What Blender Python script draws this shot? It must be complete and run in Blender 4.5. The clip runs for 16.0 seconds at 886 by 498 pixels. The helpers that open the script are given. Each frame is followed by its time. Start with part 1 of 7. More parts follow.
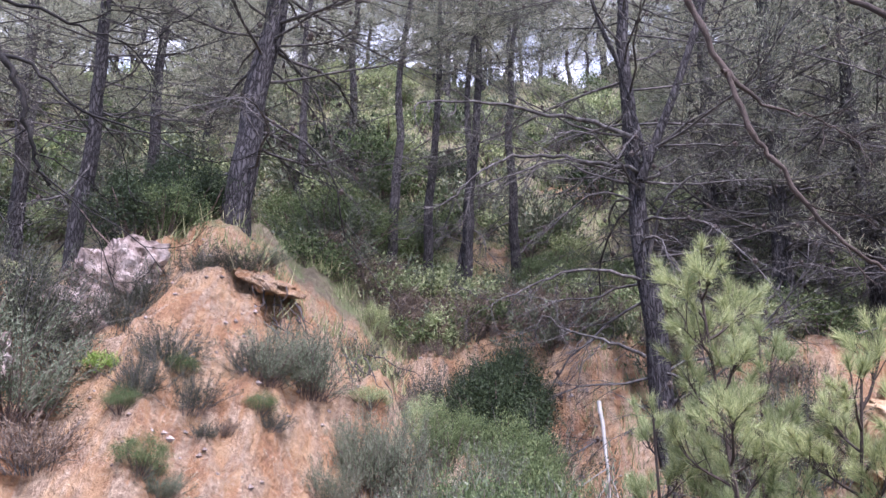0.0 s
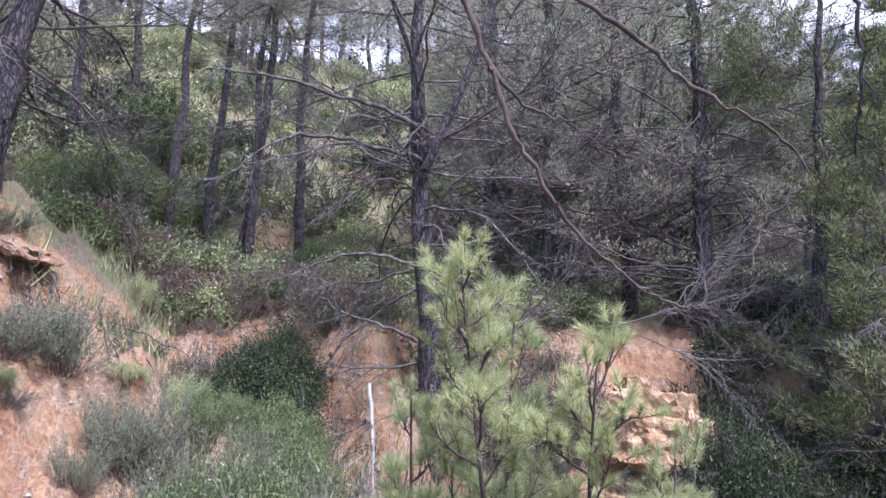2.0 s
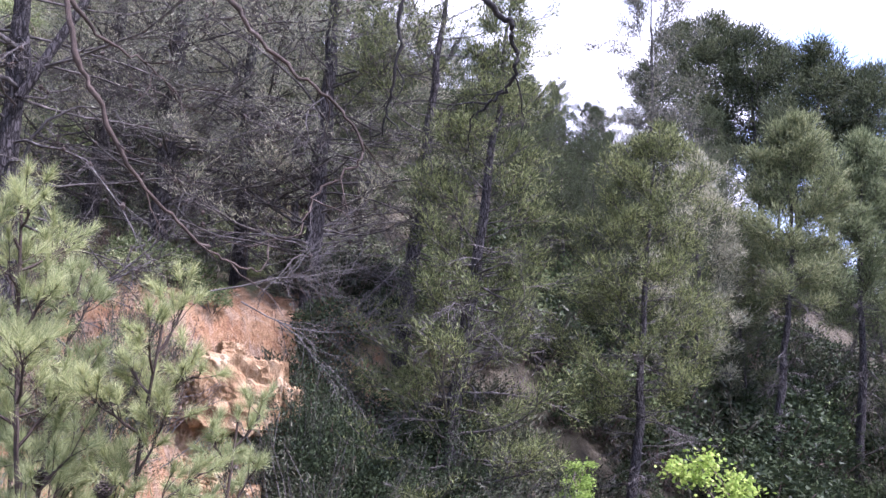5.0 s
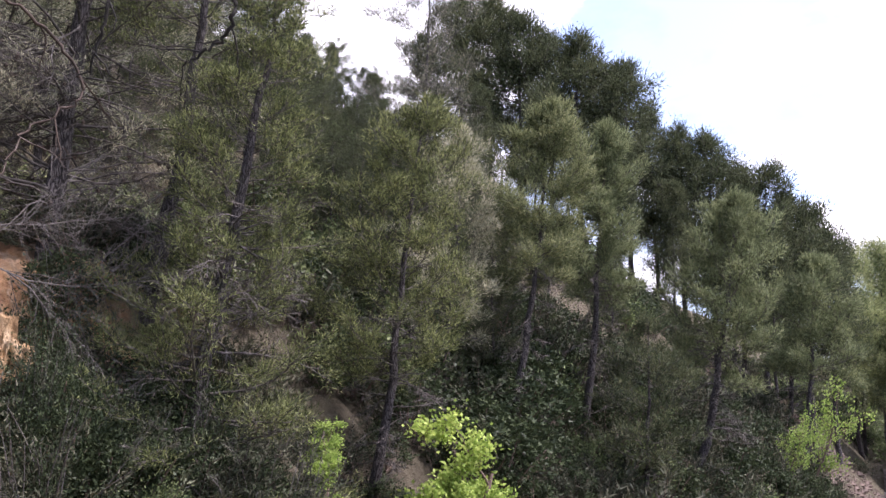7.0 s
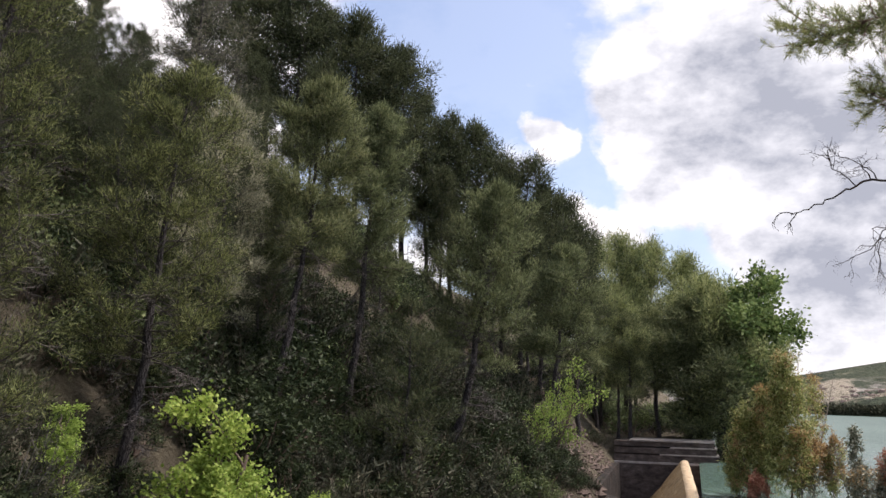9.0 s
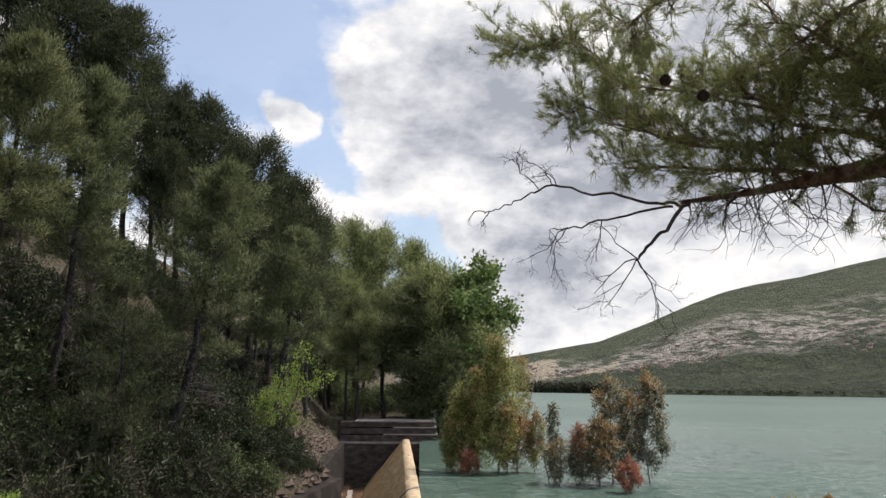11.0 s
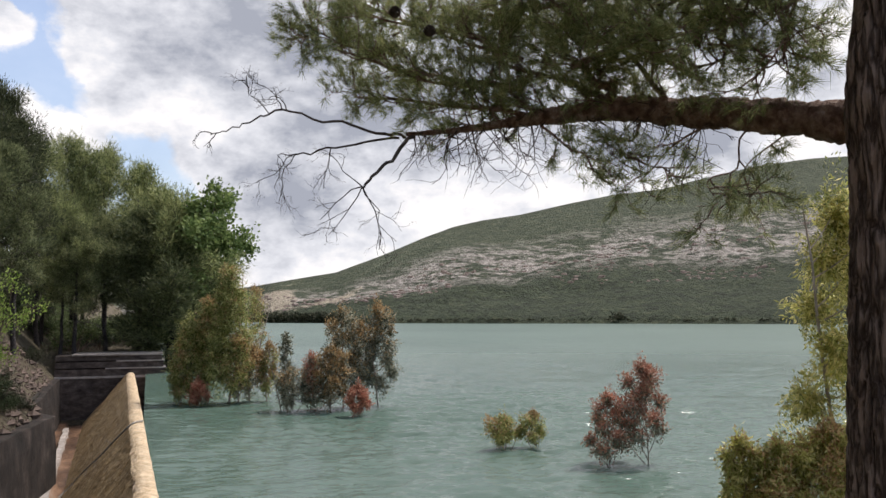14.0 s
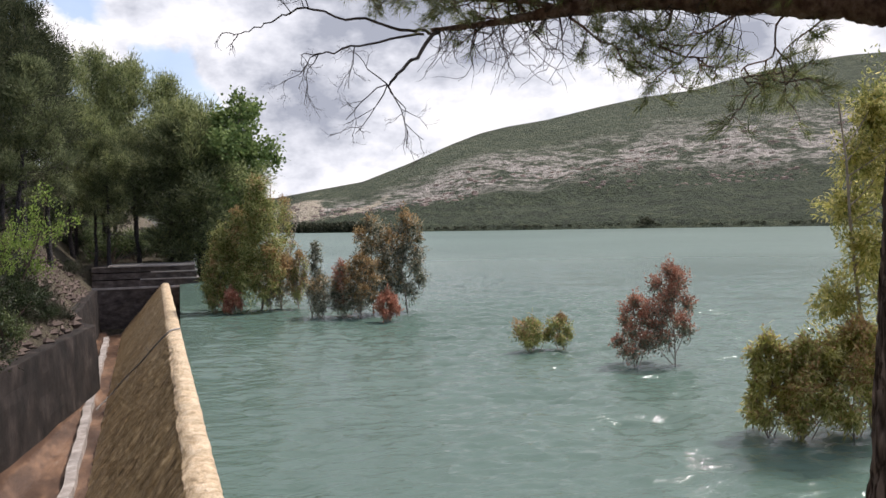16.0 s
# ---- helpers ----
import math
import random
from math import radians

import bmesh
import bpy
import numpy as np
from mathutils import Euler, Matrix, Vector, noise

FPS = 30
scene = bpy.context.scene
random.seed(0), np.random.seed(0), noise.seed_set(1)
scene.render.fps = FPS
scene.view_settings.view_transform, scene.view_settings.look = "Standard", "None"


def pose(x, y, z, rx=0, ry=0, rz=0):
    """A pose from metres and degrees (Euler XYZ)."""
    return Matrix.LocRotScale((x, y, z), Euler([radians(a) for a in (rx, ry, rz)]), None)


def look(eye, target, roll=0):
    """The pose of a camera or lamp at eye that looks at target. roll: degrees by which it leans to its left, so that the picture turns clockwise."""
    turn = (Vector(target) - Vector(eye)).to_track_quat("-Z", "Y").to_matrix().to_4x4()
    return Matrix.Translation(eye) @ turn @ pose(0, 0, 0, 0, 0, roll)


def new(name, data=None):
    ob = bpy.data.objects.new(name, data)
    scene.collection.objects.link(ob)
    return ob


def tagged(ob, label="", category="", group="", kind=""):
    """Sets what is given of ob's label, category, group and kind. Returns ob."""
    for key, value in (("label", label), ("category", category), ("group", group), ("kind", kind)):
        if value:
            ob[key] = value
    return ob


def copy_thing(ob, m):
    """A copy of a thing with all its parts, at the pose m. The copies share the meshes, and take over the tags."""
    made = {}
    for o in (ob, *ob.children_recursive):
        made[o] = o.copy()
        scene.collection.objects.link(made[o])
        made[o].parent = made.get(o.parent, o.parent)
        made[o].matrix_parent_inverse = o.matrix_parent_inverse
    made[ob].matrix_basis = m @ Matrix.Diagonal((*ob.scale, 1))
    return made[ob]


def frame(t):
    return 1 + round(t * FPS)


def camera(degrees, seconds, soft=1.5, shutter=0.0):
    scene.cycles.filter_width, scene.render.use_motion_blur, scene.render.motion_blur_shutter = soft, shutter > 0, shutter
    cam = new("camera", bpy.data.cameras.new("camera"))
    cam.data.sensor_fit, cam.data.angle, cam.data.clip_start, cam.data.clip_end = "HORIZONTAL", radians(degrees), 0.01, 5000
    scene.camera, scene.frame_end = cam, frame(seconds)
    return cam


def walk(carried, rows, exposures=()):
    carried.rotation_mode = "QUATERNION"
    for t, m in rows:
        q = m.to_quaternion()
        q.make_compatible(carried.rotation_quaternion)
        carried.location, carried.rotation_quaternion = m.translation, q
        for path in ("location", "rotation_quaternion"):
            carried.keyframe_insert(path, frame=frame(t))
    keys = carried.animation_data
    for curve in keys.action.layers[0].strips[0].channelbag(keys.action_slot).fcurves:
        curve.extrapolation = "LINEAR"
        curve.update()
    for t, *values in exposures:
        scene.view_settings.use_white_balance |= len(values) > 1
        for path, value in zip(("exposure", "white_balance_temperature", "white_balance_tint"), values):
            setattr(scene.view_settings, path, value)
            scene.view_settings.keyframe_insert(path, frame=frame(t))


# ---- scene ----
cam = camera(56.4, 16.0)
PATH = [
    (0.0, (-0.000, 0.439, 3.502), (-0.000, 10.077, 6.166), 1.56),
    (0.5, (0.016, 0.432, 3.502), (0.398, 10.057, 6.190), 1.54),
    (1.0, (0.050, 0.445, 3.503), (1.097, 10.020, 6.189), 1.41),
    (1.5, (0.086, 0.453, 3.501), (1.918, 9.931, 6.109), 1.24),
    (2.0, (0.105, 0.445, 3.499), (2.610, 9.789, 6.028), 1.42),
    (2.5, (0.124, 0.435, 3.511), (3.434, 9.539, 5.992), 1.43),
    (3.0, (0.165, 0.424, 3.504), (4.141, 9.258, 5.982), 1.57),
    (3.5, (0.218, 0.395, 3.482), (4.726, 8.966, 5.975), 1.74),
    (4.0, (0.263, 0.389, 3.474), (5.449, 8.572, 5.952), 1.65),
    (6.3, (0.358, 0.261, 3.459), (8.013, 6.365, 5.495), 1.89),
    (6.5, (0.367, 0.245, 3.453), (8.198, 6.130, 5.464), 1.72),
    (7.0, (0.383, 0.233, 3.457), (8.635, 5.535, 5.409), 1.60),
    (7.5, (0.395, 0.234, 3.459), (8.951, 5.043, 5.374), 1.65),
    (8.0, (0.404, 0.228, 3.464), (9.275, 4.437, 5.358), 1.70),
    (8.2, (0.406, 0.215, 3.471), (9.411, 4.137, 5.350), 1.71),
    (10.3, (0.442, -0.043, 3.540), (10.264, 0.971, 5.119), 0.38),
    (10.5, (0.443, -0.055, 3.541), (10.295, 0.602, 5.125), 0.38),
    (11.0, (0.451, -0.061, 3.543), (10.319, -0.319, 5.139), 0.34),
    (11.5, (0.457, -0.067, 3.543), (10.283, -1.076, 5.104), 0.87),
    (12.0, (0.448, -0.078, 3.541), (10.205, -1.705, 5.010), 1.13),
    (12.5, (0.446, -0.092, 3.534), (10.087, -2.390, 4.867), 0.92),
    (13.0, (0.430, -0.109, 3.531), (9.960, -2.901, 4.703), 0.73),
    (13.5, (0.431, -0.117, 3.522), (9.872, -3.264, 4.502), 0.49),
    (14.0, (0.423, -0.121, 3.515), (9.816, -3.463, 4.289), -0.17),
    (14.5, (0.428, -0.121, 3.507), (9.807, -3.544, 4.061), -0.59),
    (15.0, (0.427, -0.119, 3.497), (9.822, -3.534, 3.781), -0.78),
    (15.5, (0.433, -0.118, 3.484), (9.888, -3.374, 3.474), -0.91),
    (16.0, (0.429, -0.114, 3.466), (9.952, -3.148, 3.131), -1.10),
]
EXPOSURES = [(0.0, 1.72, 5400, 30), (2.0, 1.88, 5300, 31), (4.0, 2.0, 5250, 35), (6.5, 1.75, 5900, 29), (7.5, 1.3, 6200, 25), (8.2, 1.0, 6400, 22), (10.3, 0.45, 6600, 12), (12.0, 0.45, 6600, 12), (14.0, 0.45, 6500, 14), (16.0, 0.55, 6400, 16)]
walk(cam, [(t, look(eye, target, roll)) for t, eye, target, roll in PATH], EXPOSURES)

# ---- world, sun and exposure ----
def sky_world():
    w = bpy.data.worlds.new("sky")
    scene.world = w
    w.use_nodes = True
    nt = w.node_tree
    N, L = nt.nodes, nt.links
    N.clear()
    out = N.new("ShaderNodeOutputWorld")
    sky = N.new("ShaderNodeTexSky")
    sky.sky_type, sky.sun_disc = "NISHITA", False
    sky.sun_elevation, sky.sun_rotation = SUN_ELEVATION, SUN_ROTATION
    sky.air_density, sky.dust_density = 1.0, 3.0
    clear = N.new("ShaderNodeBackground")
    clear.inputs["Strength"].default_value = 0.15
    L.new(sky.outputs[0], clear.inputs[0])
    co = N.new("ShaderNodeTexCoord")
    # cumulus heaps: noise on the dome, flattened towards the horizon
    def tex(scale, detail, rough, src):
        n = N.new("ShaderNodeTexNoise")
        n.inputs["Scale"].default_value, n.inputs["Detail"].default_value = scale, detail
        n.inputs["Roughness"].default_value = rough
        L.new(src, n.inputs["Vector"])
        return n.outputs["Fac"]

    def maths(op, a, b):
        n = N.new("ShaderNodeMath")
        n.operation = op
        for k, v in enumerate((a, b)):
            if isinstance(v, (int, float)):
                n.inputs[k].default_value = v
            else:
                L.new(v, n.inputs[k])
        return n.outputs[0]

    warp = N.new("ShaderNodeTexNoise")
    warp.inputs["Scale"].default_value, warp.inputs["Detail"].default_value, warp.inputs["Roughness"].default_value = 6.0, 9, 0.6
    L.new(co.outputs["Generated"], warp.inputs["Vector"])
    shift = N.new("ShaderNodeVectorMath")
    shift.operation = "MULTIPLY_ADD"
    shift.inputs[1].default_value = (0.13, 0.13, 0.13)
    L.new(warp.outputs["Color"], shift.inputs[0])
    back = N.new("ShaderNodeVectorMath")
    back.operation = "SUBTRACT"
    back.inputs[1].default_value = (0.065, 0.065, 0.065)
    L.new(co.outputs["Generated"], back.inputs[0])
    L.new(back.outputs[0], shift.inputs[2])

    def bank(lon, lat, size, gain):
        """A heap of cloud round a direction of the dome."""
        a, b = radians(lon), radians(lat)
        d = N.new("ShaderNodeVectorMath")
        d.operation = "DISTANCE"
        d.inputs[1].default_value = (-math.sin(a) * math.cos(b), math.cos(a) * math.cos(b), math.sin(b))
        L.new(shift.outputs[0], d.inputs[0])
        return maths("MULTIPLY", maths("MAXIMUM", maths("SUBTRACT", 1.0, maths("DIVIDE", d.outputs["Value"], size)), 0.0), gain)

    def density(lift):
        """Cloud thickness on the dome, seen a little higher up by lift."""
        mp = N.new("ShaderNodeMapping")
        mp.inputs["Scale"].default_value = (1.0, 1.0, 1.8)
        mp.inputs["Location"].default_value = (0.35, 0.1, lift)
        L.new(co.outputs["Generated"], mp.inputs[0])
        n = maths("ADD", maths("MULTIPLY", tex(3.2, 10, 0.58, mp.outputs[0]), 0.75), maths("MULTIPLY", tex(11.0, 8, 0.6, mp.outputs[0]), 0.25))
        return maths("MULTIPLY", maths("SUBTRACT", n, 0.55), 2.0)

    base = density(0.0)
    total = base
    for lon, lat, size, gain in CLOUDS:
        total = maths("ADD", total, bank(lon, lat, size, gain))
    ramp = N.new("ShaderNodeValToRGB")
    ramp.color_ramp.elements[0].position, ramp.color_ramp.elements[1].position = 0.02, 0.30
    ramp.color_ramp.elements[0].color, ramp.color_ramp.elements[1].color = (0.12, 0.12, 0.12, 1), (1, 1, 1, 1)
    L.new(total, ramp.inputs[0])
    # tops are white, undersides and thick parts grey
    lit = maths("ADD", maths("MULTIPLY", maths("SUBTRACT", base, density(0.10)), 2.2), maths("SUBTRACT", 0.86, maths("MULTIPLY", total, 0.22)))
    for lon, lat, size, gain in UNDERSIDES:
        lit = maths("SUBTRACT", lit, bank(lon, lat, size, gain))
    shade = N.new("ShaderNodeValToRGB")
    e = shade.color_ramp.elements
    e[0].position, e[0].color = 0.05, (0.38, 0.41, 0.47, 1)
    e[1].position, e[1].color = 0.85, (1.0, 0.99, 0.97, 1)
    e = e.new(0.55)
    e.color = (0.76, 0.785, 0.82, 1)
    L.new(lit, shade.inputs[0])
    cloud = N.new("ShaderNodeBackground")
    cloud.inputs["Strength"].default_value = 0.78
    L.new(shade.outputs[0], cloud.inputs[0])
    mix = N.new("ShaderNodeMixShader")
    L.new(ramp.outputs[0], mix.inputs[0])
    L.new(clear.outputs[0], mix.inputs[1])
    L.new(cloud.outputs[0], mix.inputs[2])
    L.new(mix.outputs[0], out.inputs[0])


SUN_LON, SUN_ELEVATION = -162.0, radians(58)
SUN_ROTATION = radians(-SUN_LON)
# lon, lat (degrees), reach, weight
CLOUDS = [(-91.0, 19.5, 0.13, 1.5), (-88.0, 16.5, 0.085, 1.1), (-96.5, 20.5, 0.15, 1.2), (-104, 17, 0.26, 1.0), (-80.0, 18.7, 0.030, 1.0), (-81.2, 17.6, 0.034, 0.8), (-82.6, 11.8, 0.045, 1.1), (-85.5, 10.6, 0.05, 0.8), (-94.0, 11.0, 0.06, 1.0), (-97.5, 8.5, 0.10, 0.8), (-103, 5.5, 0.20, 0.9), (-122, 12, 0.5, 0.9), (-112, 44, 0.42, 1.0), (-75, 24, 0.16, -0.6), (-83.5, 15.0, 0.06, -0.4), (-45, 35, 0.8, 0.6), (20, 40, 0.9, 0.6), (-170, 50, 0.9, 0.5), (-70, 5, 0.2, 0.4)]
# the grey undersides of the heaps
UNDERSIDES = [(-88.7, 14.6, 0.09, 0.44), (-93.5, 15.5, 0.09, 0.24), (-96.3, 9.0, 0.08, 0.4), (-99.5, 7.8, 0.08, 0.35), (-100.5, 14.5, 0.13, 0.4), (-112, 15, 0.18, 0.4), (-126, 13, 0.25, 0.35)]
sky_world()
sun = new("sun", bpy.data.lights.new("sun", "SUN"))
sun.data.energy, sun.data.angle, sun.data.color = 3.2, radians(8), (1.0, 0.95, 0.88)
a = radians(SUN_LON)
sun.matrix_world = look((-math.sin(a) * math.cos(SUN_ELEVATION) * 50, math.cos(a) * math.cos(SUN_ELEVATION) * 50, math.sin(SUN_ELEVATION) * 50), (0, 0, 0))

# ---- materials ----
def nodes(name, rough=0.9):
    m = bpy.data.materials.new(name)
    m.use_nodes = True
    nt = m.node_tree
    b = nt.nodes["Principled BSDF"]
    b.inputs["Roughness"].default_value = rough
    b.inputs["Specular IOR Level"].default_value = 0.25
    return m, nt, b


def ntex(nt, scale, detail=6, rough=0.55, vec=None, kind="ShaderNodeTexNoise"):
    n = nt.nodes.new(kind)
    n.inputs["Scale"].default_value = scale
    if kind == "ShaderNodeTexNoise":
        n.inputs["Detail"].default_value, n.inputs["Roughness"].default_value = detail, rough
    if vec is not None:
        nt.links.new(vec, n.inputs["Vector"])
    return n


def coords(nt, scale=(1, 1, 1), turn=(0, 0, 0)):
    c, mp = nt.nodes.new("ShaderNodeTexCoord"), nt.nodes.new("ShaderNodeMapping")
    mp.inputs["Scale"].default_value = scale
    mp.inputs["Rotation"].default_value = [radians(v) for v in turn]
    nt.links.new(c.outputs["Object"], mp.inputs[0])
    return mp.outputs[0]


def ramped(nt, fac, stops):
    r = nt.nodes.new("ShaderNodeValToRGB")
    e = r.color_ramp.elements
    while len(e) < len(stops):
        e.new(0.5)
    for k, (p, c) in enumerate(stops):
        e[k].position, e[k].color = p, (c, c, c, 1) if isinstance(c, float) else (*c, 1)
    nt.links.new(fac, r.inputs[0])
    return r.outputs[0]


def mixed(nt, fac, a, b, how="MIX"):
    n = nt.nodes.new("ShaderNodeMix")
    n.data_type, n.blend_type = "RGBA", how
    for sock, v in ((n.inputs[0], fac), (n.inputs[6], a), (n.inputs[7], b)):
        if isinstance(v, (int, float)):
            sock.default_value = v
        elif isinstance(v, tuple):
            sock.default_value = (*v, 1)
        else:
            nt.links.new(v, sock)
    return n.outputs[2]


def bumped(nt, b, height, strength, distance):
    n = nt.nodes.new("ShaderNodeBump")
    n.inputs["Strength"].default_value, n.inputs["Distance"].default_value = strength, distance
    nt.links.new(height, n.inputs["Height"])
    nt.links.new(n.outputs[0], b.inputs["Normal"])


def value_math(nt, op, a, b):
    n = nt.nodes.new("ShaderNodeMath")
    n.operation = op
    for k, v in enumerate((a, b)):
        if isinstance(v, (int, float)):
            n.inputs[k].default_value = v
        else:
            nt.links.new(v, n.inputs[k])
    return n.outputs[0]


def leaf_material(name, colours, trans=0.35, rough=0.6, spread=0.35):
    """Leaves or needles: each one its own tint, a little light coming through."""
    m, nt, b = nodes(name, rough)
    b.inputs["Specular IOR Level"].default_value = 0.12
    g = nt.nodes.new("ShaderNodeNewGeometry")
    oi = nt.nodes.new("ShaderNodeObjectInfo")
    k = len(colours)
    col = ramped(nt, g.outputs["Random Per Island"], [((i + 0.5) / k, c) for i, c in enumerate(colours)])
    tone = ntex(nt, 1.3, 3, 0.5, coords(nt))
    col = mixed(nt, spread, col, ramped(nt, tone.outputs["Fac"], [(0.3, (0.45, 0.5, 0.4)), (0.7, (1.5, 1.4, 1.2))]), "MULTIPLY")
    col = mixed(nt, 0.30, col, ramped(nt, oi.outputs["Random"], [(0.0, (0.65, 0.75, 0.7)), (1.0, (1.3, 1.2, 1.0))]), "MULTIPLY")
    nt.links.new(col, b.inputs["Base Color"])
    t, mx = nt.nodes.new("ShaderNodeBsdfTranslucent"), nt.nodes.new("ShaderNodeMixShader")
    nt.links.new(col, t.inputs[0])
    mx.inputs[0].default_value = trans
    nt.links.new(b.outputs[0], mx.inputs[1])
    nt.links.new(t.outputs[0], mx.inputs[2])
    nt.links.new(mx.outputs[0], nt.nodes["Material Output"].inputs[0])
    return m


def bark_material(name, dark, light, scale=9.0, stretch=0.25, bump=0.8):
    m, nt, b = nodes(name, 0.95)
    v = coords(nt, (1, 1, stretch))
    vor = nt.nodes.new("ShaderNodeTexVoronoi")
    vor.feature = "DISTANCE_TO_EDGE"
    vor.inputs["Scale"].default_value = scale
    warp = ntex(nt, scale * 0.8, 4, 0.6, v)
    off = mixed(nt, 0.06, v, warp.outputs["Color"])
    nt.links.new(off, vor.inputs["Vector"])
    plates = ramped(nt, vor.outputs["Distance"], [(0.0, 0.0), (0.22, 1.0)])
    grain = ntex(nt, scale * 5, 7, 0.7, v)
    stain = ntex(nt, 1.1, 4, 0.6, coords(nt))
    col = mixed(nt, plates, tuple(0.45 * c for c in dark), mixed(nt, grain.outputs["Fac"], dark, light))
    col = mixed(nt, 0.5, col, ramped(nt, stain.outputs["Fac"], [(0.3, (0.7, 0.7, 0.72)), (0.7, (1.25, 1.2, 1.15))]), "MULTIPLY")
    nt.links.new(col, b.inputs["Base Color"])
    h = value_math(nt, "ADD", plates, value_math(nt, "MULTIPLY", grain.outputs["Fac"], 0.5))
    bumped(nt, b, h, bump, 0.02)
    return m


def earth_material(name):
    """Exposed orange marl where the ground is steep, litter and thin grass where it lies flatter, grey rubble along the channel."""
    m, nt, b = nodes(name, 0.97)
    v = coords(nt)
    big, mid, fine = ntex(nt, 0.55, 5, 0.6, v), ntex(nt, 2.4, 8, 0.65, v), ntex(nt, 22, 8, 0.7, v)
    rill = ntex(nt, 3.0, 6, 0.65, coords(nt, (2.6, 0.8, 0.45), (0, 0, 25)))
    marl = ramped(nt, mid.outputs["Fac"], [(0.28, (0.22, 0.115, 0.075)), (0.43, (0.41, 0.225, 0.115)), (0.56, (0.51, 0.32, 0.175)), (0.75, (0.56, 0.42, 0.275))])
    pale = ramped(nt, fine.outputs["Fac"], [(0.35, (0.30, 0.20, 0.14)), (0.65, (0.54, 0.41, 0.285))])
    marl = mixed(nt, ramped(nt, rill.outputs["Fac"], [(0.45, 0.0), (0.60, 0.85)]), marl, pale)
    crumbs = ntex(nt, 9, 8, 0.75, coords(nt, (1, 1, 0.7)))
    marl = mixed(nt, ramped(nt, crumbs.outputs["Fac"], [(0.34, 0.6), (0.44, 0.0)]), marl, (0.17, 0.09, 0.055))
    marl = mixed(nt, ramped(nt, crumbs.outputs["Fac"], [(0.56, 0.0), (0.68, 0.7)]), marl, (0.60, 0.47, 0.345))
    litter = ramped(nt, mid.outputs["Fac"], [(0.3, (0.12, 0.10, 0.065)), (0.46, (0.26, 0.215, 0.14)), (0.58, (0.20, 0.225, 0.10)), (0.75, (0.38, 0.34, 0.22))])
    rubble = ramped(nt, mid.outputs["Fac"], [(0.3, (0.085, 0.065, 0.055)), (0.55, (0.20, 0.155, 0.13)), (0.75, (0.34, 0.29, 0.25))])
    cover = nt.nodes.new("ShaderNodeAttribute")
    cover.attribute_name = "cover"
    flat = value_math(nt, "ADD", cover.outputs["Fac"], value_math(nt, "MULTIPLY", value_math(nt, "SUBTRACT", mid.outputs["Fac"], 0.5), 1.1))
    flat = ramped(nt, flat, [(0.40, 0.0), (0.60, 1.0)])
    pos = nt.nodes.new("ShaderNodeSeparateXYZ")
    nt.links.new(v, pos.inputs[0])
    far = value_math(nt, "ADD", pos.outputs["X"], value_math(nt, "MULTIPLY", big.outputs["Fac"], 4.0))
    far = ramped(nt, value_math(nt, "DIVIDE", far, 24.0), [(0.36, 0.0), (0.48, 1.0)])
    # litter again, darkened: the shade of the wood further along, put into the colour
    shaded_litter = ramped(nt, mid.outputs["Fac"], [(0.3, (0.050, 0.042, 0.030)), (0.5, (0.105, 0.088, 0.060)), (0.75, (0.17, 0.15, 0.10))])
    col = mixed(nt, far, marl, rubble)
    col = mixed(nt, flat, col, mixed(nt, far, litter, shaded_litter))
    col = mixed(nt, 0.5, col, ramped(nt, fine.outputs["Fac"], [(0.3, (0.6, 0.58, 0.55)), (0.7, (1.3, 1.3, 1.3))]), "MULTIPLY")
    nt.links.new(col, b.inputs["Base Color"])
    h = value_math(nt, "ADD", value_math(nt, "MULTIPLY", mid.outputs["Fac"], 1.0), value_math(nt, "MULTIPLY", fine.outputs["Fac"], 0.35))
    h = value_math(nt, "ADD", h, rill.outputs["Fac"])
    bumped(nt, b, value_math(nt, "ADD", h, crumbs.outputs["Fac"]), 1.0, 0.16)
    return m


def stone_material(name, stops, scale=3.0, stretch=(1, 1, 1), rough=0.9, bump=0.7):
    m, nt, b = nodes(name, rough)
    v = coords(nt, stretch)
    mid, fine, big = ntex(nt, scale, 8, 0.65, v), ntex(nt, scale * 9, 8, 0.7, v), ntex(nt, scale * 0.25, 4, 0.6, coords(nt))
    col = ramped(nt, mid.outputs["Fac"], stops)
    col = mixed(nt, 0.6, col, ramped(nt, fine.outputs["Fac"], [(0.3, (0.65, 0.64, 0.62)), (0.7, (1.3, 1.3, 1.3))]), "MULTIPLY")
    col = mixed(nt, 0.5, col, ramped(nt, big.outputs["Fac"], [(0.3, (0.7, 0.72, 0.72)), (0.7, (1.25, 1.2, 1.15))]), "MULTIPLY")
    nt.links.new(col, b.inputs["Base Color"])
    bumped(nt, b, value_math(nt, "ADD", mid.outputs["Fac"], value_math(nt, "MULTIPLY", fine.outputs["Fac"], 0.4)), bump, 0.06)
    return m


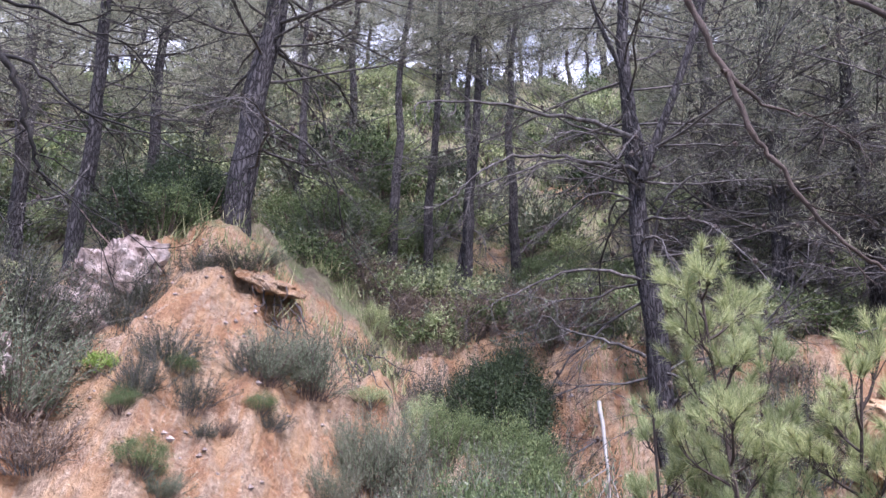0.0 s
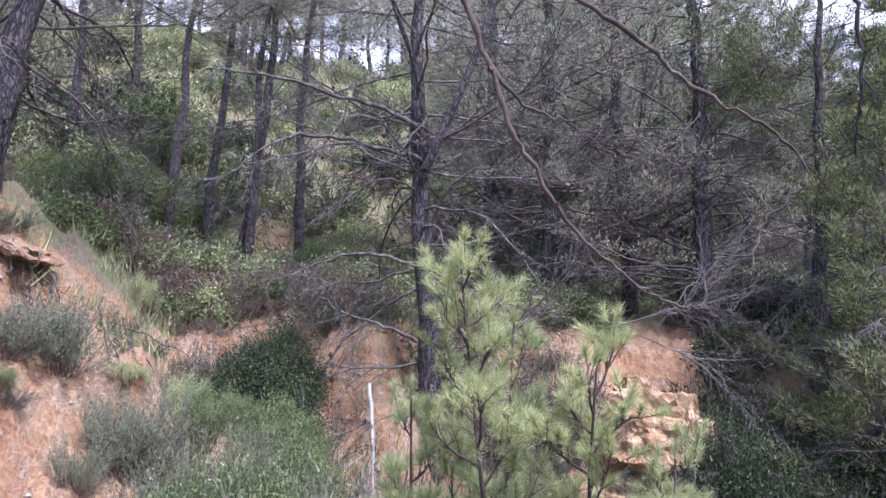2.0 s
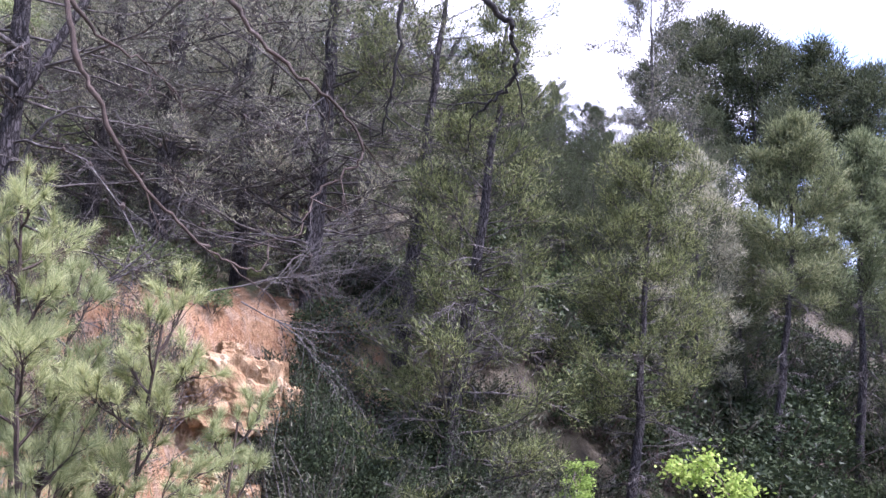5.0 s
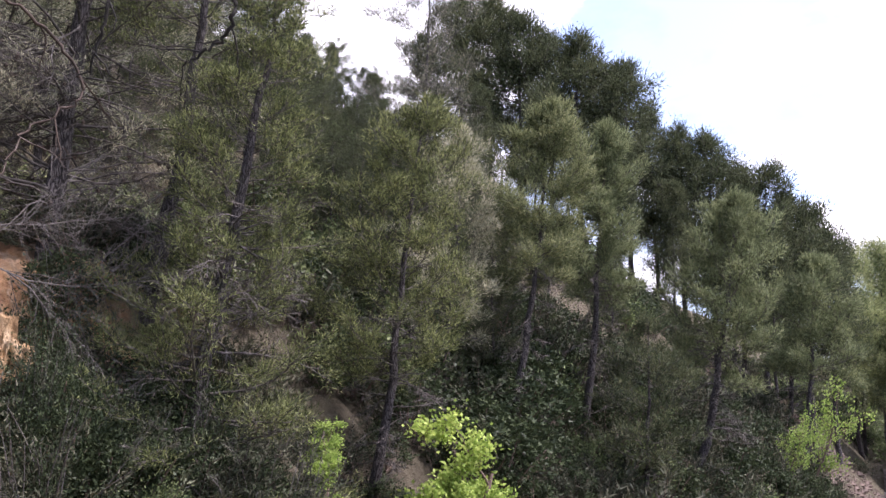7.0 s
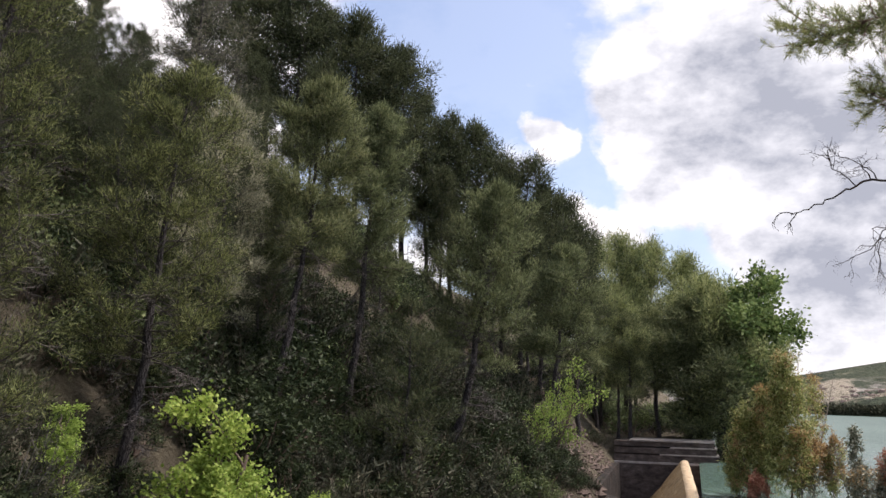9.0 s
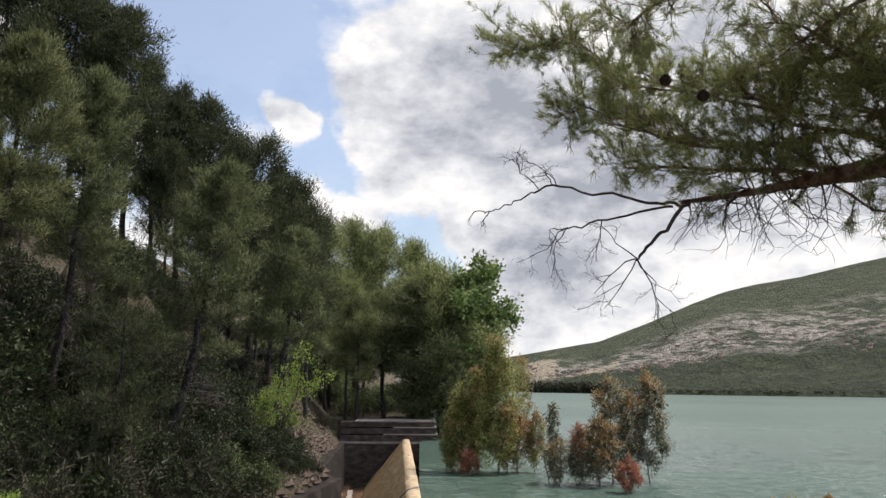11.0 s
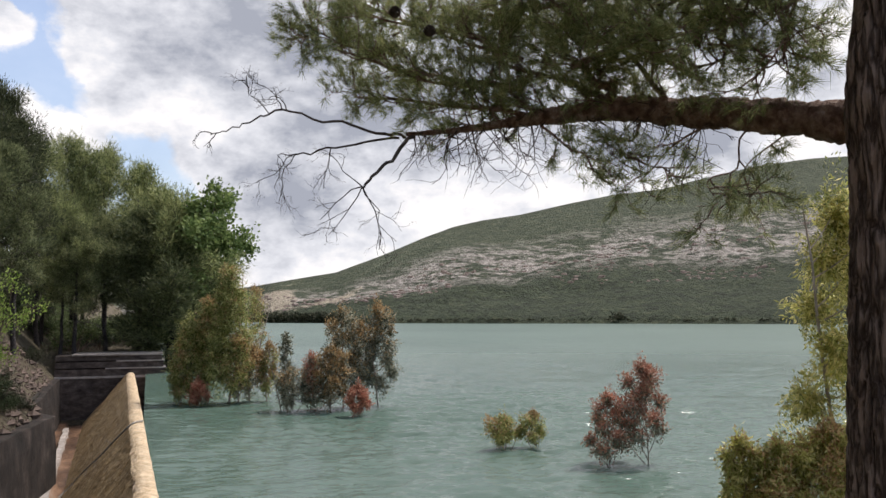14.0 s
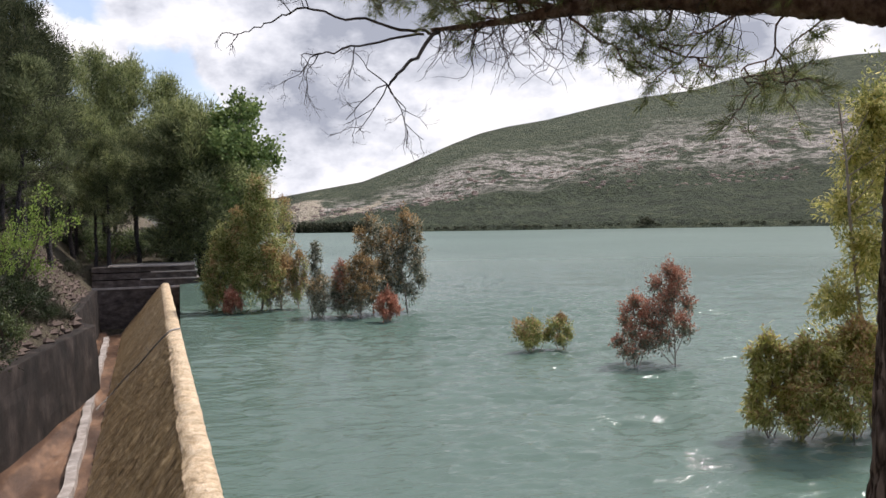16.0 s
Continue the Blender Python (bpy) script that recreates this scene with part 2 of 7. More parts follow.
def water_material():
    m, nt, b = nodes("lake_water", 0.06)
    b.inputs["IOR"].default_value = 1.33
    b.inputs["Specular IOR Level"].default_value = 0.5
    v = coords(nt)
    tone = ntex(nt, 0.02, 3, 0.5, v)
    nt.links.new(ramped(nt, tone.outputs["Fac"], [(0.3, (0.060, 0.100, 0.080)), (0.7, (0.090, 0.138, 0.114))]), b.inputs["Base Color"])
    chop = ntex(nt, 3.0, 5, 0.62, coords(nt, (1.0, 0.45, 1), (0, 0, 74)))
    fine = ntex(nt, 9.0, 4, 0.6, coords(nt, (1.0, 0.6, 1), (0, 0, 60)))
    h = value_math(nt, "ADD", chop.outputs["Fac"], value_math(nt, "MULTIPLY", fine.outputs["Fac"], 0.25))
    # the open lake is ruffled by wind, the water behind the weir is calmer
    away = nt.nodes.new("ShaderNodeVectorMath")
    away.operation = "LENGTH"
    nt.links.new(v, away.inputs[0])
    nt.links.new(ramped(nt, value_math(nt, "MULTIPLY", away.outputs["Value"], 0.01), [(0.12, 0.07), (0.40, 0.15), (1.0, 0.36)]), b.inputs["Roughness"])
    bumped(nt, b, h, 1.0, 0.06)
    return m


def hill_material():
    m, nt, b = nodes("far_hillside", 0.95)
    v = coords(nt)
    big, mid, fine = ntex(nt, 0.012, 5, 0.6, v), ntex(nt, 0.10, 10, 0.75, coords(nt, (1, 1, 2.5))), ntex(nt, 0.35, 6, 0.75, v)
    low = ramped(nt, fine.outputs["Fac"], [(0.35, (0.018, 0.027, 0.015)), (0.52, (0.036, 0.049, 0.028)), (0.70, (0.072, 0.080, 0.047))])
    high = ramped(nt, fine.outputs["Fac"], [(0.35, (0.036, 0.048, 0.031)), (0.52, (0.060, 0.074, 0.047)), (0.70, (0.10, 0.106, 0.071))])
    rock = ramped(nt, fine.outputs["Fac"], [(0.36, (0.06, 0.06, 0.045)), (0.45, (0.21, 0.19, 0.17)), (0.60, (0.44, 0.40, 0.365))])
    up = nt.nodes.new("ShaderNodeAttribute")
    up.attribute_name = "share_of_height"
    z = value_math(nt, "ADD", up.outputs["Fac"], value_math(nt, "MULTIPLY", value_math(nt, "SUBTRACT", big.outputs["Fac"], 0.5), 0.45))
    scrub = mixed(nt, ramped(nt, z, [(0.38, 0.0), (0.62, 1.0)]), low, high)
    scrub = mixed(nt, 0.8, scrub, ramped(nt, mid.outputs["Fac"], [(0.36, (0.50, 0.55, 0.50)), (0.62, (1.35, 1.28, 1.22))]), "MULTIPLY")
    belt = ramped(nt, z, [(0.36, 0.0), (0.47, 1.0), (0.62, 0.9), (0.80, 0.0)])
    ledge = ntex(nt, 0.035, 10, 0.8, coords(nt, (1, 1, 3.2), (7, 5, 0)))
    spots = ramped(nt, value_math(nt, "ADD", value_math(nt, "MULTIPLY", mid.outputs["Fac"], 0.55), value_math(nt, "MULTIPLY", ledge.outputs["Fac"], 0.45)), [(0.474, 0.0), (0.52, 0.95)])
    bushes = ntex(nt, 0.55, 3, 0.6, v, "ShaderNodeTexVoronoi")
    scrub = mixed(nt, 0.5, scrub, ramped(nt, bushes.outputs["Distance"], [(0.15, (0.42, 0.48, 0.42)), (0.60, (1.2, 1.18, 1.1))]), "MULTIPLY")
    col = mixed(nt, value_math(nt, "MULTIPLY", belt, spots), scrub, rock)
    cut = nt.nodes.new("ShaderNodeAttribute")
    cut.attribute_name = "bare_cut"
    bare = value_math(nt, "ADD", cut.outputs["Fac"], value_math(nt, "MULTIPLY", value_math(nt, "SUBTRACT", mid.outputs["Fac"], 0.5), 1.6))
    col = mixed(nt, ramped(nt, bare, [(0.40, 0.0), (0.60, 1.0)]), col, ramped(nt, fine.outputs["Fac"], [(0.35, (0.20, 0.17, 0.12)), (0.6, (0.42, 0.37, 0.29))]))
    nt.links.new(col, b.inputs["Base Color"])
    bumped(nt, b, value_math(nt, "ADD", fine.outputs["Fac"], value_math(nt, "MULTIPLY", bushes.outputs["Distance"], -0.35)), 1.0, 2.4)
    return m


M_EARTH = earth_material("marl_and_litter")
M_BARK = bark_material("grey_pine_bark", (0.042, 0.036, 0.036), (0.14, 0.127, 0.128), 30.0, 0.24, 1.0)
M_BARK_NEAR = bark_material("plated_pine_bark", (0.085, 0.060, 0.050), (0.36, 0.29, 0.26), 24.0, 0.13, 1.0)
M_TWIG = stone_material("dead_grey_wood", [(0.3, (0.065, 0.058, 0.056)), (0.6, (0.15, 0.138, 0.132)), (0.8, (0.27, 0.25, 0.24))], 6.0, (1, 1, 0.3), 0.9, 0.3)
M_DEADLIMB = stone_material("weathered_pine_limb", [(0.3, (0.035, 0.031, 0.031)), (0.5, (0.080, 0.071, 0.066)), (0.72, (0.22, 0.20, 0.188))], 12.0, (1, 1, 0.3), 0.9, 0.4)
M_LIVEWOOD = stone_material("brown_branch_bark", [(0.3, (0.075, 0.052, 0.044)), (0.6, (0.18, 0.13, 0.11)), (0.8, (0.27, 0.21, 0.18))], 9.0, (1, 1, 0.4), 0.9, 0.5)
M_TANBRANCH = stone_material("tan_branch_bark", [(0.3, (0.028, 0.020, 0.016)), (0.55, (0.068, 0.050, 0.041)), (0.75, (0.15, 0.122, 0.105))], 14.0, (1, 1, 0.4), 0.9, 0.4)
M_DARKTWIG = stone_material("dark_twig_bark", [(0.3, (0.035, 0.028, 0.026)), (0.7, (0.10, 0.082, 0.075))], 9.0, (1, 1, 0.4), 0.9, 0.4)
M_BLACKTWIG = stone_material("black_twig_bark", [(0.3, (0.010, 0.009, 0.008)), (0.7, (0.035, 0.030, 0.028))], 12.0, (1, 1, 0.4), 0.9, 0.4)
M_WHITEWOOD = stone_material("bleached_wood", [(0.3, (0.20, 0.185, 0.165)), (0.7, (0.44, 0.42, 0.39))], 7.0, (1, 1, 0.3), 0.8, 0.3)
M_NEEDLE = leaf_material("pine_needles", [(0.052, 0.070, 0.036), (0.086, 0.112, 0.056), (0.136, 0.166, 0.083), (0.205, 0.237, 0.12)])
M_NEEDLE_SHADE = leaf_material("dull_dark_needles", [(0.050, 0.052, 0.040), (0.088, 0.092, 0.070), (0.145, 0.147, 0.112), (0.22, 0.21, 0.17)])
M_NEEDLE_OLIVE = leaf_material("olive_pine_needles", [(0.038, 0.047, 0.021), (0.078, 0.093, 0.040), (0.145, 0.165, 0.072), (0.26, 0.28, 0.128)], 0.4)
M_NEEDLE_GREY = leaf_material("greyish_pine_needles", [(0.16, 0.168, 0.122), (0.26, 0.268, 0.195), (0.37, 0.368, 0.278), (0.46, 0.44, 0.355)])
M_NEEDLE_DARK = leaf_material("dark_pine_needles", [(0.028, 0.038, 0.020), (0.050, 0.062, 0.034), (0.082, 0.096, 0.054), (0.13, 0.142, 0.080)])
M_NEEDLE_YOUNG = leaf_material("young_pine_needles", [(0.17, 0.205, 0.10), (0.27, 0.315, 0.15), (0.38, 0.42, 0.215), (0.48, 0.495, 0.29)], 0.4)
M_LEAF_DARK = leaf_material("dark_shrub_leaves", [(0.020, 0.030, 0.016), (0.036, 0.050, 0.026), (0.062, 0.080, 0.040)], 0.25, 0.45)
M_LEAF_MID = leaf_material("green_shrub_leaves", [(0.060, 0.085, 0.038), (0.110, 0.143, 0.066), (0.185, 0.22, 0.105)], 0.3, 0.5)
M_LEAF_LIGHT = leaf_material("yellow_green_leaves", [(0.18, 0.27, 0.06), (0.28, 0.39, 0.095), (0.40, 0.49, 0.15)], 0.45, 0.5)
M_LEAF_PALE = leaf_material("pale_grey_green_leaves", [(0.14, 0.175, 0.085), (0.26, 0.305, 0.15), (0.42, 0.445, 0.255)], 0.3, 0.5)
M_BROOM = leaf_material("grey_green_broom", [(0.098, 0.116, 0.078), (0.150, 0.168, 0.114), (0.216, 0.228, 0.166)], 0.2)
M_BROOM_DARK = leaf_material("dull_green_broom", [(0.032, 0.037, 0.026), (0.060, 0.066, 0.045), (0.112, 0.112, 0.083)], 0.2)
M_DRY = leaf_material("dry_brown_brush", [(0.112, 0.078, 0.063), (0.178, 0.129, 0.103), (0.265, 0.205, 0.167)], 0.15)
M_STRAW = leaf_material("pale_straw", [(0.26, 0.18, 0.12), (0.38, 0.28, 0.19), (0.50, 0.40, 0.29)], 0.15)
M_GRASS = leaf_material("thin_grass", [(0.13, 0.165, 0.075), (0.24, 0.275, 0.13), (0.42, 0.39, 0.24)], 0.3)
M_EUC_OLIVE = leaf_material("olive_eucalypt_leaves", [(0.11, 0.13, 0.042), (0.23, 0.255, 0.085), (0.37, 0.38, 0.14), (0.50, 0.49, 0.24)], 0.45, 0.4)
M_EUC_GOLD = leaf_material("golden_eucalypt_leaves", [(0.26, 0.27, 0.08), (0.44, 0.43, 0.14), (0.62, 0.57, 0.23), (0.72, 0.64, 0.34)], 0.65, 0.4)
M_EUC_GREY = leaf_material("grey_eucalypt_leaves", [(0.055, 0.062, 0.040), (0.13, 0.138, 0.096), (0.24, 0.245, 0.185), (0.46, 0.45, 0.39)], 0.35, 0.35)
M_EUC_RED = leaf_material("red_eucalypt_tips", [(0.30, 0.12, 0.088), (0.43, 0.19, 0.14), (0.54, 0.31, 0.23)], 0.4, 0.5)
M_EUC_RUST = leaf_material("rusty_eucalypt_tips", [(0.28, 0.17, 0.085), (0.42, 0.27, 0.14), (0.54, 0.39, 0.22)], 0.4, 0.5)
M_LEAF_POPLAR = leaf_material("poplar_leaves", [(0.085, 0.135, 0.050), (0.15, 0.215, 0.082), (0.23, 0.30, 0.125)], 0.4, 0.5)
M_NEEDLE_DOME = leaf_material("rich_green_needles", [(0.12, 0.15, 0.068), (0.25, 0.285, 0.135), (0.42, 0.44, 0.225)])
M_NEEDLE_LIGHT = leaf_material("light_olive_needles", [(0.080, 0.096, 0.050), (0.155, 0.176, 0.092), (0.27, 0.292, 0.160)], 0.4)
M_CONE = stone_material("pine_cone", [(0.3, (0.04, 0.03, 0.026)), (0.7, (0.13, 0.10, 0.085))], 30.0)
M_ROCK = stone_material("ochre_limestone", [(0.32, (0.12, 0.07, 0.035)), (0.45, (0.28, 0.175, 0.09)), (0.56, (0.39, 0.27, 0.155)), (0.72, (0.52, 0.42, 0.30))], 5.5, (1, 1, 0.6), 0.9, 1.0)
M_ROCK_GREY = stone_material("grey_limestone", [(0.3, (0.10, 0.07, 0.058)), (0.5, (0.24, 0.185, 0.16)), (0.6, (0.36, 0.30, 0.27)), (0.75, (0.46, 0.41, 0.39))], 4.5)
M_WEIR = stone_material("wet_tan_concrete", [(0.32, (0.085, 0.055, 0.026)), (0.47, (0.26, 0.18, 0.09)), (0.58, (0.39, 0.285, 0.16)), (0.72, (0.60, 0.475, 0.31))], 4.5, (2.2, 0.5, 0.5), 0.4, 1.0)
M_CAP = stone_material("tan_weir_cap", [(0.3, (0.34, 0.24, 0.14)), (0.5, (0.60, 0.46, 0.30)), (0.72, (0.80, 0.68, 0.52))], 7.0, (0.8, 1, 1), 0.45, 1.0)
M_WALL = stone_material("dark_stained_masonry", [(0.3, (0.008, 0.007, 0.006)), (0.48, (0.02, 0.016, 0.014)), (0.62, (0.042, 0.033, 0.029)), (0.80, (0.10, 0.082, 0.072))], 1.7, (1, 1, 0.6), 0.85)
M_RUBBLE = stone_material("brown_rubble", [(0.3, (0.05, 0.036, 0.03)), (0.55, (0.12, 0.09, 0.075)), (0.78, (0.23, 0.185, 0.165))], 2.5)
M_LEDGE = stone_material("pale_coping_stone", [(0.3, (0.22, 0.19, 0.17)), (0.7, (0.46, 0.42, 0.39))], 2.0)
M_FLOOR = stone_material("muddy_channel_bed", [(0.3, (0.045, 0.028, 0.02)), (0.5, (0.10, 0.06, 0.04)), (0.62, (0.20, 0.12, 0.075)), (0.78, (0.28, 0.22, 0.18))], 0.9, (0.5, 1.3, 1), 0.4)
M_ABUTMENT = stone_material("brown_stained_masonry", [(0.3, (0.035, 0.027, 0.024)), (0.5, (0.085, 0.068, 0.06)), (0.68, (0.15, 0.125, 0.11)), (0.82, (0.26, 0.225, 0.205))], 2.2, (1, 1, 1.8), 0.85)
M_BARK_LIMB = stone_material("scaly_reddish_bark", [(0.3, (0.07, 0.042, 0.034)), (0.46, (0.19, 0.12, 0.095)), (0.58, (0.32, 0.23, 0.19)), (0.74, (0.52, 0.45, 0.41))], 17.0, (1, 1, 1), 0.95, 1.0)
M_WATER = water_material()
M_HILL = hill_material()


# ---- building tools ----
class Buf:
    """Collects tubes, blades and leaves, and turns them into one mesh."""

    def __init__(self):
        self.v, self.f, self.s, self.n = [], [], [], 0

    def add(self, verts, faces, smooth):
        self.v.append(np.asarray(verts, float).reshape(-1, 3))
        self.f.append((np.asarray(faces) + self.n, smooth))
        self.n += len(self.v[-1])

    def tube(self, pts, radii, sides=6):
        pts = np.asarray(pts, float)
        d = np.gradient(pts, axis=0)
        d /= np.linalg.norm(d, axis=1)[:, None] + 1e-9
        ref = np.array((0.31, 0.95, 0.05)) if abs(d[0][2]) > 0.8 else np.array((0.05, 0.1, 1.0))
        u = np.cross(d, ref)
        u /= np.linalg.norm(u, axis=1)[:, None] + 1e-9
        w = np.cross(d, u)
        an = np.arange(sides) * 2 * np.pi / sides
        ring = pts[:, None] + np.asarray(radii)[:, None, None] * (np.cos(an)[None, :, None] * u[:, None] + np.sin(an)[None, :, None] * w[:, None])
        k, j = np.meshgrid(np.arange(len(pts) - 1), np.arange(sides), indexing="ij")
        j2 = (j + 1) % sides
        faces = np.stack([k * sides + j, k * sides + j2, (k + 1) * sides + j2, (k + 1) * sides + j], -1).reshape(-1, 4)
        self.add(ring, faces, True)

    def blades(self, p, d, length, width, face=None):
        """One thin triangle for each root p and way d, turned towards face."""
        p, d = np.asarray(p, float), np.asarray(d, float)
        n = len(p)
        if not n:
            return
        d = d / (np.linalg.norm(d, axis=1)[:, None] + 1e-9)
        side = np.cross(d, RNG.normal(size=(n, 3)) if face is None else np.asarray(face) + 0.35 * RNG.normal(size=(n, 3)))
        side /= np.linalg.norm(side, axis=1)[:, None] + 1e-9
        ln = np.broadcast_to(np.asarray(length, float), (n,))[:, None]
        wd = np.broadcast_to(np.asarray(width, float), (n,))[:, None]
        self.add(np.stack([p - side * wd / 2, p + side * wd / 2, p + d * ln], 1), np.arange(3 * n).reshape(-1, 3), False)

    def leaves(self, p, d, length, width, face=None):
        """One diamond leaf for each root p and way d, turned towards face."""
        p, d = np.asarray(p, float), np.asarray(d, float)
        n = len(p)
        if not n:
            return
        d = d / (np.linalg.norm(d, axis=1)[:, None] + 1e-9)
        side = np.cross(d, RNG.normal(size=(n, 3)) if face is None else np.asarray(face) + 0.3 * RNG.normal(size=(n, 3)))
        side /= np.linalg.norm(side, axis=1)[:, None] + 1e-9
        ln = np.broadcast_to(np.asarray(length, float), (n,))[:, None]
        wd = np.broadcast_to(np.asarray(width, float), (n,))[:, None]
        self.add(np.stack([p, p + d * ln * 0.45 + side * wd / 2, p + d * ln, p + d * ln * 0.45 - side * wd / 2], 1), np.arange(4 * n).reshape(-1, 4), False)

    def mesh(self, name, material):
        me = bpy.data.meshes.new(name)
        v = np.concatenate(self.v)
        loops = np.concatenate([f.ravel() for f, _ in self.f])
        sizes = np.concatenate([np.full(len(f), f.shape[1]) for f, _ in self.f])
        smooth = np.concatenate([np.full(len(f), s) for f, s in self.f])
        me.vertices.add(len(v))
        me.vertices.foreach_set("co", v.ravel())
        me.loops.add(len(loops))
        me.loops.foreach_set("vertex_index", loops.astype(np.int32))
        me.polygons.add(len(sizes))
        me.polygons.foreach_set("loop_start", (np.cumsum(sizes) - sizes).astype(np.int32))
        me.polygons.foreach_set("use_smooth", smooth)
        me.update(calc_edges=True)
        me.validate()
        me.materials.append(material)
        return me


RNG = np.random.default_rng(7)


def thing(name, label, category, group="", x=0.0, y=0.0, z=0.0, kind=""):
    ob = tagged(new(name), label, category, group, kind)
    ob.location = (x, y, z)
    return ob


def part(name, buf, material, parent, label=""):
    if isinstance(buf, bmesh.types.BMesh):
        me = bpy.data.meshes.new(name)
        buf.to_mesh(me)
        buf.free()
        me.materials.append(material)
    else:
        me = buf.mesh(name, material)
    ob = new(name, me)
    ob.parent = parent
    return tagged(ob, label)


def solo(name, buf, material, label, category, kind="", group=""):
    return tagged(new(name, buf.mesh(name, material)), label, category, group, kind)


def unit(v):
    v = np.asarray(v, float)
    return v / (np.linalg.norm(v) + 1e-9)


def turned(d, az, tilt):
    """The way d tipped by tilt (radians) towards the azimuth az round it."""
    d = unit(d)
    u = unit(np.cross(d, (0.3, 0.2, 0.93) if abs(d[2]) < 0.9 else (1, 0, 0)))
    w = np.cross(d, u)
    return unit(d * math.cos(tilt) + (u * math.cos(az) + w * math.sin(az)) * math.sin(tilt))


def wander(p, d, length, steps, wiggle, lift=0.0):
    """A crooked line from p along d; lift bends it up (or down)."""
    pts, d = [np.asarray(p, float)], unit(d)
    for _ in range(steps):
        d = unit(d + RNG.normal(size=3) * wiggle + np.array((0, 0, lift)))
        pts.append(pts[-1] + d * length / steps)
    return np.array(pts)


def along(pts, u):
    f = min(max(u, 0.0), 1.0) * (len(pts) - 1)
    k = min(int(f), len(pts) - 2)
    return pts[k] + (pts[k + 1] - pts[k]) * (f - k), unit(pts[k + 1] - pts[k])


def smooth_line(pts, per=5):
    """A rounded line through a few points."""
    pts = [Vector(p) for p in pts]
    out = []
    for k in range(len(pts) - 1):
        a, b, c, d = pts[max(k - 1, 0)], pts[k], pts[k + 1], pts[min(k + 2, len(pts) - 1)]
        for j in range(per):
            t = j / per
            out.append(0.5 * ((2 * b) + (c - a) * t + (2 * a - 5 * b + 4 * c - d) * t * t + (3 * b - a - 3 * c + d) * t ** 3))
    return np.array([tuple(p) for p in out + [pts[-1]]])


def twigs(buf, p, d, length, r, depth, kids=4, wiggle=0.25, lift=0.0, tips=None, spread=0.9):
    """A forking dead twig."""
    pts = wander(p, d, length, 5, wiggle, lift)
    buf.tube(pts, np.linspace(r, r * 0.45, len(pts)), 5 if r > 0.008 else 3)
    if tips is not None and depth == 0:
        tips.append((pts[-1], unit(pts[-1] - pts[-2])))
    if depth:
        for _ in range(kids):
            q, e = along(pts, RNG.uniform(0.25, 1.0))
            twigs(buf, q, turned(e, RNG.uniform(0, 6.28), RNG.uniform(0.4, spread)), length * RNG.uniform(0.35, 0.65), r * 0.5, depth - 1, kids, wiggle, lift, tips, spread)


def at(lon, d):
    """The place d metres from where the camera stands, in the compass direction lon."""
    return -math.sin(radians(lon)) * d, math.cos(radians(lon)) * d


def fit_pose(x, y, z, turn, size, tall=1.0):
    return Matrix.LocRotScale((x, y, z), Euler((0, 0, turn)), (size, size, size * tall))

# ---- ground, lake, hill and masonry ----
def lerp_line(x, knots):
    return float(np.interp(x, [k[0] for k in knots], [k[1] for k in knots]))


BANK_Y = [(-30, 7.6), (-3.4, 7.0), (-2.6, 7.2), (-1.35, 7.7), (-0.75, 8.5), (-0.3, 9.3), (1.0, 10.1), (3.2, 9.9), (4.6, 9.7), (6.6, 9.4), (8.5, 9.0), (12, 8.6), (60, 8)]
BANK_STEEP = [(-3, 0.95), (-0.8, 1.0), (0.2, 0.8), (1.6, 1.5), (3.2, 1.5), (4.6, 2.1), (6.8, 1.9), (9, 1.1), (12, 1.0)]
BANK_RISE = [(-6, 0.5), (-3.5, 0.55), (-3.0, 0.85), (-2.6, 1.05), (-2.0, 1.15), (-1.75, 0.85), (-1.5, 0.55), (-1.1, 0.05), (-0.7, -0.45), (-0.2, -0.1), (0.4, 0.4), (60, 0.45)]
WALL_LINE = [(-30, 6.0), (8, 6.6), (13, 6.3), (22, 4.6), (34, 3.0), (36, 4.1), (53, 4.6), (60, 4.6)]


def crest_y(x):
    return -0.30 + 0.0272 * (x - 11.3)


def rough_ground(x, y, z, amp):
    p = Vector((x, y, z))
    return amp * (0.55 * noise.noise(p * 0.7) + 0.3 * noise.noise(p * 1.9 + Vector((9, 2, 4))) + 0.18 * noise.noise(p * 5.3) + 0.09 * noise.noise(p * 11))


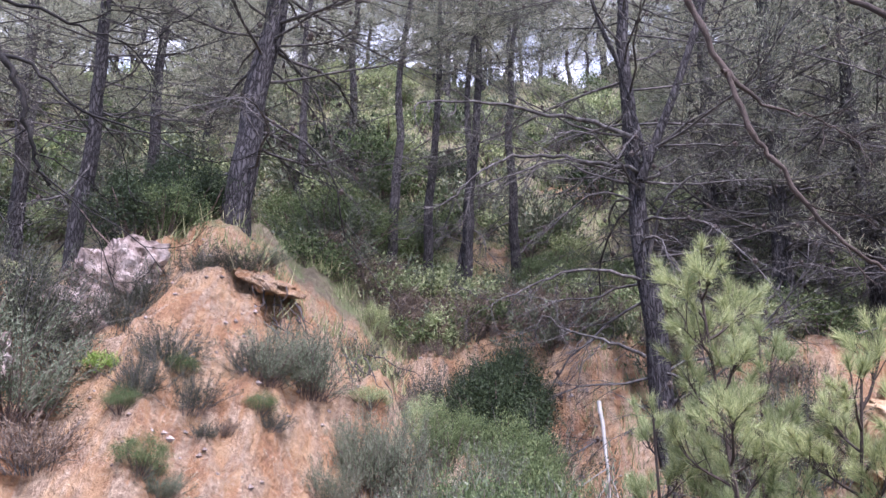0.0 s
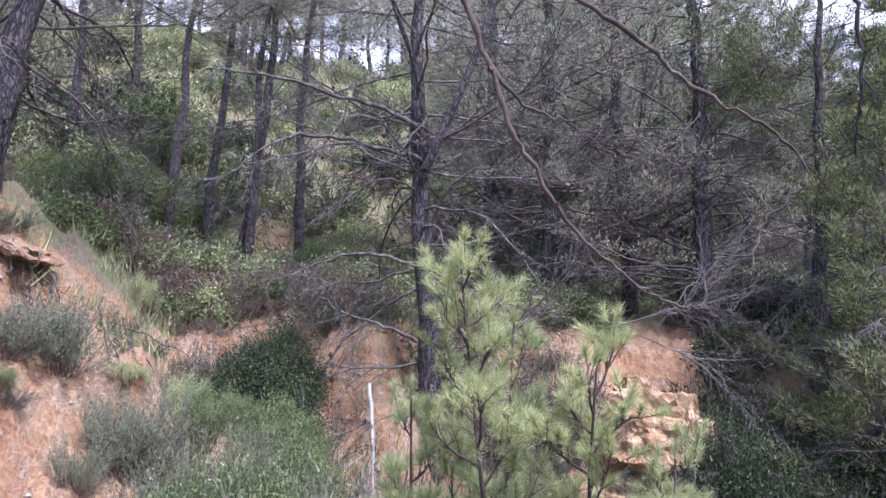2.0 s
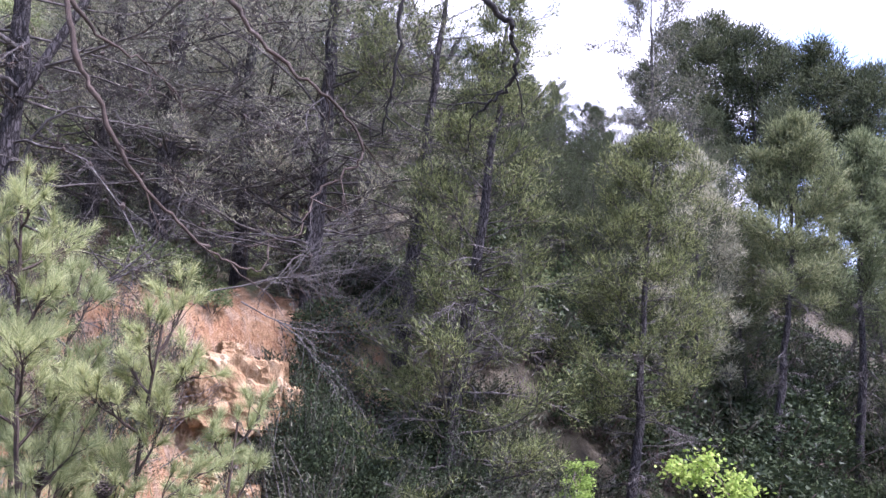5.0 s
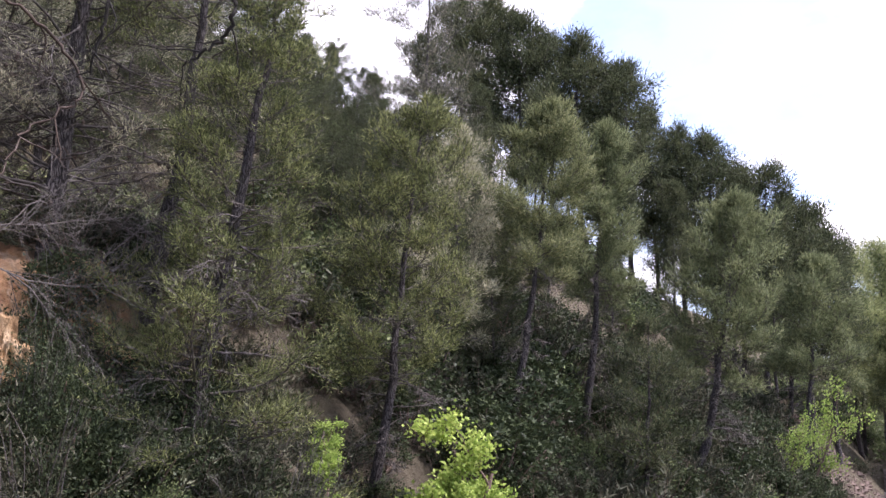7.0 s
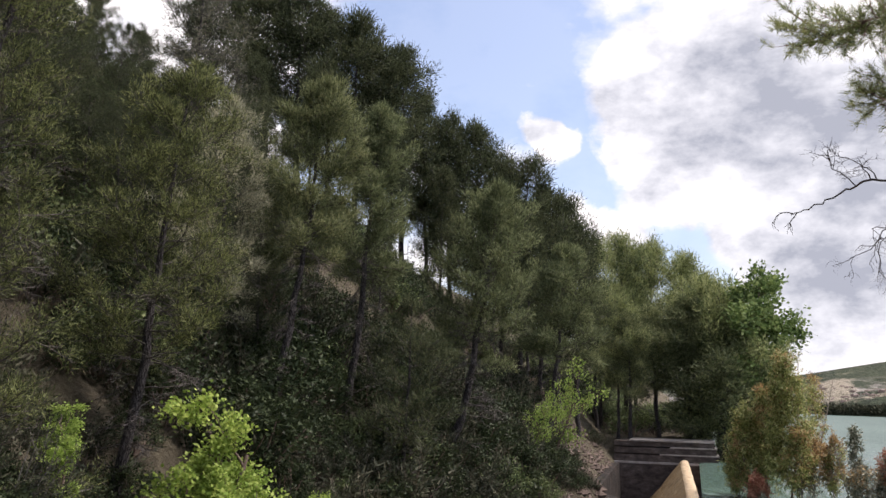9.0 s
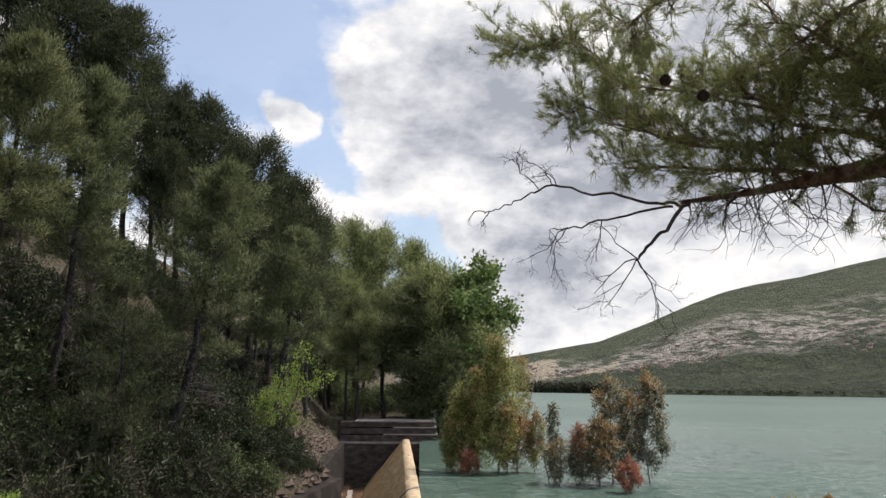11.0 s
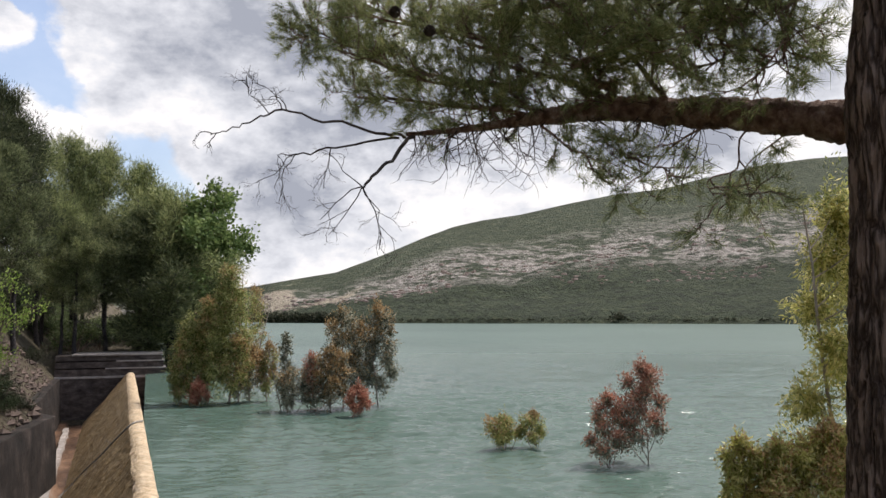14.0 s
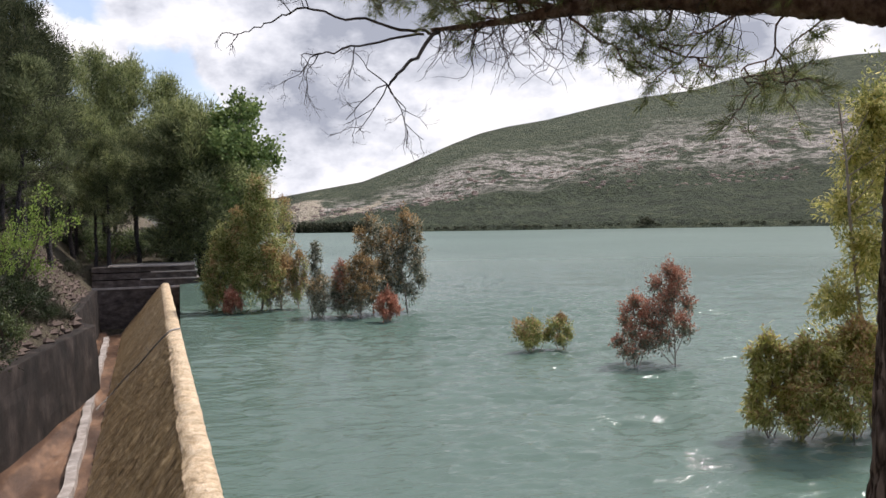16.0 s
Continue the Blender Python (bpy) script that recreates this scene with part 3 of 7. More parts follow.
def ground_z(x, y):
    # the bank across the channel, with its bench and the wooded slope above
    yb = lerp_line(x, BANK_Y) + 0.48 * noise.noise(Vector((x * 1.1 + y * 0.25, 3.1, y * 0.15))) + 0.30 * noise.noise(Vector((x * 2.6 + y * 0.5, 7.7, y * 0.35))) + 0.17 * noise.noise(Vector((x * 6 + y, 1.7, y * 0.9))) + 0.16 * abs(noise.noise(Vector((x * 3.3 + y * 0.9, 5.5, y * 0.4))))
    q, k = y - yb, lerp_line(x, BANK_STEEP)
    rise = lerp_line(x, BANK_RISE)
    bench = lerp_line(x, [(-2.3, 0.17), (-1.5, 0.36), (-0.9, 0.42), (4, 0.42), (7, 0.30)])
    lo, hi = -1.0, rise / max(k, 1.0)
    foot = lerp_line(x, [(-1.0, 0.8), (-0.2, 0.35), (3.4, 0.35), (5.5, 0.8)])
    if q < lo:
        zb = 4.6 + k * lo + max(q - lo, -1.6) * foot + min(q - lo + 1.6, 0) * (foot + 0.6)
    elif q < hi:
        zb = 4.6 + k * q
    else:
        zb = 4.6 + k * hi + bench * min(q - hi, 5.0) + 0.66 * max(min(q - hi - 5.0, 26), 0) + 0.35 * max(min(q - hi - 31.0, 14), 0) + 0.2 * max(q - hi - 45.0, 0)
    zb = max(zb, 1.0)
    # the steep rubble slope above the channel wall further along
    s = y - lerp_line(x, WALL_LINE) - 0.3
    zt = -0.3 + 1.05 * min(s, 3.2) + 0.88 * max(min(s - 3.2, 7), 0) + 0.68 * max(min(s - 10.2, 30), 0) if s > 0 else -3.2
    f = min(max((x - 47) / 14, 0), 1)
    zt = zt * (1 - f) + min(zt, 1.3 + 0.55 * max(s - 0.4, 0)) * f if s > 0 else zt
    t = min(max((x - 7.5) / 3.5, 0), 1)
    t = t * t * (3 - 2 * t)
    z = zb * (1 - t) + zt * t
    if s <= 0 and x > 8:
        z = -3.2
    z -= 0.34 * math.exp(-((x + 1.50) / 0.30) ** 2 - ((y - 8.02) / 0.26) ** 2)
    # the abutment where the camera stands, falling off to the lake
    if y < 6.0 and x < 8.0:
        near = 1.75 - 0.55 * max(y - 1.5, 0) - 0.9 * max(-y - 3.2, 0) - 1.3 * max(x - 4.2, 0)
        z = max(near, -4.5) if y < 4.5 else near + (max(z, 1.0) - near) * (y - 4.5) / 1.5
    elif y < crest_y(x) + 1.0 and x >= 8.0:
        z = -4.5
    if x > 53.5 and y > -1.2:
        z = max(z, 1.1)
    if y < -1.4 and x > 8:
        z = -4.5
    z += 0.15 * math.exp(-((x + 3.1) / 1.0) ** 2 - ((y - 8.7) / 0.75) ** 2)
    if z > -2.5 and y > 1:
        z += rough_ground(x, y, 0.0, 0.56 if y > 6.2 else 0.12)
    return z


def spaced(lo, hi, step, reach, grow=1.18):
    mid = list(np.arange(lo, hi + 1e-6, step))
    out, s = [], step
    while (out[-1] if out else hi) < reach:
        s *= grow
        out.append((out[-1] if out else hi) + s)
    low, s = [], step
    while (low[-1] if low else lo) > -reach:
        s *= grow
        low.append((low[-1] if low else lo) - s)
    return np.array(low[::-1] + mid + out)


def build_ground():
    xs = spaced(-5.6, 8.6, 0.07, 2600, 1.09)
    ys = spaced(5.9, 11.2, 0.07, 2600, 1.09)
    b = Buf()
    v = np.array([(x, y, ground_z(x, y)) for x in xs for y in ys])
    i, j = np.meshgrid(np.arange(len(xs) - 1), np.arange(len(ys) - 1), indexing="ij")
    n = len(ys)
    b.add(v, np.stack([i * n + j, (i + 1) * n + j, (i + 1) * n + j + 1, i * n + j + 1], -1).reshape(-1, 4), True)
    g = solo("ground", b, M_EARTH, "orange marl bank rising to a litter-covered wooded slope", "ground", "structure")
    # how far plants and litter cover the soil: little on the cut faces and the bare path, much on the bench and the slopes
    q = np.array([y - lerp_line(x, BANK_Y) for x in xs for y in ys])
    near = np.array([y < 4.5 or x > 9 for x in xs for y in ys])
    path = np.array([math.exp(-((x - 0.85 - 0.02 * (y - 14)) / 0.6) ** 2 - ((y - 15.5) / 2.6) ** 2) for x in xs for y in ys])
    path += np.array([1.1 * math.exp(-((x - 3.4) / 0.95) ** 2 - ((y - 20.5) / 0.9) ** 2) for x in xs for y in ys])
    cover = np.clip((q - 0.75) / 0.9, 0, 1) - path * 0.9
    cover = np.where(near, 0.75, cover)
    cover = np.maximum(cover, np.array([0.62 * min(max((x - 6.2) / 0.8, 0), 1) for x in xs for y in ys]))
    att = g.data.attributes.new("cover", "FLOAT", "POINT")
    att.data.foreach_set("value", cover.astype(np.float32))


def wave_z(x, y):
    """Wind ripples that run along the weir, stronger in gusts."""
    gust = 0.62 + 0.55 * noise.noise(Vector((x * 0.09, y * 0.16, 2.0)))
    a, c = x * 0.97 - y * 0.24, y * 0.97 + x * 0.24
    z = 0.06 * noise.noise(Vector((a * 0.7, c * 0.35, 0.0))) - 0.11 * abs(noise.noise(Vector((a * 2.5 + 4, c * 1.15, 3.0)))) - 0.05 * abs(noise.noise(Vector((a * 4.6, c * 2.2 + 7, 6.0))))
    return 1.95 * z * gust


def build_lake():
    b = Buf()
    xs = [x for x in spaced(7.0, 34.0, 0.09, 2500, 1.045) if x > -700]
    ys = [y for y in spaced(-17.0, -0.9, 0.11, 2500, 1.05) if y < -1.0]
    ys = ys + [-0.75, -0.3, -0.05]
    v = []
    for x in xs:
        edge = crest_y(min(max(x, 11), 53.2)) - 0.1 if 9 < x < 53.3 else -1.15 if x > 50 else -4.4 if x < 2 else -4.4 + 0.54 * (x - 2)
        for y in ys:
            y = min(y, edge)
            fade = min(1.0, max(0.0, (edge - y) / 0.6)) / (1 + max(x - 90, -y - 70, 0) / 40)
            v.append((x, y, wave_z(x, y) * fade - 0.004))
    n = len(ys)
    i, j = np.meshgrid(np.arange(len(xs) - 1), np.arange(n - 1), indexing="ij")
    b.add(v, np.stack([i * n + j, (i + 1) * n + j, (i + 1) * n + j + 1, i * n + j + 1], -1).reshape(-1, 4), True)
    solo("water", b, M_WATER, "pale turquoise reservoir water with small wind ripples", "lake", "structure")


HILL_TOP = [(-175, 9.6), (-150, 10.3), (-136, 9.72), (-133.8, 9.75), (-130.6, 9.5), (-126.8, 8.8), (-124.7, 8.32), (-121.5, 8.07), (-118.5, 7.55), (-115, 6.82), (-112.3, 6.44), (-110.4, 6.03), (-108.4, 5.31), (-105.3, 4.0), (-102.2, 2.82), (-99, 2.28), (-96.8, 1.88), (-93, 1.25), (-88, 0.95), (-70, 0.85)]
HILL_SHORE = [(-175, 300), (-133, 262), (-112, 280), (-104, 298), (-98, 322), (-94, 420), (-70, 520)]


def hill_z(lo, u, x, y, d, hgt):
    """Height of the far hill: the view angle grows steadily from shore to ridge."""
    if u >= 1:
        return hgt * (1 - 0.5 * (u - 1))
    top = lerp_line(lo, HILL_TOP)
    h = d * math.tan(radians(top) * (0.55 * u + 0.45 * u ** 0.55)) + 3.5 * u
    w = min(u * 5, 1) * min((1 - u) * 1.6 + 0.04, 1)
    return h + w * (5.0 * noise.noise(Vector((x * 0.018, y * 0.018, 0))) + 1.8 * noise.noise(Vector((x * 0.06, y * 0.06, 1))) + 0.8 * noise.noise(Vector((x * 0.2, y * 0.2, 2))))


def build_hill():
    b = Buf()
    lons, us = np.linspace(-178, -72, 240), np.linspace(-0.03, 1.35, 90)
    v = []
    for lo in lons:
        d0 = lerp_line(-(-lo), [(k[0], k[1]) for k in HILL_SHORE])
        top = lerp_line(lo, HILL_TOP)
        d1 = d0 + 60 + 28 * top
        hgt = d1 * math.tan(radians(top)) + 3.5
        for u in us:
            d = d0 + (d1 - d0) * u
            x, y = at(lo, d)
            v.append((x, y, hill_z(lo, u, x, y, d, hgt) if u > 0 else -1.5))
    i, j = np.meshgrid(np.arange(len(lons) - 1), np.arange(len(us) - 1), indexing="ij")
    n = len(us)
    b.add(v, np.stack([i * n + j, i * n + j + 1, (i + 1) * n + j + 1, (i + 1) * n + j], -1).reshape(-1, 4), True)
    hill = solo("far_hill", b, M_HILL, "scrub-covered hill with grey limestone outcrops across the lake", "hill", "structure")
    att = hill.data.attributes.new("share_of_height", "FLOAT", "POINT")
    att.data.foreach_set("value", np.array([min(max(0.55 * u + 0.45 * max(u, 0) ** 0.55, 0), 1.2) for lo in lons for u in us], dtype=np.float32))
    cut = hill.data.attributes.new("bare_cut", "FLOAT", "POINT")
    cut.data.foreach_set("value", np.array([math.exp(-((lo + 98.2) / 1.5) ** 2 - ((u - 0.5) / 0.35) ** 2) + 0.8 * math.exp(-((lo + 103 + 9 * (u - 0.5)) / 1.2) ** 2 - ((u - 0.42) / 0.2) ** 2) for lo in lons for u in us], dtype=np.float32))
    # a dark fringe of trees along the far shore
    fringe = Buf()
    for k in range(900):
        lo = RNG.uniform(-142, -95.5)
        x, y = at(lo, lerp_line(lo, HILL_SHORE) + RNG.uniform(1, 7))
        r = RNG.uniform(0.3, 0.9) * (2.6 if -102.5 < lo < -97.5 else 2.4 if -122.0 < lo < -121.3 else 1.0)
        d = RNG.normal(size=(60, 3))
        d /= np.linalg.norm(d, axis=1)[:, None]
        fringe.leaves(np.array((x, y, 0.4 + r * 0.6)) + d * r * RNG.uniform(0.4, 1, (60, 1)) * (1, 1, 0.8), d + (0, 0, 0.4), r * 0.55, r * 0.4)
    solo("shore_scrub", fringe, M_BROOM_DARK, "dark scrub and small trees along the far shore", "scrub", "stuff")
    # boulders in a belt across the slope
    stones = Buf()
    for k in range(4200):
        lo, u = RNG.uniform(-142, -93), RNG.uniform(0.0, 1.0) ** 1.6
        d0, top = lerp_line(lo, HILL_SHORE), lerp_line(lo, HILL_TOP)
        d = d0 + (60 + 28 * top) * u
        x, y = at(lo, d)
        z = hill_z(lo, u, x, y, d, 0)
        if not 0.2 < u < 0.55 or noise.noise(Vector((x * 0.025, y * 0.025, z * 0.1))) < 0.02:
            continue
        r = RNG.uniform(0.3, 1.0) * RNG.choice((0.7, 1.0, 1.8))
        an = np.arange(6) * 1.047 + RNG.uniform(0, 6)
        flat = RNG.uniform(0.3, 0.6)
        rings = [(x + r * w * math.cos(a) * RNG.uniform(0.8, 1.2), y + r * w * math.sin(a), z + r * h) for w, h in ((1.0, -0.3), (0.85, flat * 0.6)) for a in an]
        stones.add(rings, [(m, (m + 1) % 6, 6 + (m + 1) % 6, 6 + m) for m in range(6)], False)
        stones.add(rings[6:] + [(x, y, z + r * flat)], [(m, (m + 1) % 6, 6) for m in range(6)], False)
    solo("hill_boulders", stones, M_ROCK_GREY, "grey boulders scattered in a belt on the far hill", "boulders", "stuff")


def build_weir():
    weir = thing("spillway_weir", "overflow weir with rounded tan cap and wet sloping face", "weir")
    x0, x1 = 4.0, 53.2
    n = 700
    xs = x0 + (x1 - x0) * np.linspace(0, 1, n) ** 1.4
    cap, face = Buf(), Buf()
    prof = [(-0.27, -1.6), (-0.27, -0.04), (-0.23, 0.035), (-0.12, 0.065), (0.0, 0.068), (0.12, 0.035), (0.20, -0.06)]
    m = len(prof)
    v = []
    for x in xs:
        for dy, dz in prof:
            w = 0.03 * noise.noise(Vector((x * 1.3, dy * 6, 0.5))) + 0.022 * noise.noise(Vector((x * 5, dy * 9, 2.5))) + 0.016 * noise.noise(Vector((x * 13, dy * 22, 5.5)))
            v.append((x, crest_y(x) + dy + w, dz + w))
    i, j = np.meshgrid(np.arange(n - 1), np.arange(m - 1), indexing="ij")
    q = np.stack([i * m + j, (i + 1) * m + j, (i + 1) * m + j + 1, i * m + j + 1], -1).reshape(-1, 4)
    cap.add(v, q, True)
    part("cap", cap, M_CAP, weir, "rounded tan cap with water sheeting over it")
    rows, n = 64, 420
    xs = np.linspace(x0, x1, n)
    v = []
    for x in xs:
        foot = 1.95 + 0.3 * (x - 17) / 34
        for k in range(rows):
            u = k / (rows - 1)
            rib = 0.03 * noise.noise(Vector((x * 1.7 + u * 2.0, u * 3.0, 4.0))) + 0.03 * noise.noise(Vector((x * 5.5 + u * 4.5, u * 1.6, 1.0))) + 0.018 * noise.noise(Vector((x * 9, u * 24, 6.0)))
            v.append((x, crest_y(x) + 0.19 + foot * u + rib, -0.045 - 2.75 * u + rib))
    i, j = np.meshgrid(np.arange(n - 1), np.arange(rows - 1), indexing="ij")
    face.add(v, np.stack([i * rows + j, (i + 1) * rows + j, (i + 1) * rows + j + 1, i * rows + j + 1], -1).reshape(-1, 4), True)
    part("sloping_face", face, M_WEIR, weir, "wet brown sloping downstream face")


def slab(buf, corners, z0, z1):
    """A prism over a four-cornered plan."""
    lo, hi = [(x, y, z0) for x, y in corners], [(x, y, z1) for x, y in corners]
    buf.add(lo + hi, [(0, 1, 2, 3), (7, 6, 5, 4), (0, 4, 5, 1), (1, 5, 6, 2), (2, 6, 7, 3), (3, 7, 4, 0)], False)


def build_channel():
    b = Buf()
    xs = np.linspace(7, 53.3, 110)
    v = []
    for x in xs:
        y0, y1 = crest_y(x) + 1.6, lerp_line(x, WALL_LINE) + 0.1
        for k in range(14):
            y = y0 + (y1 - y0) * k / 13
            v.append((x, y, -2.85 + 0.10 * noise.noise(Vector((x * 0.8, y * 0.8, 0))) + (0.22 if k > 9 else 0)))
    i, j = np.meshgrid(np.arange(109), np.arange(13), indexing="ij")
    b.add(v, np.stack([i * 14 + j, (i + 1) * 14 + j, (i + 1) * 14 + j + 1, i * 14 + j + 1], -1).reshape(-1, 4), True)
    solo("channel_bed", b, M_FLOOR, "muddy brown bed of the spillway channel with a pale side step", "channel bed", "structure")
    kerb = Buf()
    ks = np.linspace(9, 50, 160)
    v = []
    for x in ks:
        y = crest_y(x) + 2.35 + 0.02 * (x - 9) + 0.06 * noise.noise(Vector((x * 0.7, 0, 0)))
        h = -2.62 + 0.10 * noise.noise(Vector((x * 0.9, 5, 0)))
        v += [(x, y - 0.16, -3.0), (x, y - 0.13, h), (x, y + 0.13, h - 0.02), (x, y + 0.16, -3.0)]
    i, j = np.meshgrid(np.arange(159), np.arange(3), indexing="ij")
    kerb.add(v, np.stack([i * 4 + j, (i + 1) * 4 + j, (i + 1) * 4 + j + 1, i * 4 + j + 1], -1).reshape(-1, 4), False)
    solo("channel_kerb", kerb, M_LEDGE, "broken pale kerb along the channel bed", "kerb", "structure")
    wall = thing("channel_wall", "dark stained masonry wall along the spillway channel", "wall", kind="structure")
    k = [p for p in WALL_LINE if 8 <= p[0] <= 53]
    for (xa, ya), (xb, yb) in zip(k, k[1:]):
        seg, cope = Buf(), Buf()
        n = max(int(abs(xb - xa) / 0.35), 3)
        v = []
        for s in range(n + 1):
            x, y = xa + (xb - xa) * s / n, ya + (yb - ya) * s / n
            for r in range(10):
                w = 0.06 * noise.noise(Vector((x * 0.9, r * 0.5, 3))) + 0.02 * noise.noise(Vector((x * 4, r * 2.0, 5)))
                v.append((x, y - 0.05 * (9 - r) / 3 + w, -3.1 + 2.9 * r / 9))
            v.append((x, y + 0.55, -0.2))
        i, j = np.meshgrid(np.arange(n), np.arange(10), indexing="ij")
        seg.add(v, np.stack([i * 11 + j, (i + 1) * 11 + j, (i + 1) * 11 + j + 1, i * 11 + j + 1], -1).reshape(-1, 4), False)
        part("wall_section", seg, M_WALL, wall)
    ab = thing("abutment", "dark stone abutment with pale ledges at the end of the weir", "abutment", kind="structure")
    for z0, z1, y0, y1, xf, mat_, nm in [(-3.2, -0.22, 4.9, -1.25, 53.0, M_ABUTMENT, "lower_course"), (-0.22, -0.1, 4.9, -1.7, 52.93, M_LEDGE, "ledge"), (-0.1, 0.30, 4.9, -1.15, 53.1, M_ABUTMENT, "course"),
                                   (0.30, 0.37, 2.2, -1.2, 53.05, M_LEDGE, "ledge"), (0.37, 0.72, 4.9, -1.05, 53.2, M_ABUTMENT, "course"), (0.72, 0.79, 1.6, -1.1, 53.12, M_LEDGE, "ledge"),
                                   (0.79, 1.08, 4.9, -0.95, 53.3, M_ABUTMENT, "course"), (1.08, 1.17, 4.0, -1.0, 53.2, M_LEDGE, "coping")]:
        c = Buf()
        slab(c, [(xf, y0), (xf, y1), (56.0 + z1 * 0.3, y1), (56.0 + z1 * 0.3, y0)], z0, z1)
        part(nm, c, mat_, ab)


def build_rocks():
    """Ochre blocks that stand out of the cut bank, and loose stones at its foot."""
    def rock(size, seed):
        bm = bmesh.new()
        bmesh.ops.create_cube(bm, size=1.0)
        bmesh.ops.subdivide_edges(bm, edges=bm.edges[:], cuts=13, use_grid_fill=True)
        for v in bm.verts:
            p = v.co.copy()
            q = p.normalized() * 0.62
            p = p.lerp(q, 0.2)
            w = p + 0.08 * noise.noise_vector(p * 3 + Vector((seed, 1, 0)))
            c = noise.voronoi(w * 2.6 + Vector((seed, 0, 0)))[0]
            f = 0.86 + 0.07 * noise.cell(w * 2.6 + Vector((0, 0, seed))) + 0.13 * noise.noise(p * 2.1 + Vector((seed, 0, 0))) + 0.55 * min(c[1] - c[0], 0.22) + 0.10 * noise.noise(p * 7 + Vector((0, seed, 0)))
            v.co = Vector((p.x * size[0], p.y * size[1], p.z * size[2])) * f
        return bm
    for k, (lon, d, z, size) in enumerate([(-28.4, 10.4, 3.95, (0.9, 0.75, 0.85)), (-30.0, 10.45, 3.95, (0.5, 0.55, 0.75)), (-31.2, 10.5, 3.8, (0.4, 0.5, 0.55)), (-26.5, 10.7, 3.9, (0.6, 0.6, 0.6)), (-27.6, 10.75, 4.45, (0.3, 0.3, 0.25)),
                                           (-25.8, 10.2, 3.05, (0.4, 0.4, 0.35)), (-27.6, 10.0, 2.95, (0.35, 0.4, 0.3)), (-29.3, 9.9, 2.85, (0.32, 0.3, 0.25)), (19.9, 8.35, None, (0.5, 0.45, 0.5)), (21.2, 8.3, None, (0.6, 0.5, 0.6)), (22.6, 8.1, None, (0.5, 0.5, 0.5)), (23.9, 8.0, None, (0.45, 0.4, 0.4)),
                                            (28.2, 7.2, None, (0.6, 0.5, 0.5)), (26.9, 7.3, None, (0.36, 0.36, 0.3))]):
        x, y = at(lon, d)
        ochre = lon < 0
        z = ground_z(x, y) - 0.02 if z is None else z
        me = bpy.data.meshes.new("rock")
        bm = rock(size, k * 3.7)
        bm.to_mesh(me)
        bm.free()
        me.materials.append(M_ROCK if ochre else M_ROCK_GREY)
        ob = tagged(new("rock", me), "ochre limestone block standing out of the cut bank" if ochre else "pale grey weathered rock at the top of the bank", "rock", "rocks in the bank")
        ob.location, ob.rotation_euler = (x, y, z), (0.12 * math.sin(k), 0.1 * math.cos(3 * k), radians(lon) + 0.3 * math.sin(5 * k))
    stones, rubble = Buf(), Buf()

    def pebble(x, y, z, r, heap=None):
        v = np.array([(1, 0, 0), (-1, 0, 0), (0, 1, 0), (0, -1, 0), (0, 0, 0.8), (0, 0, -0.8)], float) * r * RNG.uniform(0.6, 1.3, (6, 1)) + (x, y, z)
        (heap or stones).add(v, [(0, 2, 4), (2, 1, 4), (1, 3, 4), (3, 0, 4), (2, 0, 5), (1, 2, 5), (3, 1, 5), (0, 3, 5)], False)
    for _ in range(380):
        x, y = at(RNG.uniform(-32, -26), RNG.uniform(9.6, 10.6))
        pebble(x, y, ground_z(x, y), RNG.uniform(0.012, 0.06))
    for _ in range(2600):
        x = RNG.uniform(20, 52.5)
        y = lerp_line(x, WALL_LINE) + 0.4 + RNG.uniform(0, 5.0)
        pebble(x, y, ground_z(x, y), 0.04 + 0.24 * RNG.uniform(0, 1) ** 4, rubble)
    for _ in range(600):
        x = RNG.uniform(-4.0, 4.0)
        y = lerp_line(x, BANK_Y) + RNG.uniform(-1.6, 1.2)
        pebble(x, y, ground_z(x, y), RNG.uniform(0.008, 0.035))
    solo("rubble_stones", rubble, M_RUBBLE, "brown angular rubble lying on the slope by the weir", "stones", "stuff")
    solo("loose_stones", stones, M_ROCK_GREY, "loose grey and tan stones lying on the slopes", "stones", "stuff")


build_ground()
build_lake()
build_hill()
build_weir()
build_channel()
build_rocks()

# ---- plants ----
def side_lines(line, m, length, spread, lo, lift):
    """Roots, ways and lengths of m side shoots along a line."""
    w = lo + (1 - lo) * (np.arange(m) + RNG.uniform(0, 1, m)) / m
    f = w * (len(line) - 1)
    k = np.minimum(f.astype(int), len(line) - 2)
    p = line[k] + (line[k + 1] - line[k]) * (f - k)[:, None]
    e = line[k + 1] - line[k]
    e = e / (np.linalg.norm(e, axis=1)[:, None] + 1e-9)
    flat = np.cross(e, (0, 0, 1)) * np.where(np.arange(m) % 2, 1, -1)[:, None]
    d = e + flat * spread * RNG.uniform(0.3, 1.2, m)[:, None] + RNG.normal(size=(m, 3)) * 0.28 * spread + np.array((0, 0, lift))
    return p, d / (np.linalg.norm(d, axis=1)[:, None] + 1e-9), length * RNG.uniform(0.45, 1.1, m), w


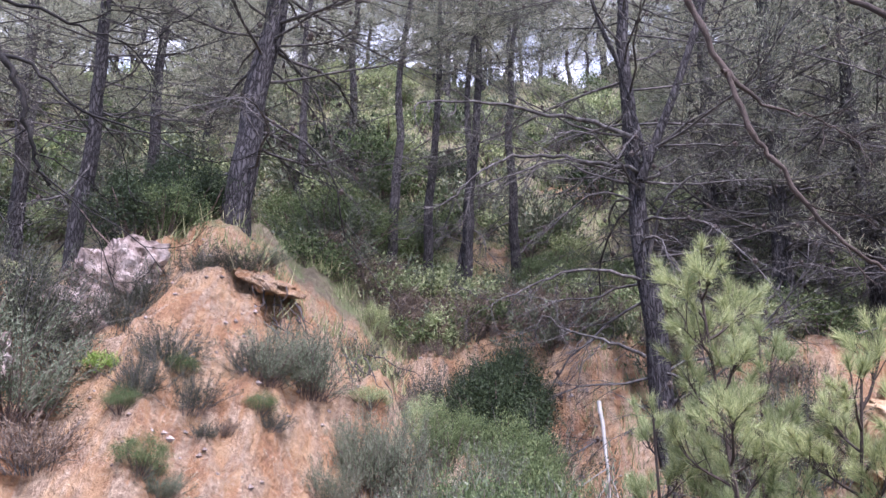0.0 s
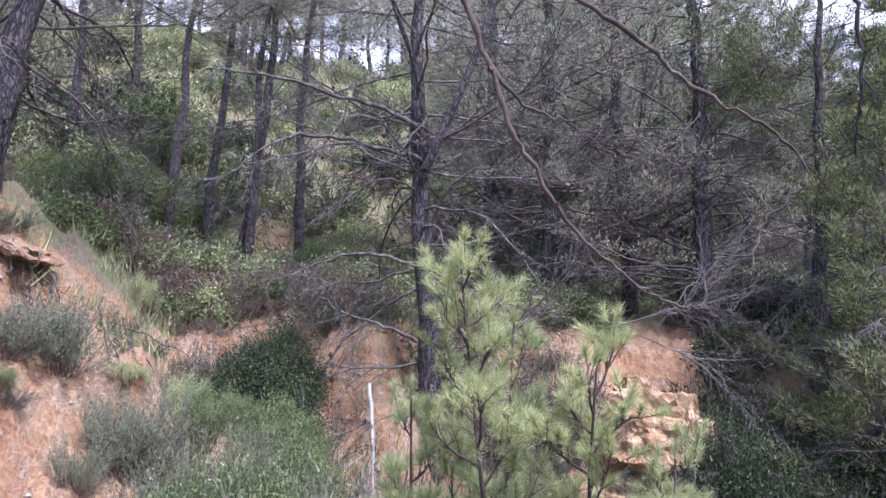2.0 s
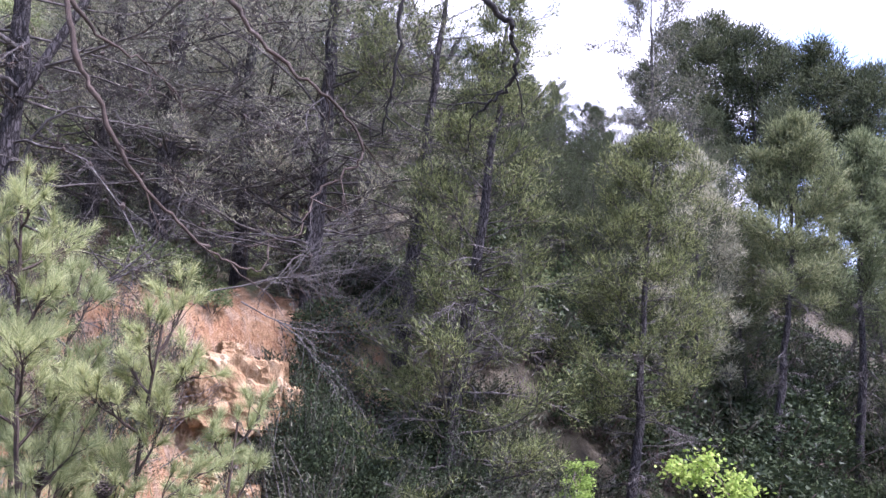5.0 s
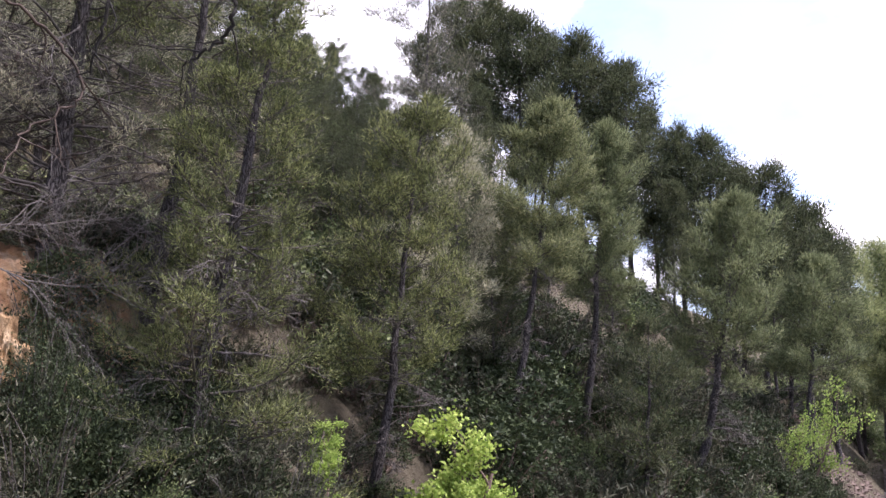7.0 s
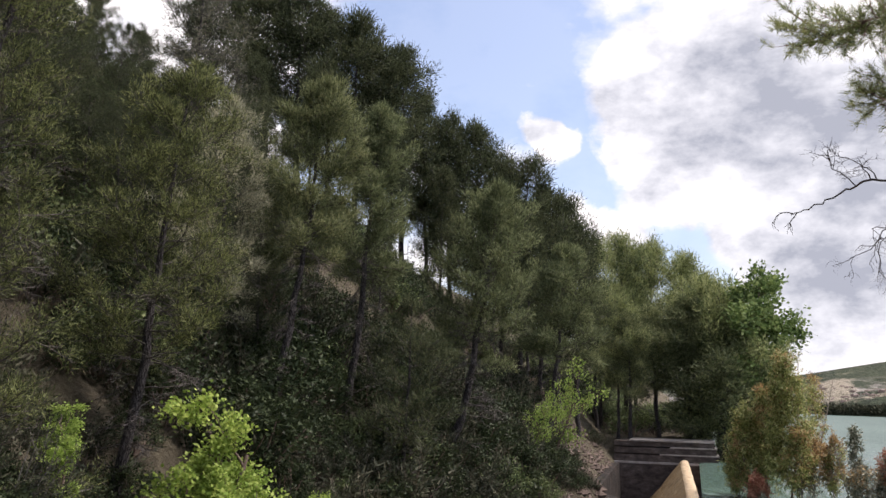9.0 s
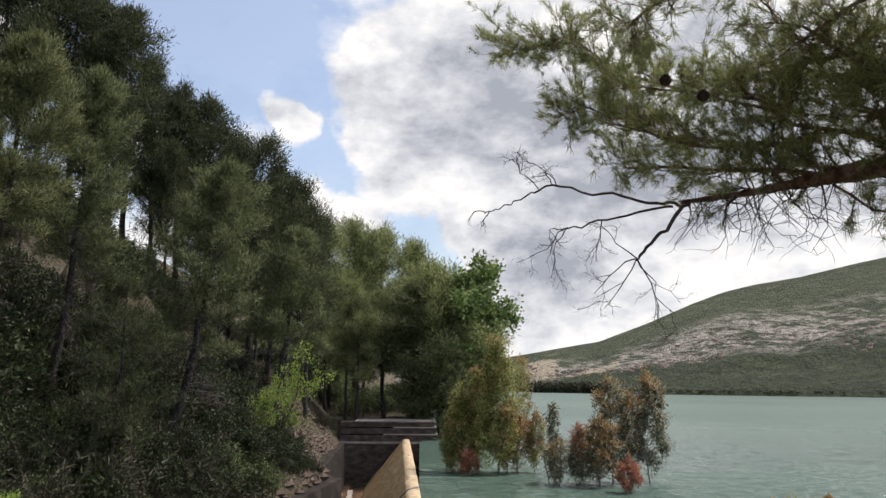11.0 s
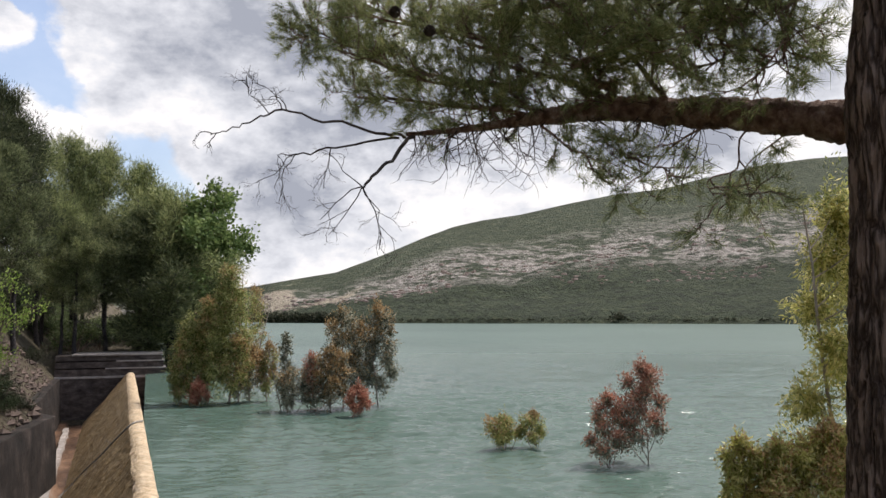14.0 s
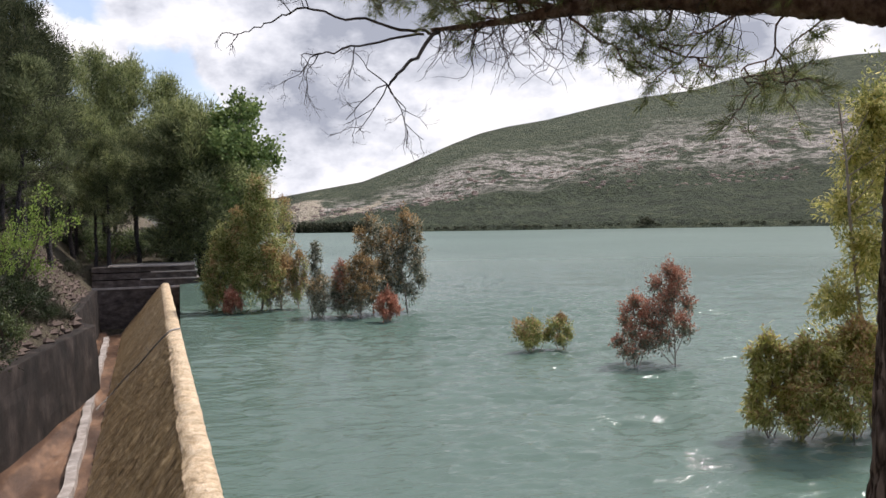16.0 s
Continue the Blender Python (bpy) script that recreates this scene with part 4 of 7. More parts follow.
def grow_pine(seed, H, r0, c0, R, limbs_n, sides_n, twig_n, tuft, nl, nw, tw=0.006, shape="round", dead=8, lean=(0, 0), needles=None, rise=0.3, bald=0.25, cones=0, droop=0.0, plump=0.5, dead_top=None, bushy=1.0):
    """An Aleppo pine: crooked trunk, limbs with sprays of fine twigs, a needle tuft on each twig, bare dead limbs below the crown."""
    global RNG
    RNG = np.random.default_rng(seed)
    trunk, wood, crown, cone = Buf(), Buf(), Buf(), Buf()
    n = 22
    u = np.linspace(0, 1, n + 1)
    pts = np.stack([np.zeros(n + 1), np.zeros(n + 1), -0.5 + (H + 0.5) * u], 1)
    bend = np.cumsum(RNG.normal(size=(n + 1, 2)) * 0.0035 * H, axis=0)
    pts[:, :2] += bend - bend[1] + np.outer(u ** 0.9, lean)
    trunk.tube(pts, r0 * (1 - u * 0.9) * (1 + 0.35 * np.exp(-u * 30)) * RNG.uniform(0.95, 1.05, n + 1), 12)
    P, D, F = [], [], []

    def spray(line, br, L, live, m, lo):
        p, d, ln, w = side_lines(line, m, L * 0.38 + 0.12, 0.8, lo, 0.12 if live else -0.05)
        for q, e, l, ww in zip(p, d, ln, w):
            l = l * (1.15 - 0.55 * ww)
            sub = wander(q, e, l, 3, 0.16, (0.10 if live else -0.04) - droop * 0.3)
            wood.tube(sub, np.linspace(br * 0.34, br * 0.12, 4), 3)
            tp, td, tl, _ = side_lines(sub, twig_n, l * 0.42 + 0.06, 0.75, 0.15, 0.18 if live else -0.02)
            wood.blades(tp, td, tl, tw)
            if not live:
                for _ in range(2):
                    j = RNG.integers(0, len(tp), len(tp))
                    wood.blades(tp[j] + td[j] * (tl[j] * RNG.uniform(0.2, 0.9, len(j)))[:, None], td[j] + RNG.normal(size=td[j].shape) * 0.6, tl[j] * 0.6, tw * 0.7)
            elif ww > bald and tuft:
                k = max(int(tuft * RNG.uniform(0.6, 1.25)), 1)
                tip = tp + td * tl[:, None]
                rp, rd, rl = (np.repeat(v, k, 0) for v in (tip, td, tl))
                off = RNG.normal(size=rp.shape) * nl * plump
                P.append(rp - rd * (rl * RNG.uniform(0, 0.75, len(rl)))[:, None] + off)
                D.append(rd * 0.55 + off / nl * 0.9 + RNG.normal(size=rd.shape) * 0.4 + np.array((0, 0, 0.35)))
                F.append(off / nl + np.array((0, 0, 0.6)) + unit(tip.mean(0) - pts[len(pts) // 2]) * 0.5)
            if cones and RNG.uniform() < cones:
                c, r = q + e * l * 0.3 + RNG.normal(size=3) * 0.03, RNG.uniform(0.022, 0.036)
                v = np.array([(1, 0, 0), (-1, 0, 0), (0, 1, 0), (0, -1, 0), (0, 0, 1.4), (0, 0, -1.4)]) * r + c
                cone.add(v, [(0, 2, 4), (2, 1, 4), (1, 3, 4), (3, 0, 4), (2, 0, 5), (1, 2, 5), (3, 1, 5), (0, 3, 5)], False)

    for i in range(limbs_n):
        t = c0 + (0.99 - c0) * ((i + RNG.uniform(0.2, 0.8)) / limbs_n)
        p, d = along(pts, t)
        s = (t - c0) / (1 - c0)
        if shape == "cone":
            prof = (1 - s) ** 0.8 * 0.95 + 0.10
        elif shape == "feather":
            prof = (0.30 + 0.70 * math.sin(math.pi * min(s * 0.72 + 0.22, 1.0))) * (1 - s ** 6) + 0.10
        elif shape == "dome":
            prof = math.sqrt(max(1 - (1.15 * s - 0.15) ** 2, 0.06)) * (0.55 + 0.45 * min(s * 2.5, 1))
        else:
            prof = math.sqrt(max(1 - (1.6 * s - 0.65) ** 2, 0.08)) + 0.05
        L = R * prof * RNG.uniform(0.6, 1.15)
        az, el = i * 2.399 + RNG.uniform(-0.5, 0.5), rise * (-0.1 + 1.9 * s) + RNG.uniform(-0.2, 0.2)
        line = wander(p, (math.cos(az) * math.cos(el), math.sin(az) * math.cos(el), math.sin(el)), L, 7, 0.13, 0.05 - droop)
        br = max(r0 * 0.19 * (1 - 0.75 * t), 0.008) * min(1, 0.5 + 0.5 * L / R)
        wood.tube(line, np.linspace(br, br * 0.25, 8), 5)
        spray(line, br, L * bushy, True, max(int(sides_n * (0.45 + 0.55 * L / R)), 3), 0.18)
    for i in range(dead):
        t = RNG.uniform(0.12, dead_top or max(c0 + 0.12, 0.4))
        p, d = along(pts, t)
        az, el = RNG.uniform(0, 6.28), RNG.uniform(-0.3, 0.35)
        L = R * RNG.uniform(0.35, 0.85)
        line = wander(p, (math.cos(az) * math.cos(el), math.sin(az) * math.cos(el), math.sin(el)), L, 7, 0.2, -0.05)
        br = r0 * 0.12
        wood.tube(line, np.linspace(br, br * 0.3, 8), 4)
        spray(line, br, L, False, max(sides_n - 1, 4), 0.2)
    tree = tagged(new("pine_tree"), category="tree")
    part("trunk", trunk, M_BARK, tree, "furrowed grey trunk")
    part("branchwork", wood, M_DEADLIMB, tree, "grey crooked branches, dead ones below")
    crown.blades(np.concatenate(P), np.concatenate(D), nl * RNG.uniform(0.6, 1.15, sum(len(p) for p in P)), nw, np.concatenate(F))
    part("crown", crown, needles or M_NEEDLE, tree, "clumps of thin needles")
    if cone.v:
        tagged(part("cone_sprinkle", cone, M_CONE, tree, "small dark cones"), kind="stuff")
    return tree


def plant(proto, label, group, x, y, size, turn, tall=1.0, sink=0.1, z=None):
    z = ground_z(x, y) if z is None else z
    ob = copy_thing(proto, fit_pose(x, y, z - sink, turn, size, tall))
    return tagged(ob, label, group=group)


def discard(*obs):
    for ob in obs:
        for o in (*ob.children_recursive, ob):
            bpy.data.objects.remove(o)


def grow_shrub(seed, kind, leafmat, stem=None, count=2600, size=0.05, lumps=9, tall=0.9, shoots_n=70):
    """A shrub about one metre across at scale one: lumps of leaves on forking stems, or fine brushy shoots."""
    global RNG
    RNG = np.random.default_rng(seed)
    stems, fol = Buf(), Buf()
    if kind == "leafy":
        for i in range(lumps):
            a, r = i * 2.4 + RNG.uniform(-0.4, 0.4), 0.42 * math.sqrt((i + 0.3) / lumps)
            cx, cy, cz, cr = r * math.cos(a), r * math.sin(a), tall * RNG.uniform(0.25, 0.9) * (1 - 0.9 * r), RNG.uniform(0.09, 0.2)
            line = wander((cx * 0.15, cy * 0.15, -0.1), (cx, cy, cz + 0.1), math.dist((0, 0, 0), (cx, cy, cz)) + 0.1, 3, 0.1)
            stems.tube(line, np.linspace(0.016, 0.005, 4), 3)
            n = count // lumps
            d = RNG.normal(size=(n, 3))
            d /= np.linalg.norm(d, axis=1)[:, None]
            rr = cr * (RNG.uniform(0.2, 1.0, n) ** 0.5)[:, None] * (1 + 0.35 * np.sin(d * 7 + cx * 9).sum(1))[:, None]
            fol.blades(np.array((cx, cy, cz)) + d * rr, d * 0.7 + RNG.normal(size=(n, 3)) * 0.7 + np.array((0, 0, 0.4)), size * RNG.uniform(0.6, 1.4, n), size * 0.6, d + np.array((0, 0, 0.4)))
    else:
        p, d = [], []
        for i in range(shoots_n):
            a, r = RNG.uniform(0, 6.28), RNG.uniform(0.0, 0.26)
            out = RNG.uniform(0.1, 1.1)
            line = wander((r * math.cos(a), r * math.sin(a), -0.08), (out * math.cos(a), out * math.sin(a), 1.0), tall * RNG.uniform(0.45, 1.05), 4, 0.2, 0.04)
            stems.tube(line, (0.005, 0.0045, 0.004, 0.003, 0.0015), 3)
            for _ in range(count // shoots_n):
                b, e = along(line, RNG.uniform(0.2, 1.0) ** 0.8)
                p.append(b + RNG.normal(size=3) * 0.022)
                d.append(turned(e, RNG.uniform(0, 6.28), RNG.uniform(0.2, 1.2)))
        fol.blades(p, d, RNG.uniform(0.5, 1.3, len(p)) * size, size * 0.22)
    shrub = tagged(new("shrub"), category="shrub")
    part("stemwork", stems, stem or M_LIVEWOOD, shrub)
    part("foliage", fol, leafmat, shrub)
    return shrub


def grow_broadleaf(seed, H, R, leafmat, count=2600, size=0.09, tilt=(0.4, 1.1), low=0.25):
    """A small broad-leaved tree with loose layers of bright leaves."""
    global RNG
    RNG = np.random.default_rng(seed)
    stems, fol = Buf(), Buf()
    tips = []
    line = wander((0, 0, -0.3), (0.1, 0.05, 1), H * 0.75, 6, 0.06)
    stems.tube(line, np.linspace(0.045, 0.02, 7) * H / 3, 6)
    for i in range(16):
        q, e = along(line, RNG.uniform(low, 1.0))
        twigs(stems, q, turned((0, 0, 1), i * 2.4, RNG.uniform(*tilt)), R * RNG.uniform(0.6, 1.0), 0.012 * H / 3, 1, 4, 0.2, 0.06, tips)
    P, D = [], []
    for p, d in tips:
        for _ in range(max(count // len(tips), 1)):
            P.append(p + RNG.normal(size=3) * np.array((0.11, 0.11, 0.10)) * R)
            D.append(d + RNG.normal(size=3) * 0.8 + np.array((0, 0, -0.15)))
    fol.leaves(P, D, size * RNG.uniform(0.6, 1.2, len(P)), size * 0.7)
    tree = tagged(new("broadleaf_tree"), category="tree")
    part("trunk", stems, M_LIVEWOOD, tree)
    part("crown", fol, leafmat, tree)
    return tree


def grow_eucalypt(seed, H, W, leaf, tip, count, bare=0.0, lumps=14, tipshare=0.3, cone=0.6, leafsize=1.0):
    """A young eucalypt standing in the water: slim stems, hanging narrow leaves, coloured new growth at the shoot ends."""
    global RNG
    RNG = np.random.default_rng(seed)
    stems, old, young = Buf(), Buf(), Buf()
    main = wander((0, 0, -1.2), (0.03, 0.02, 1), H + 0.9, 7, 0.05)
    stems.tube(main, np.linspace(0.034, 0.008, 8) * H / 3.5, 5)
    for i in range(lumps):
        t = bare + (1 - bare) * ((i + 0.7) / lumps) ** 0.9
        a = i * 2.4 + RNG.uniform(-0.5, 0.5)
        r = W * 0.46 * (1 - cone * t) * (0.35 + 0.65 * RNG.uniform(0, 1) ** 0.5) * (0.25 if i > lumps - 3 else 1)
        c = np.array((r * math.cos(a), r * math.sin(a), H * t * 0.94 + 0.05))
        q, _ = along(main, 0.2 + 0.70 * t)
        stems.tube(smooth_line([q, (q + c) / 2 + (0, 0, -0.05), c], 3), np.linspace(0.016, 0.006, 7), 3)
        n = int(count / lumps)
        cr = (0.5 * W + 0.10 * H) * RNG.uniform(0.20, 0.33) * (1.15 - 0.55 * t * cone)
        d = RNG.normal(size=(n, 3))
        d /= np.linalg.norm(d, axis=1)[:, None]
        rr = cr * RNG.uniform(0.1, 1.0, n)[:, None] ** 0.6 * (1 + 0.3 * np.sin(d * 5 + i).sum(1))[:, None]
        p = c + d * rr * (1, 1, 1.15)
        p[:, 2] = np.maximum(p[:, 2], RNG.uniform(0.03, 0.25, n))
        way = d * 0.5 + RNG.normal(size=(n, 3)) * 0.6 + np.array((0, 0, -0.45))
        share = min(tipshare * RNG.choice((0.8, 1.1, 1.4) if tipshare > 0.6 else (0.25, 0.7, 1.7)), 0.95)
        fresh = (RNG.uniform(0, 1, n) < share * (0.6 + 0.8 * (d[:, 2] > 0.0)) * (0.55 + 1.1 * t ** 2)) & (rr[:, 0] > 0.35 * cr)
        out = d + np.array((0, 0, 0.35))
        old.leaves(p[~fresh], way[~fresh], RNG.uniform(0.09, 0.19, (~fresh).sum()) * leafsize, 0.036 * leafsize, out[~fresh])
        young.leaves(p[fresh], way[fresh] + (0, 0, 0.7), RNG.uniform(0.07, 0.14, fresh.sum()) * leafsize, 0.042 * leafsize, out[fresh])
    tree = tagged(new("young_eucalypt"), category="tree")
    tagged(part("stemwork", stems, M_EUC_STEM, tree, "pale slender stems"), kind="stuff")
    part("foliage", old, leaf, tree, "hanging narrow leaves")
    tagged(part("new_growth", young, tip, tree, "reddish new leaves at the shoot ends"), kind="stuff")
    return tree


M_EUC_STEM = stone_material("pale_eucalypt_stem", [(0.3, (0.20, 0.15, 0.12)), (0.7, (0.42, 0.36, 0.31))], 6.0, (1, 1, 0.3))


# -- pines of the slope --
def plant_pines():
    grey = [grow_pine(11 + i, 9.5, 0.13, 0.34, 2.6, 44, 10, 7, 17, 0.085, 0.0085, 0.006, "round", 22, ((-0.4, 0.3), (0.3, -0.2), (0.5, 0.3))[i], M_NEEDLE_GREY, 0.2, 0.2, 0.10) for i in range(3)]
    slim = [grow_pine(15 + i, 9.5, 0.115, 0.50, 2.2, 36, 9, 7, 17, 0.085, 0.0085, 0.006, "round", 7, ((-0.5, 0.2), (0.4, 0.2))[i], M_NEEDLE_GREY, 0.3, 0.2, 0.10, 0, 0.5, 0.45) for i in range(2)]
    brushy = [grow_pine(45 + i, 9.5, 0.14, 0.14, 2.5, 60, 10, 7, 11, 0.085, 0.0085, 0.006, "round", 50, ((0.3, 0.1), (-0.3, 0.2))[i], M_NEEDLE_GREY, 0.1, 0.35, 0.08, 0.03) for i in range(2)]
    thin = [grow_pine(21 + i, 9.5, 0.13, 0.25, 2.4, 46, 8, 6, 15, 0.13, 0.017, 0.010, "round", 14, ((-0.4, 0.3), (0.5, 0.2))[i], M_NEEDLE_GREY, 0.25, 0.2, 0.06) for i in range(2)]
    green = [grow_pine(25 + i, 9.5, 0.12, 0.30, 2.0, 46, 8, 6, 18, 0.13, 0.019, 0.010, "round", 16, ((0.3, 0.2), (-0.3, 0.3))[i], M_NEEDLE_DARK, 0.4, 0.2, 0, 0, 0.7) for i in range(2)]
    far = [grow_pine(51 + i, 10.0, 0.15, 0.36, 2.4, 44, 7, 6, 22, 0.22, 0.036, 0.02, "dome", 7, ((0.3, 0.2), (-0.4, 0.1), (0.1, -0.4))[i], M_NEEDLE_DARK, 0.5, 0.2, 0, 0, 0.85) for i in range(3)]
    dome = [grow_pine(56 + i, 10.0, 0.16, 0.40, 2.9, 40, 7, 6, 22, 0.24, 0.046, 0.03, "dome", 0, (0.2, 0.1), M_NEEDLE_DOME, 0.5, 0.2, 0, 0, 0.9) for i in range(2)]
    light = [grow_pine(58 + i, 10.0, 0.15, 0.38, 1.9, 44, 7, 6, 20, 0.24, 0.042, 0.025, "feather", 10, (0.2, 0.1), M_NEEDLE_LIGHT, 0.6, 0.2, 0, 0, 0.8) for i in range(2)]
    g = "pines on the slope"
    # the trees that can be told apart, by direction and distance
    for lon, d, size, turn, proto, tall, label in [
            (4.0, 13.0, 0.84, 0.3, slim[1], 1.0, "slim grey pine on the bench above the bank"), (-5.2, 13.9, 0.84, 1.9, slim[0], 1.0, "slim dark pine on the bench beside a bare patch"),
            (-0.8, 13.4, 0.9, 4.0, slim[0], 1.05, "leaning slim pine on the bench"), (1.2, 13.8, 0.8, 5.1, slim[1], 1.1, "thin leaning pine on the bench"), (-1.5, 13.2, 0.78, 0.9, slim[1], 1.1, "slim dark pine on the bench"),
            (6.6, 17.5, 0.95, 2.2, slim[0], 1.0, "pine on the upper slope"), (-22.6, 12.4, 1.1, 2.6, brushy[0], 1.0, "grey pine thick with dead twigs behind the sapling"), (-27.6, 13.4, 1.0, 0.6, brushy[1], 1.0, "grey pine thick with dead twigs above the ochre rocks"),
            (-32.3, 11.8, 1.05, 3.9, brushy[1], 1.0, "grey pine rooted above the ochre rocks"), (-18.2, 13.0, 1.0, 4.4, brushy[1], 1.05, "grey pine thick with dead twigs"),
            (23.5, 10.2, 0.85, 1.0, grey[0], 1.0, "grey-green pine at the top of the bank"), (30.5, 10.5, 0.8, 2.0, grey[2], 1.0, "bushy grey-green pine on the knoll"), (20.0, 14.0, 0.95, 3.0, grey[1], 1.0, "grey-green pine above the knoll"), (27.0, 15.0, 1.1, 4.0, thin[1], 1.0, "grey-green pine above the knoll"), (10.5, 16.5, 0.95, 1.3, slim[1], 1.0, "grey-green pine above the bench"), (14.5, 18.5, 1.05, 5.3, thin[0], 1.0, "grey-green pine above the bench")]:
        x, y = at(lon, d)
        plant(proto, label, g, x, y, size, turn, tall)
    # single trees at the edge of the channel: direction, distance, height, lean and habit
    for lon, d, H, lean, r0, c0, R, limbs, sides, twig, tuft, nl, nw, shape, dead, mat_, rise, bald, dead_top, label in [
            (-41.5, 10.6, 6.9, (0.45, -0.42), 0.13, 0.06, 1.62, 110, 10, 8, 13, 0.085, 0.0105, "cone", 30, M_NEEDLE_OLIVE, 0.15, 0.3, 0.5, "dense young pine with needles down to the ground"),
            (-38.0, 11.6, 6.6, (0.62, -0.40), 0.125, 0.50, 1.6, 34, 9, 7, 16, 0.09, 0.011, "round", 22, M_NEEDLE_OLIVE, 0.3, 0.3, 0.55, "leaning grey pine at the edge of the bank"),
            (-52.8, 14.4, 7.0, (0.55, -0.72), 0.105, 0.34, 1.42, 64, 9, 7, 17, 0.10, 0.014, "feather", 26, M_NEEDLE_OLIVE, 0.3, 0.3, 0.5, "slim pine with a bare pale lower trunk"),
            (-61.9, 18.8, 7.7, (0.35, -0.85), 0.11, 0.50, 1.12, 52, 8, 7, 20, 0.13, 0.018, "feather", 26, M_NEEDLE_LIGHT, 0.7, 0.2, 0.6, "feathery light green pine"),
            (-66.6, 21.4, 8.0, (0.30, -0.95), 0.12, 0.48, 1.2, 52, 8, 7, 20, 0.14, 0.020, "feather", 26, M_NEEDLE_LIGHT, 0.7, 0.2, 0.6, "feathery light green pine"),
            (-73.6, 23.6, 7.8, (0.3, -1.5), 0.14, 0.40, 1.6, 56, 8, 7, 19, 0.15, 0.022, "feather", 24, M_NEEDLE_LIGHT, 0.5, 0.2, 0.55, "feathery olive pine above the rubble"),
            (-80.3, 34.0, 7.4, (0.1, -0.9), 0.12, 0.40, 1.5, 44, 7, 6, 18, 0.19, 0.032, "feather", 14, M_NEEDLE_LIGHT, 0.5, 0.2, 0.5, "feathery pale pine beyond the rubble"),
            (-54.8, 25.0, 9.6, (0.2, -0.6), 0.11, 0.35, 2.1, 46, 8, 6, 15, 0.15, 0.020, "round", 18, M_NEEDLE_SHADE, 0.5, 0.35, 0.6, "tall thin pine with an open crown"),
            (-57.5, 18.2, 6.2, (0.2, -0.3), 0.09, 0.30, 1.2, 44, 8, 6, 14, 0.12, 0.015, "feather", 26, M_NEEDLE_GREY, 0.3, 0.3, 0.6, "thin grey pine among dark shrubs"),
            (-70.4, 20.0, 4.6, (0.1, -0.2), 0.07, 0.25, 1.0, 36, 7, 6, 14, 0.13, 0.017, "feather", 18, M_NEEDLE_DARK, 0.3, 0.3, 0.5, "thin grey pine among dark shrubs")]:
        t = grow_pine(int(700 - lon * 10), H, r0, c0, R, limbs, sides, twig, tuft, nl, nw, 0.006 + nw * 0.35, shape, dead, lean, mat_, rise, bald, 0, 0, 0.55, dead_top)
        x, y = at(lon, d)
        t.location = (x, y, ground_z(x, y) - 0.1)
        tagged(t, label, group=g)
    # the ridge wood above the channel
    g = "ridge pines"
    for lon, d, top, k, wide in [(-55.8, 46, 25.5, 0, 0.9), (-58.4, 44, 28.2, 1, 1.0), (-60.6, 45, 28.3, 2, 1.05), (-62.8, 44, 27.2, 0, 1.0), (-64.9, 45, 25.9, 1, 0.95), (-67.0, 43, 25.8, 2, 1.0), (-68.7, 46, 23.6, 0, 0.85), (-70.4, 43, 23.9, 1, 0.9), (-72.0, 47, 20.4, 2, 0.8), (-73.7, 43, 19.0, 0, 0.9), (-75.7, 44, 18.6, 1, 0.95), (-77.2, 48, 16.3, 2, 0.9), (-78.5, 45, 16.3, 0, 0.9), (-79.8, 48, 14.6, 1, 0.85), (-81.1, 46, 13.8, 2, 0.9), (-82.4, 49, 12.2, 0, 0.9),
                                 (-59.5, 40, 22.5, 1, 0.9), (-63.6, 39, 21.5, 2, 0.8), (-69.5, 40, 18.8, 0, 0.8), (-72.9, 41, 15.8, 1, 0.8), (-76.6, 42, 14.0, 2, 0.8), (-79.0, 42, 11.8, 0, 0.8), (-57.0, 36, 17.5, 2, 0.8), (-52.0, 47, 23.0, 1, 0.8), (-49.0, 44, 24.5, 0, 0.9)]:
        x, y = at(lon, d)
        z = ground_z(x, y)
        h = (3.5 + d * math.tan(radians(top)) - z) / 10.6
        tagged(copy_thing(far[k], Matrix.LocRotScale((x, y, z - 0.1), Euler((0, 0, lon)), (h * wide, h * wide, h))), "dark dense pine on the ridge", group=g)
    # round pines behind the abutment
    g = "pines behind the abutment"
    for lon, d, top, k, wide in [(-83.7, 60, 10.8, 0, 0.8), (-85.6, 63, 11.0, 1, 0.8), (-87.6, 64, 10.6, 0, 0.85), (-89.4, 66, 9.6, 1, 0.8), (-91.2, 58.5, 8.0, 0, 0.95), (-89.6, 57.5, 7.2, 2, 1.25), (-87.6, 57.6, 6.6, 3, 1.25), (-85.8, 55.6, 6.2, 2, 1.2), (-91.9, 57.2, 6.6, 3, 1.3),
                                 (-85.0, 56, 7.2, 0, 0.8), (-83.9, 62, 8.4, 2, 0.9), (-92.6, 60, 5.6, 1, 0.75), (-93.8, 66, 5.0, 0, 0.8), (-86.2, 70, 9.0, 1, 0.9), (-90.5, 72, 8.4, 0, 0.9)]:
        x, y = at(lon, d)
        z = ground_z(x, y)
        h = 3.5 + d * math.tan(radians(top)) - z
        ob = copy_thing((dome + light)[k], Matrix.LocRotScale((x, y, z - 0.1), Euler((0, 0, lon * 3)), (h / 10.8 * wide, h / 10.8 * wide, h / 10.8)))
        tagged(ob, "round-topped green pine behind the stone abutment", group=g)
    # the thin wood that fills the slope behind the bank
    g = "pines on the slope"
    rng = random.Random(5)
    spots = []
